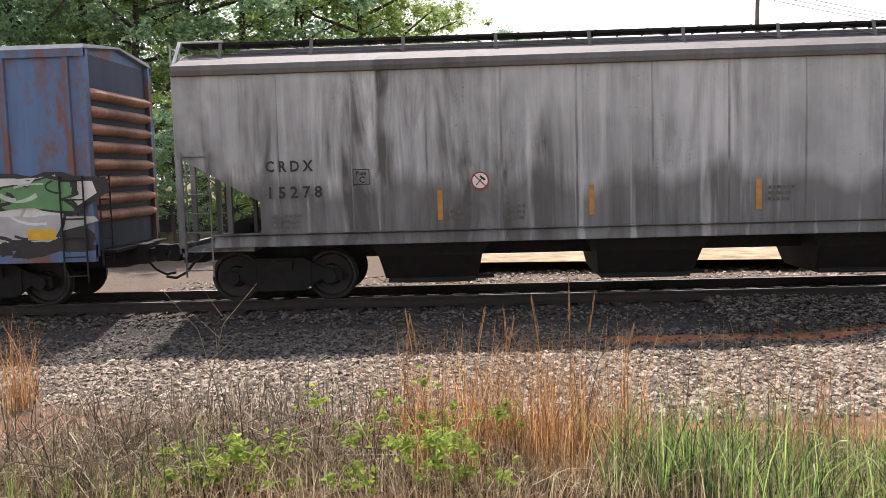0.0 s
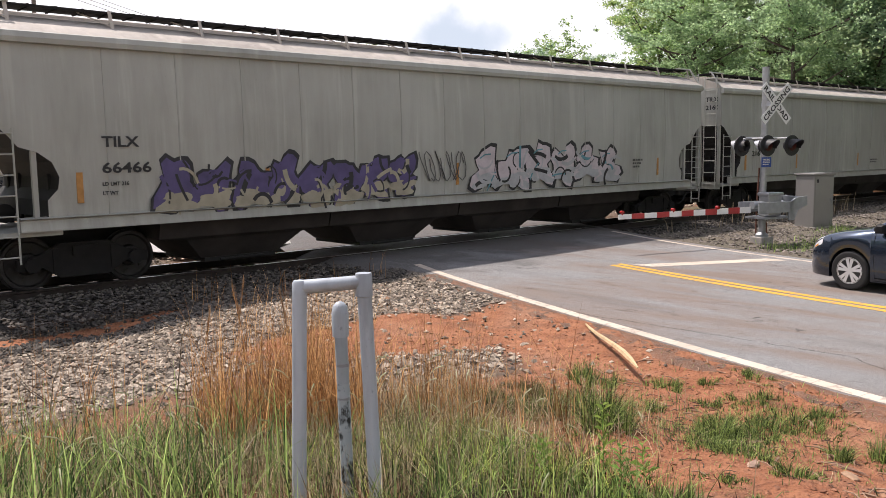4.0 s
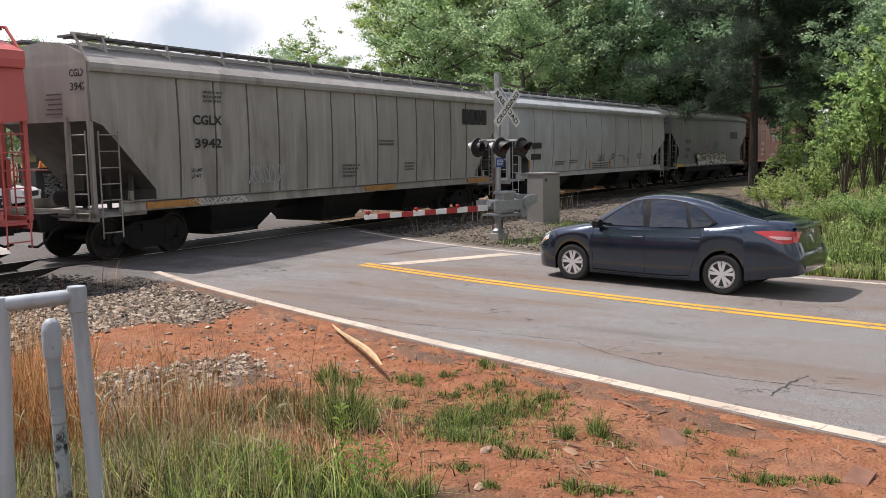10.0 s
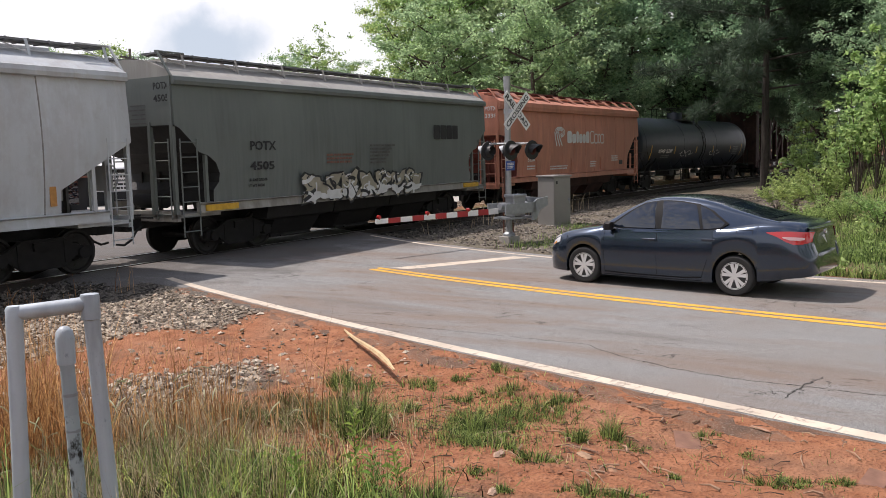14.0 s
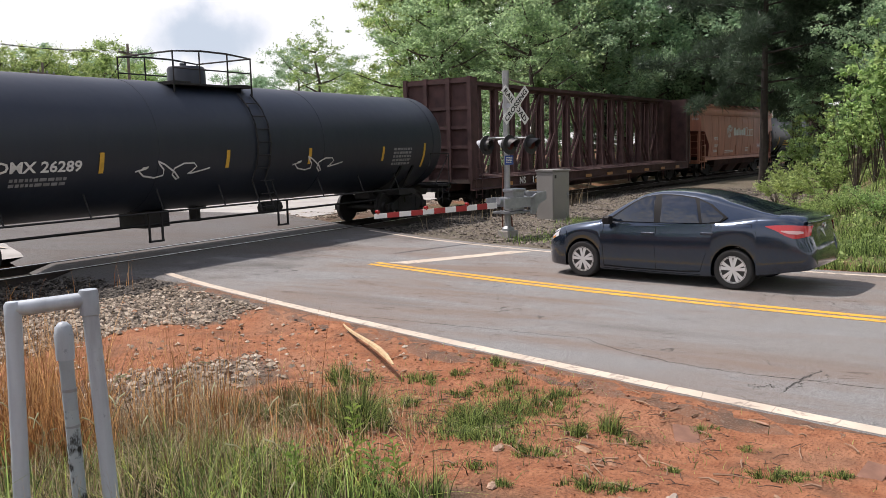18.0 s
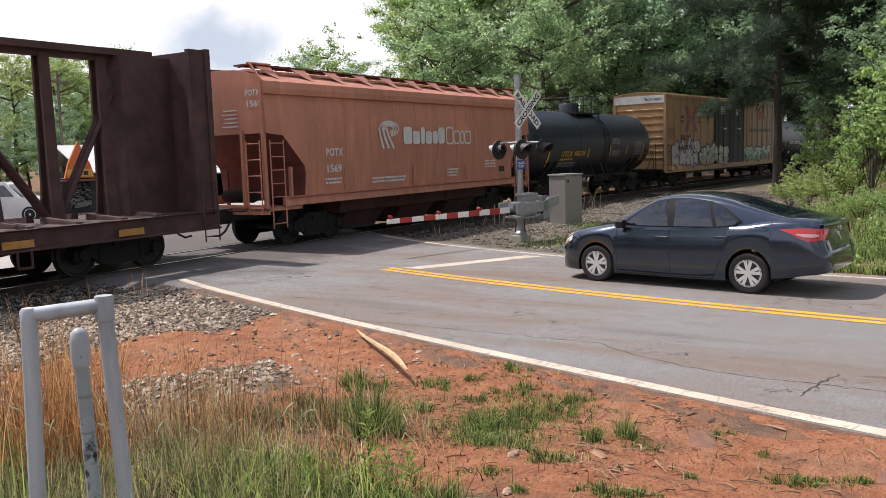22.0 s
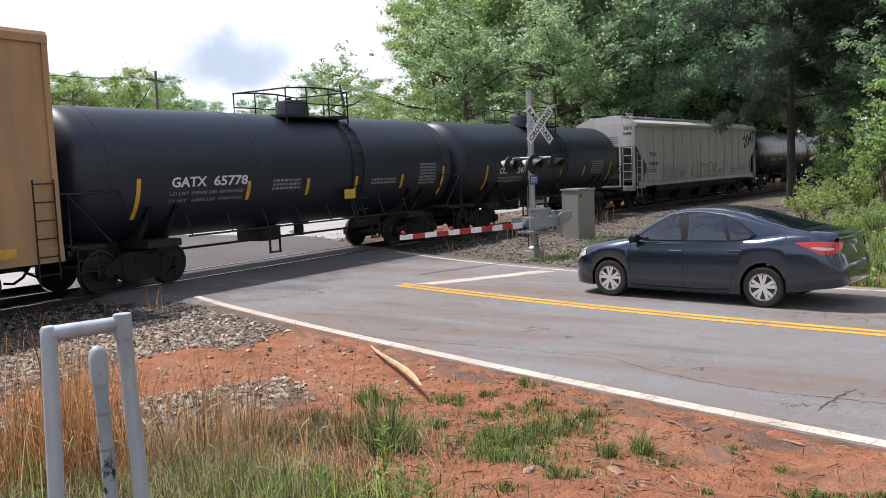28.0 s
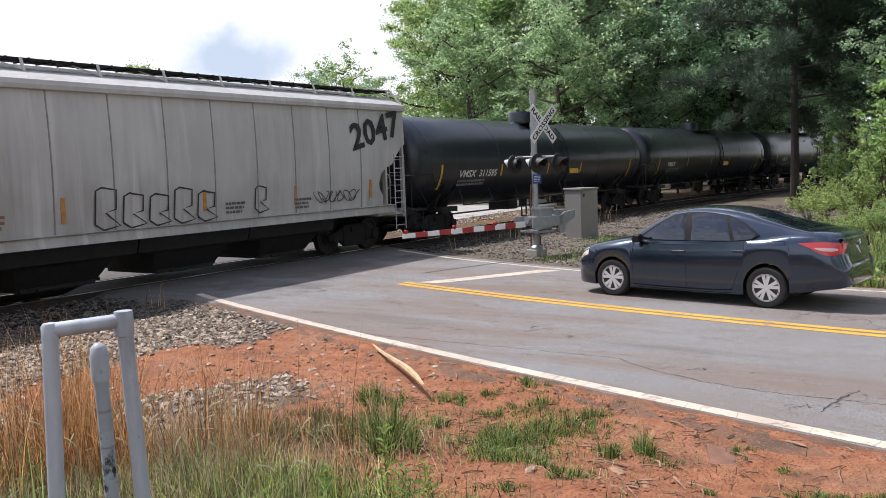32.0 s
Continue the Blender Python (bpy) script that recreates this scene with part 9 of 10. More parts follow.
B1 = bush(2.6, 1.7, 21, 2300, 0.15, LEAF_L, "bright green bush on the grassy bank")
B2 = bush(4.6, 1.15, 22, 2200, 0.17, LEAF_L, "tall bright green sapling bush on the bank")
B3 = bush(1.6, 1.6, 23, 2000, 0.12, LEAF_L, "low dark green bush on the bank")
first = {}
for az, d, sc, b in ((80.2, 34, 0.5, B1), (81.2, 33, 0.62, B1), (82.8, 30, 0.6, B1), (83.6, 31, 0.62, B2), (84.7, 29, 0.82, B2), (85.7, 28, 0.70, B2), (86.5, 27, 1.02, B2), (87.6, 27, 0.9, B2), (88.6, 26, 1.1, B2), (86.4, 36, 0.9, B2), (84.0, 38, 0.8, B2), (81.6, 40, 0.75, B2), (82.0, 26.5, 0.45, B3), (84.0, 24.5, 0.45, B3), (86.0, 22.5, 0.5, B3)):
    x, y = polar(az, d)
    m = pose(x, y, ground_z(x, y) - 0.05, 0, 0, rt.uniform(0, 360)) @ Matrix.Diagonal((sc, sc, sc, 1))
    ob = copy_thing(b, m) if b in first else b
    first[b] = 1
    ob.matrix_basis = m

# ---- buildings and poles beyond the track ----
WALLW = plain("white_siding", (0.80, 0.82, 0.78), 0.7, 0, 0.06, 1.0)
SHING = plain("grey_roof_shingles", (0.20, 0.20, 0.20), 0.9, 0, 0.15, 3)
TINR = plain("bright_tin_roof", (0.62, 0.62, 0.61), 0.5, 0.2, 0.10, 1.2)
# shed and kiosk walls; near-black too for the shaded underbrush band
DARKW = plain("charcoal_wall_and_thicket_shade", (0.02, 0.0205, 0.022), 0.75, 0, 0.2, 1)
ORG = plain("orange_sign_paint", (0.55, 0.13, 0.03), 0.6, 0, 0.1, 2)
YEL = plain("yellow_container_paint", (0.60, 0.36, 0.06), 0.55, 0, 0.12, 1)
WOODP = plain("weathered_pole_timber", (0.13, 0.105, 0.085), 0.9, 0, 0.25, 4)

house = thing("house", "low white house with a grey hipped roof behind the track", "house", "", pose(4.3, 40.5, -0.12))
s = Shape()
s.box(-7.2, 7.8, -2.6, 4.5, 0, 2.06)
part("wall", s, WALLW, house, smooth=0)
s = Shape()
s.rings([[(-7.7, -3.1, 2.0), (8.3, -3.1, 2.0), (8.3, 5.0, 2.0), (-7.7, 5.0, 2.0)], [(-3.4, 0.7, 3.35), (4.2, 0.7, 3.35), (4.2, 1.2, 3.35), (-3.4, 1.2, 3.35)]])
part("roof", s, SHING, house, smooth=0)
for x in (-5.2, -1.6, 2.6, 5.6):
    s = Shape()
    s.box(x - 0.55, x + 0.55, -2.66, -2.58, 0.75, 1.75)
    w = part("window", s, WALLW, house, smooth=0)
    s = Shape()
    s.box(x - 0.47, x + 0.47, -2.68, -2.655, 0.83, 1.67)
    part("pane", s, GLASS, w, smooth=0)
s = Shape()
s.box(0.1, 1.0, -2.66, -2.58, 0.02, 1.95)
part("door", s, SHING, house, smooth=0)

shed = thing("shed", "charcoal shed with a bright tin roof and open bays", "shed", "", pose(28.6, 40.2, -0.1, 0, 0, -14))
s = Shape()
s.box(0, 4.6, 0, 6.0, 0, 2.0)
part("wall", s, DARKW, shed, smooth=0)
s = Shape()
s.box(4.6, 17.2, 5.4, 6.0, 0, 2.0)
s.box(12.2, 17.2, 0.4, 5.4, 0, 1.95)
part("wall", s, DARKW, shed, smooth=0)
s = Shape()
s.rings([[(-0.4, -0.3, 1.95), (17.8, -0.3, 1.95), (17.8, -0.25, 2.03), (-0.4, -0.25, 2.03)], [(-0.4, 3.6, 3.45), (15.6, 3.6, 3.45), (15.6, 3.6, 3.53), (-0.4, 3.6, 3.53)], [(-0.4, 6.6, 1.95), (17.8, 6.6, 1.95), (17.8, 6.6, 2.03), (-0.4, 6.6, 2.03)]])
part("roof", s, TINR, shed, smooth=0)
s = Shape()
s.rings([[(4.4, -2.4, 1.68), (11.6, -2.4, 1.68), (11.6, -2.4, 1.74), (4.4, -2.4, 1.74)], [(4.4, -0.2, 1.92), (11.6, -0.2, 1.92), (11.6, -0.2, 1.98), (4.4, -0.2, 1.98)]])
part("canopy", s, TINR, shed, smooth=0)
for x in (4.5, 6.9, 9.2, 11.5):
    s = Shape()
    s.box(x - 0.05, x + 0.05, -2.35, -2.25, 0, 1.7)
    part("canopy_post", s, M["galv"], shed, smooth=0)
s = Shape()
s.box(0.6, 3.4, -0.06, -0.02, 0.75, 1.75)
b = part("sign_board", s, SIGNW, shed, "white sign board with small writing", smooth=0)
bars(0.8, 3.2, 1.6, 4, 0.11, 0.10, -0.064, M["ink"], b, 8)

kiosk = thing("roadside_kiosk", "narrow kiosk with a tall orange gable sign", "kiosk", "", pose(26.2, 37.6, -0.1, 0, 0, -12))
s = Shape()
s.box(-0.9, 0.9, 0, 1.8, 0, 1.75)
part("wall", s, DARKW, kiosk, smooth=0)
s = Shape()
s.prism([(-0.75, 1.75), (0.75, 1.75), (0.55, 2.45), (0.0, 3.55), (-0.55, 2.45)], -0.1, 0.05)
part("gable_sign", s, ORG, kiosk, "orange gable sign", smooth=0)
s = Shape()
s.box(-0.62, 0.62, -0.14, -0.10, 1.80, 2.2)
b = part("name_board", s, YEL, kiosk, smooth=0)
bars(-0.4, 0.4, 2.1, 1, 0.2, 0, -0.144, M["ink"], b, 4)
s = Shape()
s.box(-1.2, 1.2, -0.9, 0.1, 1.62, 1.7)
part("awning", s, M["rust"], kiosk, smooth=0)
s = Shape()
s.box(-0.55, 0.5, -0.06, -0.02, 0.3, 1.5)
part("display_window", s, GLASS, kiosk, smooth=0)

box_ = thing("container", "yellow steel container in the yard", "container", "", pose(53.6, 37.8, -0.1, 0, 0, -33))
s = Shape()
s.box(0, 8.4, 0, 2.4, 0.15, 2.45)
part("body", s, YEL, box_, bevel=0.03, smooth=0)
for k in range(12):
    s = Shape()
    s.box(0.3 + k * 0.68, 0.42 + k * 0.68, -0.04, 0.0, 0.3, 2.3)
    part("side_rib", s, YEL, box_, smooth=0)
s = Shape()
s.box(0.1, 8.3, 0.1, 2.3, 0, 0.15)
part("base_rail", s, M["black"], box_, smooth=0)

for az, d, h, r in ((17.4, 46, 11.5, 0.14), (38.9, 62, 10.0, 0.13), (34.0, 55, 8.0, 0.11)):
    x, y = polar(az, d)
    pole = thing("utility_pole", "weathered timber utility pole with a crossarm", "utility pole", "utility poles", pose(x, y, -0.2, 0, 1.0, 20))
    s = Shape()
    s.tube([(0, 0, 0), (0, 0, h)], r, 10, r * 0.65)
    part("pole", s, WOODP, pole)
    s = Shape()
    s.box(-1.1, 1.1, -0.06, 0.06, h - 0.7, h - 0.58)
    part("crossarm", s, WOODP, pole, smooth=0)
    for q in (-1.0, -0.4, 0.4, 1.0):
        s = Shape()
        s.lathe([(h - 0.58, 0.03), (h - 0.50, 0.05), (h - 0.42, 0.03)], 8, "z", (q, 0, 0))
        part("insulator", s, M["galv"], pole)
wire = Shape()
for q in (-0.9, 0.0, 0.9):
    a, b = Vector((*polar(17.4, 46), 10.8)), Vector((*polar(38.9, 62), 9.3))
    wire.tube([a + (b - a) * (k / 10) + Vector((q, 0, -1.2 * math.sin(math.pi * k / 10))) for k in range(11)], 0.012, 4)
tagged(part("overhead_wires", wire, M["black"]), "thin overhead wires between utility poles", "wires")

# board band built in place of shaded underbrush; no fence stands there
fence = thing("fence", "dark board band standing in for shaded underbrush behind the yard", "fence", "", pose(-24, 37.5, -0.12))
for k in range(46):
    s = Shape()
    s.box(k * 0.5 - 0.24, k * 0.5 + 0.24, -0.012 + 0.004 * (k % 2), 0.012, 0.05, 1.25 + 0.02 * math.sin(k * 2.1))
    part("board", s, DARKW, fence, smooth=0)
for k in range(10):
    s = Shape()
    s.box(k * 2.5 - 0.30, k * 2.5 - 0.20, 0.012, 0.10, 0, 1.2)
    part("post", s, DARKW, fence, smooth=0)


# ---- grasses, reeds and vines ----
def blade_material(name, dark, light, thin=0.3):
    n = Nodes(name)
    geo = n.t.nodes.new("ShaderNodeNewGeometry")
    col = n.mix(n.math("POWER", geo.outputs["Random Per Island"], 1.8), dark, light)
    m = n.done(col, 0.6, 0, None, 0, 0.2)
    tr = n.t.nodes.new("ShaderNodeBsdfTranslucent")
    n.link(col, tr.inputs["Color"])
    mx = n.t.nodes.new("ShaderNodeMixShader")
    mx.inputs[0].default_value = thin
    n.link(n.bsdf.outputs[0], mx.inputs[1])
    n.link(tr.outputs[0], mx.inputs[2])
    n.link(mx.outputs[0], n.t.nodes["Material Output"].inputs[0])
    return m


G_GREEN = blade_material("fresh_grass", (0.022, 0.055, 0.018), (0.50, 0.66, 0.21), 0.6)
G_DRY = blade_material("dry_straw", (0.15, 0.095, 0.05), (0.86, 0.73, 0.48), 0.4)
G_REED = blade_material("orange_dry_reed", (0.17, 0.07, 0.025), (0.90, 0.55, 0.25), 0.5)
G_TWIG = blade_material("dead_twig", (0.045, 0.034, 0.024), (0.52, 0.41, 0.27), 0.0)
G_PLUME = blade_material("pale_seed_plume", (0.26, 0.155, 0.085), (0.46, 0.31, 0.19), 0.3)
gp = np.random.default_rng(11)


def blades(name, xy, height, width, lean, mat, label, category, rows=4, taper=True, base=0.0, droop=0.35, away=None):
    """Ribbon blades rising from the ground; away gives the heading in which each one leans."""
    xy = np.asarray(xy)
    k = len(xy)
    z0 = np.array([ground_z(x, y) for x, y in xy]) + base
    h = np.broadcast_to(height, k) if np.ndim(height) else np.full(k, height)
    a = gp.uniform(0, math.tau, k) if away is None else away
    ln = np.abs(gp.normal(0, 1, k)) * lean * h
    face_ = gp.uniform(0, math.tau, k)
    w = width * gp.uniform(0.6, 1.4, k)
    vs = []
    for i in range(rows):
        u = i / (rows - 1)
        off = ln * u**1.8
        x, y = xy[:, 0] + np.cos(a) * off, xy[:, 1] + np.sin(a) * off
        z = z0 + h * (u - droop * (ln / np.maximum(h, 1e-3)) * u**3)
        ww = w * (1 - 0.92 * u if taper else 1 - 0.4 * u) / 2
        vs.append(np.stack([x - np.cos(face_) * ww, y - np.sin(face_) * ww, z], 1))
        vs.append(np.stack([x + np.cos(face_) * ww, y + np.sin(face_) * ww, z], 1))
    v = np.stack(vs, 1)
    f = np.array([[2 * i, 2 * i + 1, 2 * i + 3, 2 * i + 2] for i in range(rows - 1)])
    f = (f[None] + 2 * rows * np.arange(k)[:, None, None]).reshape(-1, 4)
    me_ = bpy.data.meshes.new(name)
    me_.from_pydata(v.reshape(-1, 3).tolist(), [], f.tolist())
    me_.materials.append(mat)
    return tagged(new(name, me_), label, category, kind="stuff")


def clump(cx, cy, sx, sy, k):
    return np.stack([gp.normal(cx, sx, k), gp.normal(cy, sy, k)], 1)


def off_road(xy):
    return np.array([p for p in xy if p[0] < near_edge(p[1]) - 0.30])


# orange reeds in tall loose clumps; the stems carry their plumes
def tufts(spots, inner=0.05):
    """Blades grouped in tight bunches: (x, y, spread of the bunches, bunches, blades in each)."""
    out = []
    for cx, cy, s_, k, m in spots:
        for bx, by in clump(cx, cy, s_, s_, k):
            out.append(clump(bx, by, inner, inner, m))
    return np.concatenate(out)


xy = tufts(((0.1, 5.7, 0.26, 24, 16), (-0.25, 5.6, 0.22, 17, 16), (-0.7, 5.7, 0.25, 11, 15), (4.5, 4.9, 0.4, 16, 9), (4.0, 4.3, 0.4, 12, 8), (0.35, 6.1, 0.2, 10, 16), (-0.4, 6.2, 0.28, 14, 18), (0.9, 6.3, 0.22, 9, 12), (1.9, 6.2, 0.3, 7, 10), (-0.95, 6.6, 0.3, 12, 16), (-0.75, 6.1, 0.3, 9, 14), (1.5, 6.1, 0.5, 7, 12), (3.9, 4.9, 0.3, 12, 14), (4.4, 5.0, 0.3, 8, 14), (2.3, 5.6, 0.4, 8, 12)))
blades("dry_reeds", xy, gp.uniform(0.2, 1.08, len(xy)), 0.006, 0.32, G_REED, "loose orange-brown dry reed grass", "reeds", 5)
xy = tufts(((2.95, 5.3, 0.24, 25, 22), (2.7, 5.6, 0.24, 9, 18), (3.3, 4.95, 0.2, 22, 22), (3.55, 5.3, 0.22, 12, 26), (3.75, 5.9, 0.2, 8, 24), (-5.85, 9.5, 0.2, 8, 26)))
blades("dry_reeds", xy, gp.uniform(0.3, 1.26, len(xy)), 0.0065, 0.34, G_REED, "dense tall orange-brown dry reed grass", "reeds", 5)
pl, stem, pz = Shape(), Shape(), random.Random(3)
for x, y, h in ((0.23, 6.14, 1.22), (0.05, 6.1, 1.12), (-0.2, 6.2, 1.02), (-0.5, 6.2, 1.05), (-0.85, 6.4, 1.0), (-1.05, 6.7, 0.95), (0.32, 6.2, 1.1), (2.8, 5.4, 1.2), (3.0, 5.5, 1.15), (3.2, 5.2, 1.1), (-0.94, 6.8, 1.02), (0.6, 6.2, 0.9), (2.6, 5.5, 1.0), (-0.3, 5.8, 1.0)):
    z, a = ground_z(x, y), pz.uniform(0, 6.28)
    ex, ey = 0.12 * math.cos(a), 0.12 * math.sin(a)
    line = [Vector((x + ex * u**2, y + ey * u**2, z + h * u)) for u in (0, 0.25, 0.5, 0.75, 1.0)]
    stem.tube(line, 0.0035, 4, 0.0018)
    for q in range(46):
        u = 0.76 + 0.24 * q / 45
        p = Vector((x + ex * u**2, y + ey * u**2, z + h * u))
        b = pz.uniform(0, 6.28)
        w = 0.014 * (1.15 - (u - 0.76) / 0.24)
        e = p + Vector((w * math.cos(b), w * math.sin(b), 0.055))
        pl.face(p + Vector((-0.003, 0, 0)), p + Vector((0.003, 0, 0)), e)
tagged(part("reed_stems", stem, G_REED, smooth=0), "thin dry reed stems", "reeds", kind="stuff")
tagged(part("reed_plumes", pl, G_PLUME, smooth=0), "feathery pale seed plumes on dry reeds", "reeds", kind="stuff")

# green grass
xy = off_road(tufts(((0.8, 5.05, 0.20, 24, 14), (1.2, 4.85, 0.32, 22, 14), (1.65, 4.7, 0.32, 22, 14), (2.05, 4.6, 0.28, 15, 14), (1.0, 5.5, 0.22, 12, 12), (1.6, 5.4, 0.35, 14, 12), (1.5, 4.2, 0.45, 16, 14), (-2.3, 5.2, 0.12, 3, 14), (2.5, 4.75, 0.3, 10, 12))))
blades("green_grass", xy, gp.uniform(0.15, 0.72, len(xy)), 0.010, 0.55, G_GREEN, "long fresh green grass with nodding blades", "grass", 5)
xy = off_road(tufts(((3.2, 4.3, 0.25, 14, 16), (3.4, 3.75, 0.22, 14, 16), (3.3, 3.2, 0.25, 16, 16), (3.5, 2.75, 0.15, 9, 16), (3.0, 3.6, 0.3, 12, 14), (3.75, 4.45, 0.15, 6, 12), (2.9, 4.3, 0.2, 8, 14), (-2.9, 5.1, 0.3, 8, 14), (-3.5, 5.3, 0.2, 6, 14), (3.2, 2.5, 0.25, 14, 14))))
blades("green_grass", xy, gp.uniform(0.08, 0.46, len(xy)), 0.0075, 0.8, G_GREEN, "loose bright green grass among straw", "grass", 5)
xy = off_road(np.concatenate([clump(1.5, 4.9, 0.7, 0.5, 2600), clump(3.4, 3.8, 0.35, 0.5, 1300), clump(2.9, 4.1, 0.4, 0.4, 700), clump(4.2, 4.95, 0.25, 0.25, 900), clump(3.85, 5.1, 0.2, 0.2, 500), clump(4.6, 5.2, 0.3, 0.3, 300)]))
blades("dry_straw", xy, gp.uniform(0.08, 0.46, len(xy)), 0.006, 0.45, G_DRY, "dry straw standing among green grass", "straw", 4)
xy = off_road(tufts(((3.25, 3.65, 0.26, 24, 16), (3.6, 3.2, 0.2, 18, 16), (3.75, 3.75, 0.16, 12, 14), (3.1, 4.2, 0.3, 22, 16), (3.45, 2.75, 0.2, 14, 16), (3.75, 4.3, 0.2, 10, 14), (2.7, 4.2, 0.2, 12, 14))))
blades("green_grass", xy, gp.uniform(0.06, 0.36, len(xy)), 0.008, 0.9, blade_material("yellow_green_grass", (0.05, 0.075, 0.018), (0.80, 0.90, 0.26), 0.7), "short yellow-green grass at the edge of the clay", "grass", 5)
# near-black short blades, added to colour in the shade between the grass
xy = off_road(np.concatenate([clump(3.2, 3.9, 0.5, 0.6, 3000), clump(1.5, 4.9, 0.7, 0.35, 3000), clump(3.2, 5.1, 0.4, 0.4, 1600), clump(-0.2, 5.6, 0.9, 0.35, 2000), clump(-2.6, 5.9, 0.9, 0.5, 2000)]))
blades("thatch", xy, gp.uniform(0.04, 0.2, len(xy)), 0.009, 0.8, blade_material("gap_shade_blades", (0.012, 0.010, 0.006), (0.10, 0.075, 0.035), 0.1), "near-black short blades standing in for shade under the living grass", "straw", 4, True, 0.0, 0.5)
# separate tufts on the clay: place, radius, height
G_TUFT = blade_material("dark_green_grass", (0.02, 0.038, 0.012), (0.42, 0.54, 0.16), 0.45)
G_OLIVE = blade_material("olive_brown_grass", (0.04, 0.034, 0.014), (0.27, 0.25, 0.09), 0.35)


def grass_tuft(x, y, r, h, mat, name="grass_tuft", label="green grass tuft on bare red clay", wide=0.0065):
    """Bunches of blades that lean outwards from the middle of the tuft."""
    k = int(5 + 110 * r)
    out, turn = [], []
    for bx, by in clump(x, y, 0.8 * r, 0.8 * r, k):
        c = clump(bx, by, 0.018, 0.018, 20)
        out.append(c)
        turn.append(np.arctan2(c[:, 1] - y, c[:, 0] - x) + gp.normal(0, 0.8, len(c)))
    xy, turn = np.concatenate(out), np.concatenate(turn)
    keep = np.array([p[0] < near_edge(p[1]) - 0.32 for p in xy])
    xy, turn = xy[keep], turn[keep]
    d = np.hypot(xy[:, 0] - x, xy[:, 1] - y) / r
    hh = h * gp.uniform(0.35, 1.15, len(xy)) * np.clip(1.15 - 0.4 * d, 0.3, 1.15)
    blades(name, xy, hh, wide, 0.85, mat, label, "grass", 5, away=turn)


for x, y, r, h in ((4.9, 3.72, 0.14, 0.46), (5.12, 3.98, 0.16, 0.40), (5.38, 4.28, 0.15, 0.30), (6.72, 5.26, 0.17, 0.24), (6.45, 5.0, 0.12, 0.18), (7.17, 4.66, 0.16, 0.13), (6.05, 4.11, 0.09, 0.12), (5.78, 3.3, 0.13, 0.23), (5.95, 3.42, 0.14, 0.22), (6.14, 3.2, 0.15, 0.19), (6.5, 3.4, 0.17, 0.14), (6.83, 3.18, 0.20, 0.15), (7.3, 3.74, 0.20, 0.11), (7.19, 3.15, 0.13, 0.12), (6.22, 2.56, 0.10, 0.17), (6.42, 2.36, 0.07, 0.26), (5.18, 2.86, 0.17, 0.10), (5.26, 3.15, 0.14, 0.11), (5.48, 2.95, 0.11, 0.10), (5.04, 2.39, 0.12, 0.10), (6.28, 2.15, 0.11, 0.05), (6.87, 1.70, 0.07, 0.09), (4.37, 1.72, 0.09, 0.11), (4.50, 1.56, 0.06, 0.07), (4.14, 2.16, 0.035, 0.07), (5.88, 1.02, 0.12, 0.09), (6.0, 0.85, 0.10, 0.06), (6.19, 0.63, 0.07, 0.08), (4.42, 2.53, 0.08, 0.06), (3.70, 2.41, 0.10, 0.20), (7.87, 4.13, 0.17, 0.10), (7.5, 4.4, 0.10, 0.08), (6.9, 4.0, 0.10, 0.09), (5.6, 1.6, 0.05, 0.05), (6.6, 1.3, 0.06, 0.05)):
    grass_tuft(x, y, r, h, G_TUFT)
for x, y, r, h in ((4.80, 4.72, 0.20, 0.26), (5.05, 4.40, 0.20, 0.27), (5.32, 4.75, 0.22, 0.22), (5.65, 5.15, 0.20, 0.17), (4.95, 5.05, 0.18, 0.20), (5.95, 4.75, 0.12, 0.13)):
    grass_tuft(x, y, r, h, G_OLIVE, "fading_grass", "olive-brown fading grass around a green tuft", 0.006)
for x, y, r, h in ((4.75, 4.95, 0.10, 0.22), (4.95, 4.62, 0.10, 0.20), (5.25, 4.55, 0.10, 0.20)):
    grass_tuft(x, y, r, h, G_GREEN)
xy = off_road(np.concatenate([clump(5.6, 4.6, 0.5, 0.4, 360), clump(5.4, 3.0, 0.3, 0.25, 700), clump(6.0, 3.4, 0.35, 0.25, 900), clump(6.8, 3.4, 0.4, 0.3, 900), clump(6.5, 3.4, 0.6, 0.4, 420), clump(6.9, 4.3, 0.6, 0.4, 160), clump(5.2, 2.6, 0.5, 0.5, 160), clump(7.2, 5.6, 0.7, 0.5, 160), clump(5.2, 3.6, 0.5, 0.5, 300), clump(6.3, 1.4, 0.6, 0.6, 160)]))
blades("short_grass", xy, gp.uniform(0.02, 0.10, len(xy)), 0.0065, 1.0, G_GREEN, "thin short grass seedlings on red clay", "grass", 3)
# grass round the feet of the pipe guard
xy = tufts(((2.2, 3.18, 0.16, 9, 12), (2.52, 3.08, 0.16, 9, 12), (1.95, 3.35, 0.14, 6, 12), (2.75, 3.2, 0.14, 6, 12)))
blades("green_grass", xy, gp.uniform(0.12, 0.46, len(xy)), 0.007, 0.7, G_GREEN, "loose green grass round the pipe guard's feet", "grass", 5)
xy = tufts(((2.3, 3.3, 0.2, 9, 9), (2.0, 3.5, 0.15, 5, 9)))
blades("dry_straw", xy, gp.uniform(0.15, 0.5, len(xy)), 0.005, 0.6, G_DRY, "dry straw round the pipe guard's feet", "straw", 5)
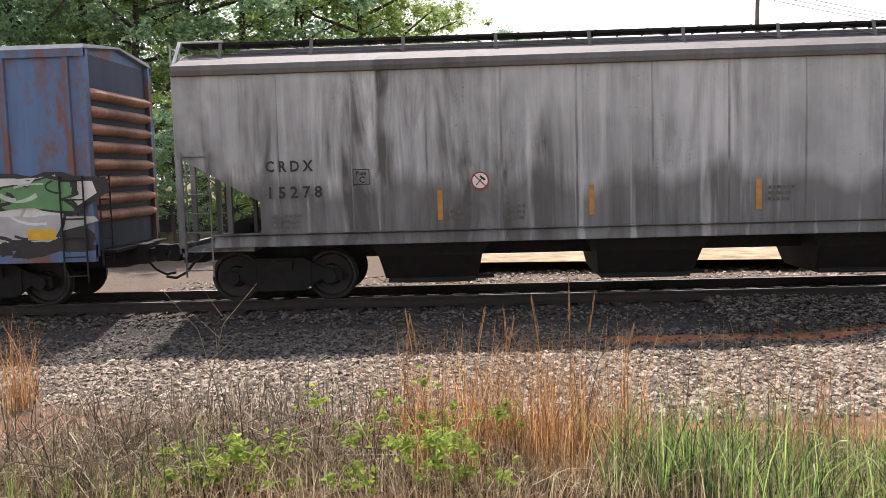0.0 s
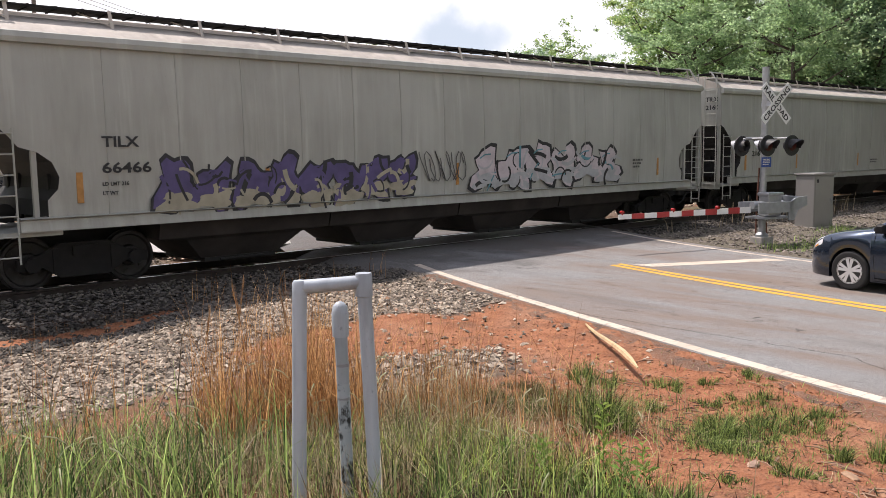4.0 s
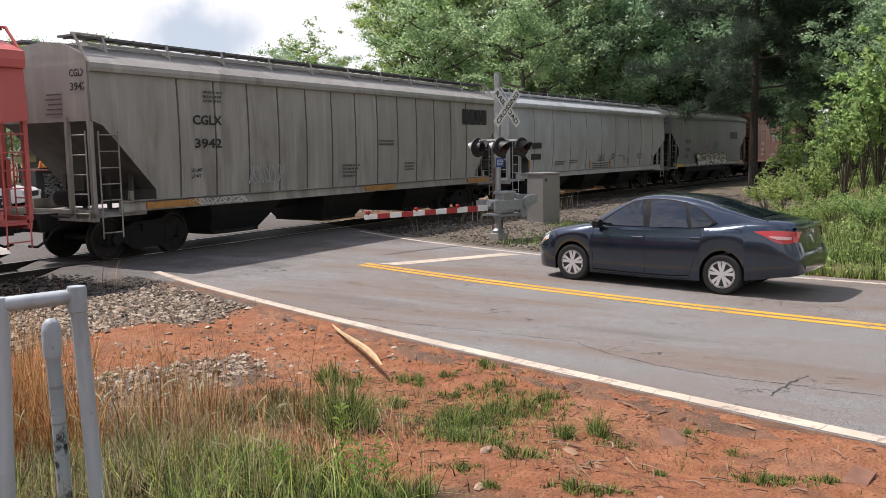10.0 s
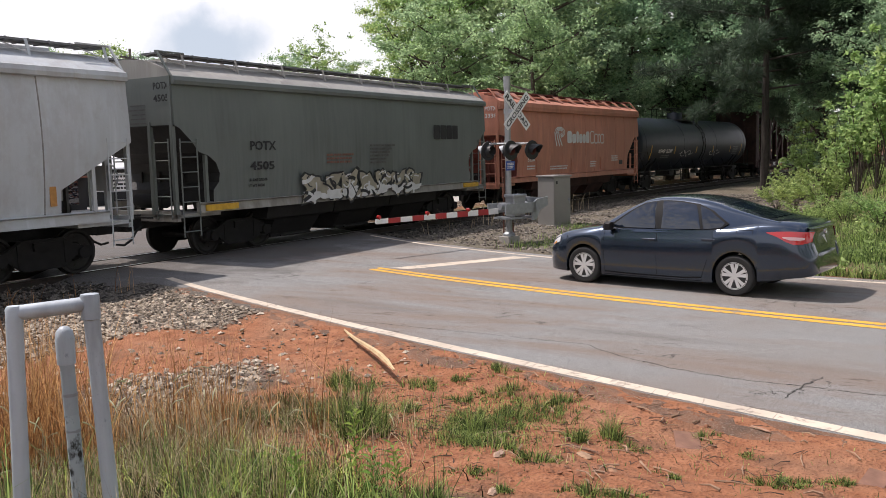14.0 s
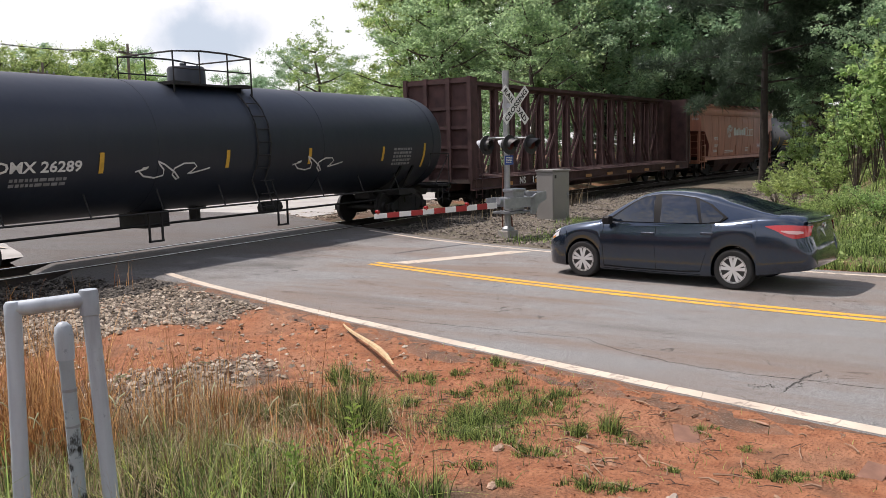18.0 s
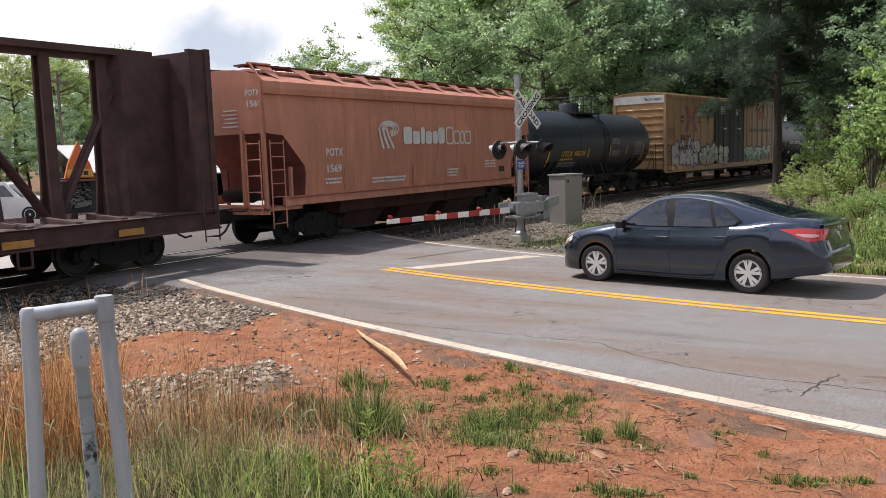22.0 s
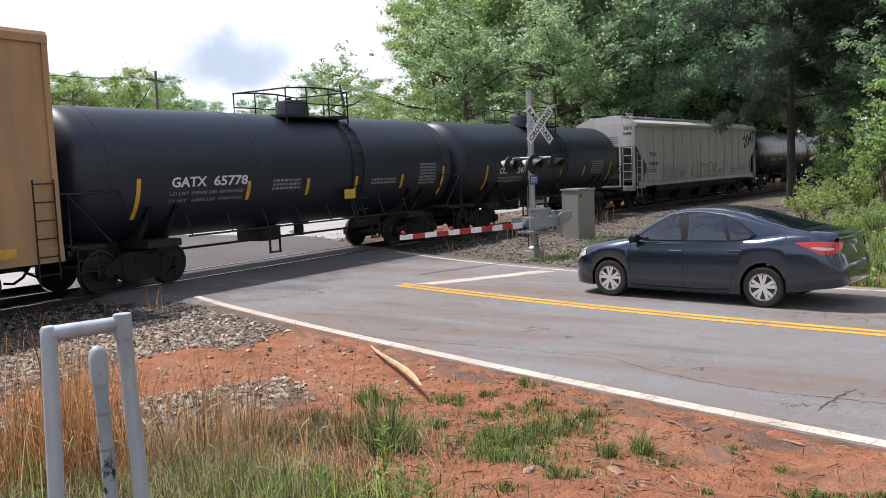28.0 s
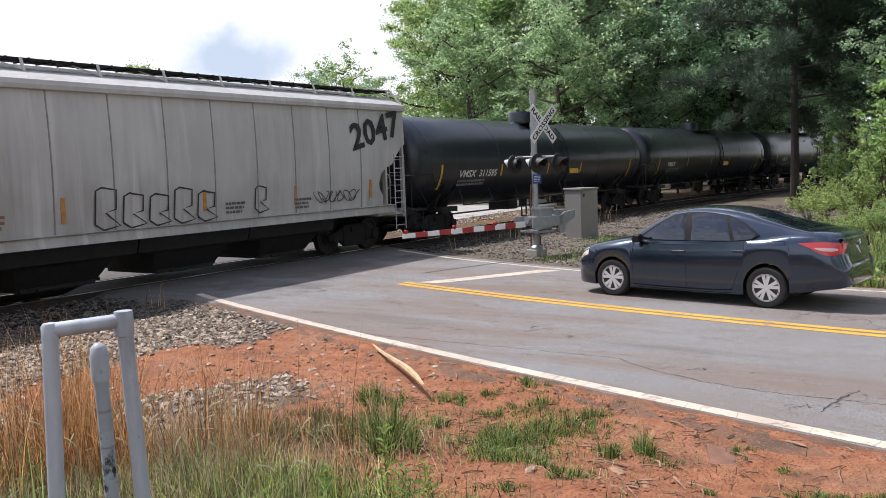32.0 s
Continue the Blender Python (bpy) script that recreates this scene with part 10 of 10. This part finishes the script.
# seed heads above the grass
sd = Shape()
for k in range(84):
    x, y = (pz.gauss(1.4, 0.6), pz.gauss(4.8, 0.35)) if k < 48 else (pz.gauss(3.4, 0.5), pz.gauss(4.1, 0.6))
    z, a, h = ground_z(x, y), pz.uniform(0, 6.28), pz.uniform(0.28, 0.66)
    tip = Vector((x + 0.16 * math.cos(a), y + 0.16 * math.sin(a), z + h))
    sd.tube([(x, y, z), (x + 0.04 * math.cos(a), y + 0.04 * math.sin(a), z + h * 0.6), tip], 0.002, 4, 0.001)
    sd.tube([tip, tip + Vector((0.05 * math.cos(a), 0.05 * math.sin(a), -0.015)), tip + Vector((0.09 * math.cos(a), 0.09 * math.sin(a), -0.05))], 0.0045, 5, 0.002)
tagged(part("seed_heads", sd, blade_material("pale_green_seed_head", (0.34, 0.36, 0.20), (0.55, 0.55, 0.36)), smooth=0), "pale nodding seed heads over the grass", "grass", kind="stuff")

# straw and dead twigs
xy = np.concatenate([clump(-2.6, 6.0, 1.5, 0.6, 4200), clump(-1.2, 5.3, 1.2, 0.5, 2400), clump(-4.6, 6.6, 0.9, 0.9, 2200), clump(1.4, 5.7, 1.2, 0.5, 2400), clump(0.0, 5.5, 0.6, 0.4, 1600), clump(2.5, 4.7, 0.3, 0.4, 1500), clump(3.6, 4.3, 0.5, 0.6, 700), clump(4.3, 5.2, 0.4, 0.5, 1100), clump(4.9, 4.2, 0.5, 0.6, 350), clump(5.4, 4.6, 0.5, 0.4, 200)])
xy = off_road(xy)
blades("dry_straw", xy, gp.uniform(0.08, 0.36, len(xy)), 0.0055, 0.95, G_DRY, "matted dry straw and dead grass", "straw", 4, True, 0.01, 0.6)
xy = np.concatenate([clump(-2.6, 6.4, 0.75, 0.5, 1500), clump(-1.5, 6.2, 0.6, 0.45, 550), clump(-3.4, 5.9, 0.6, 0.4, 700), clump(-0.5, 5.7, 1.0, 0.4, 260), clump(1.2, 5.8, 0.6, 0.3, 120), clump(2.3, 5.2, 0.7, 0.5, 90), clump(-4.4, 5.9, 0.8, 0.5, 260), clump(3.9, 4.6, 0.4, 0.5, 40)])
blades("dead_twigs", xy, gp.uniform(0.2, 0.7, len(xy)), 0.0065, 0.8, G_TWIG, "tangle of bare grey dead twigs and briar stems", "twigs", 5, False, 0.0, 0.5)
tw = Shape()
rw_ = random.Random(8)
for x, y, l, lean in ((-2.75, 6.9, 1.35, 0.5), (-2.55, 6.8, 1.3, -0.45), (-3.4, 6.4, 0.9, -0.4), (-1.1, 6.5, 0.8, 0.2), (1.1, 6.3, 0.85, 0.1), (1.5, 6.2, 0.95, -0.1), (1.75, 6.1, 0.7, 0.15), (2.4, 5.5, 1.1, 0.2), (-4.2, 6.8, 0.8, 0.3), (0.3, 5.9, 0.9, 0.25), (3.9, 5.0, 0.75, -0.3)):
    z = ground_z(x, y)
    tw.tube([(x, y, z), (x + 0.1 * lean, y, z + 0.35 * l), (x + 0.4 * lean, y, z + 0.75 * l), (x + lean * 1.0, y, z + l)], 0.006, 5, 0.002)
    for q in range(4):
        u = rw_.uniform(0.35, 0.8)
        b = Vector((x + 0.5 * lean * u, y, z + l * u))
        d = rw_.uniform(-0.3, 0.3)
        tw.tube([b, b + Vector((d * 0.6, 0.05, 0.12)), b + Vector((d, 0.05, 0.18 + 0.1 * rw_.random()))], 0.003, 4, 0.001)
for k in range(260):
    x, y = rw_.gauss(-2.6, 0.9), rw_.gauss(6.1, 0.5)
    z, a, l = ground_z(x, y), rw_.uniform(0, 6.28), rw_.uniform(0.3, 0.95)
    h = l * rw_.uniform(0.2, 0.65)
    c_, s_ = math.cos(a) * l, math.sin(a) * l
    tw.tube([(x, y, z), (x + 0.25 * c_, y + 0.25 * s_, z + 0.75 * h), (x + 0.55 * c_, y + 0.55 * s_, z + h), (x + 0.85 * c_, y + 0.85 * s_, z + 0.75 * h), (x + c_, y + s_, z + 0.4 * h)], rw_.uniform(0.003, 0.006), 4, 0.0015)
tagged(part("dead_stalks", tw, G_TWIG), "tall bare dead stalks above the straw", "twigs", kind="stuff")

# yellow-green leafy vines
VINE = leaf_material("vine_leaves", (0.17, 0.24, 0.045), (0.50, 0.58, 0.13), 0.6)
cen, rad = [], []
rv = random.Random(4)
for cx, cy, k, h in ((-2.25, 5.35, 10, 0.32), (-1.95, 5.2, 10, 0.36), (-1.7, 5.25, 8, 0.3), (-1.1, 5.0, 10, 0.36), (-0.8, 5.0, 12, 0.42), (-0.5, 5.0, 10, 0.36), (-0.75, 5.6, 8, 0.6), (-1.3, 5.8, 5, 0.5), (-0.35, 5.6, 5, 0.55)):
    for q in range(k):
        x, y = cx + rv.uniform(-0.25, 0.25), cy + rv.uniform(-0.25, 0.25)
        cen.append((x, y, ground_z(x, y) + h * rv.uniform(0.3, 1.05)))
        rad.append(rv.uniform(0.05, 0.12))
me_ = leaves_mesh("leafy_vines", cen, rad, 2300, 0.046, VINE, 6)
tagged(new("leafy_vines", me_), "yellow-green leafy vines over dead twigs", "vine", kind="stuff")

# upright weeds with narrow leaves among the grass
WEED = leaf_material("narrow_weed_leaves", (0.10, 0.20, 0.04), (0.34, 0.52, 0.12), 0.5)
for x, y, h in ((3.77, 2.91, 0.44), (3.62, 3.22, 0.24), (3.88, 2.70, 0.27), (3.52, 3.46, 0.22), (3.55, 2.62, 0.30), (3.42, 3.05, 0.26)):
    plant = thing("weed_plant", "upright green weed with narrow leaves in the grass", "weed", "weeds in the grass")
    plant.matrix_basis = pose(x, y, ground_z(x, y), rv.uniform(-8, 8), rv.uniform(-8, 8), rv.uniform(0, 360))
    s = Shape()
    s.tube([(0, 0, -0.02), (0.006, 0.004, h * 0.5), (0, 0.01, h)], 0.004, 5, 0.0015)
    part("stem", s, WEED, plant)
    s = Shape()
    for k in range(int(12 + 40 * h)):
        u, a = 0.15 + 0.85 * (k / (11 + 40 * h)), k * 2.4
        l, w = rv.uniform(0.05, 0.10) * (1.15 - 0.5 * u), rv.uniform(0.007, 0.012)
        b = Vector((0, 0, h * u))
        o, q = Vector((math.cos(a), math.sin(a), 0)), Vector((-math.sin(a), math.cos(a), 0))
        m1, tip = b + o * l * 0.5 + Vector((0, 0, l * 0.45)), b + o * l + Vector((0, 0, l * rv.uniform(0.2, 0.6)))
        s.face(b, m1 - q * w, tip)
        s.face(b, tip, m1 + q * w)
    part("leaves", s, WEED, plant, smooth=0)

# litter on the clay
CHIP = plain("weathered_bark_chip", (0.30, 0.19, 0.12), 0.9, 0, 0.35, 9)
board_ = plain("rain_soaked_board", (0.20, 0.10, 0.065), 0.9, 0, 0.3, 6)
for x, y, w, d, a in ((6.75, 1.82, 0.34, 0.20, 20), (6.4, 0.42, 0.30, 0.16, -10)):
    s = Shape()
    s.box(-w / 2, w / 2, -d / 2, d / 2, 0, 0.014)
    ob = part("flat_board", s, board_, bevel=0.004, smooth=0)
    ob.matrix_basis = pose(x, y, ground_z(x, y) + 0.012, 4, -5, a)
    tagged(ob, "thin rotting board lying flat on red clay", "board", "boards on the clay")
rc = random.Random(12)
bits = Shape()
for k in range(150):
    x, y = rc.uniform(4.2, 8.2), rc.uniform(0.2, 5.6)
    if x > near_edge(y) - 0.35 or clay_share(x, y) < 0.3:
        continue
    l, a, z = rc.uniform(0.02, 0.13), rc.uniform(0, 6.28), ground_z(x, y) + 0.012
    c, q = math.cos(a) * l, math.sin(a) * l
    bits.tube([(x - c, y - q, z), (x + 0.1 * q, y - 0.1 * c, z + 0.015), (x + c, y + q, z + 0.004)], rc.uniform(0.004, 0.013), 5, 0.004)
tagged(part("wood_litter", bits, CHIP), "bits of bark and broken sticks on the clay", "litter", kind="stuff")
twg = Shape()
for k in range(420):
    x, y = (rc.gauss(5.3, 0.7), rc.gauss(4.0, 0.6)) if k < 220 else (rc.gauss(6.3, 0.9), rc.gauss(2.6, 1.0))
    if x > near_edge(y) - 0.35 or clay_share(x, y) < 0.3:
        continue
    l, a, z = rc.uniform(0.02, 0.09), rc.uniform(0, 6.28), ground_z(x, y) + 0.008
    c, q = math.cos(a) * l, math.sin(a) * l
    twg.tube([(x - c, y - q, z), (x + 0.15 * q, y - 0.15 * c, z + 0.01), (x + c, y + q, z)], rc.uniform(0.002, 0.005), 4, 0.002)
tagged(part("fallen_twigs", twg, plain("damp_dark_twig", (0.07, 0.042, 0.03), 0.9, 0, 0.3, 9)), "dark broken twigs and stalks lying on red clay", "twigs", kind="stuff")
# grass on the far bank and verge
bk = []
while len(bk) < 30000:
    x, y = gp.uniform(16.2, 40), gp.uniform(-4.0, 5.0)
    d = x - far_edge(y) - 0.55
    n_ = noise.noise((x * 0.6, y * 0.6, 7))
    if d > 0 and y < 3.3 + (x - 18) * 0.06 + n_ and gp.random() < (0.55 + n_) * 1.4 / (1 + 0.03 * d * d):
        bk.append((x, y))
bk = np.array(bk)
blades("bank_grass", bk, gp.uniform(0.05, 0.34, len(bk)), 0.018, 0.6, G_GREEN, "sunlit green grass on the road bank", "grass", 3)
wd = bk[gp.choice(len(bk), 420, False)]
cen = [(x, y, ground_z(x, y) + gp.uniform(0.05, 0.3)) for x, y in wd]
me_ = leaves_mesh("leafy_weeds", cen, list(gp.uniform(0.1, 0.26, len(cen))), 8000, 0.085, LEAF_L, 16)
tagged(new("leafy_weeds", me_), "leafy yellow-green weeds over the road bank", "weeds", kind="stuff")
xy = np.concatenate([clump(19.6, 9.2, 0.5, 0.35, 260), clump(21.2, 8.8, 0.6, 0.4, 600), clump(24.5, 10.1, 0.5, 0.3, 300)])
xy = xy[[p[0] > far_edge(p[1]) + 0.5 for p in xy]]
blades("verge_grass", xy, gp.uniform(0.05, 0.26, len(xy)), 0.015, 0.7, G_GREEN, "grass tufts at the foot of the signal", "grass", 3)
xy = np.concatenate([clump(30.5, 13.2, 1.2, 0.4, 120), clump(26, 13.4, 3, 0.3, 80)])
blades("dead_weeds", xy, gp.uniform(0.3, 0.9, len(xy)), 0.02, 0.4, G_TWIG, "dead weeds beside the track", "weeds", 4, False)
# weeds at the near rail
xy = np.concatenate([clump(6.6, 13.3, 0.25, 0.2, 14), clump(8.2, 13.0, 0.4, 0.3, 12), clump(10.0, 13.0, 0.2, 0.2, 8)])
blades("rail_weeds", xy, gp.uniform(0.25, 0.7, len(xy)), 0.014, 0.3, G_REED, "thin dry weeds in the gravel", "weeds", 4)


motions()
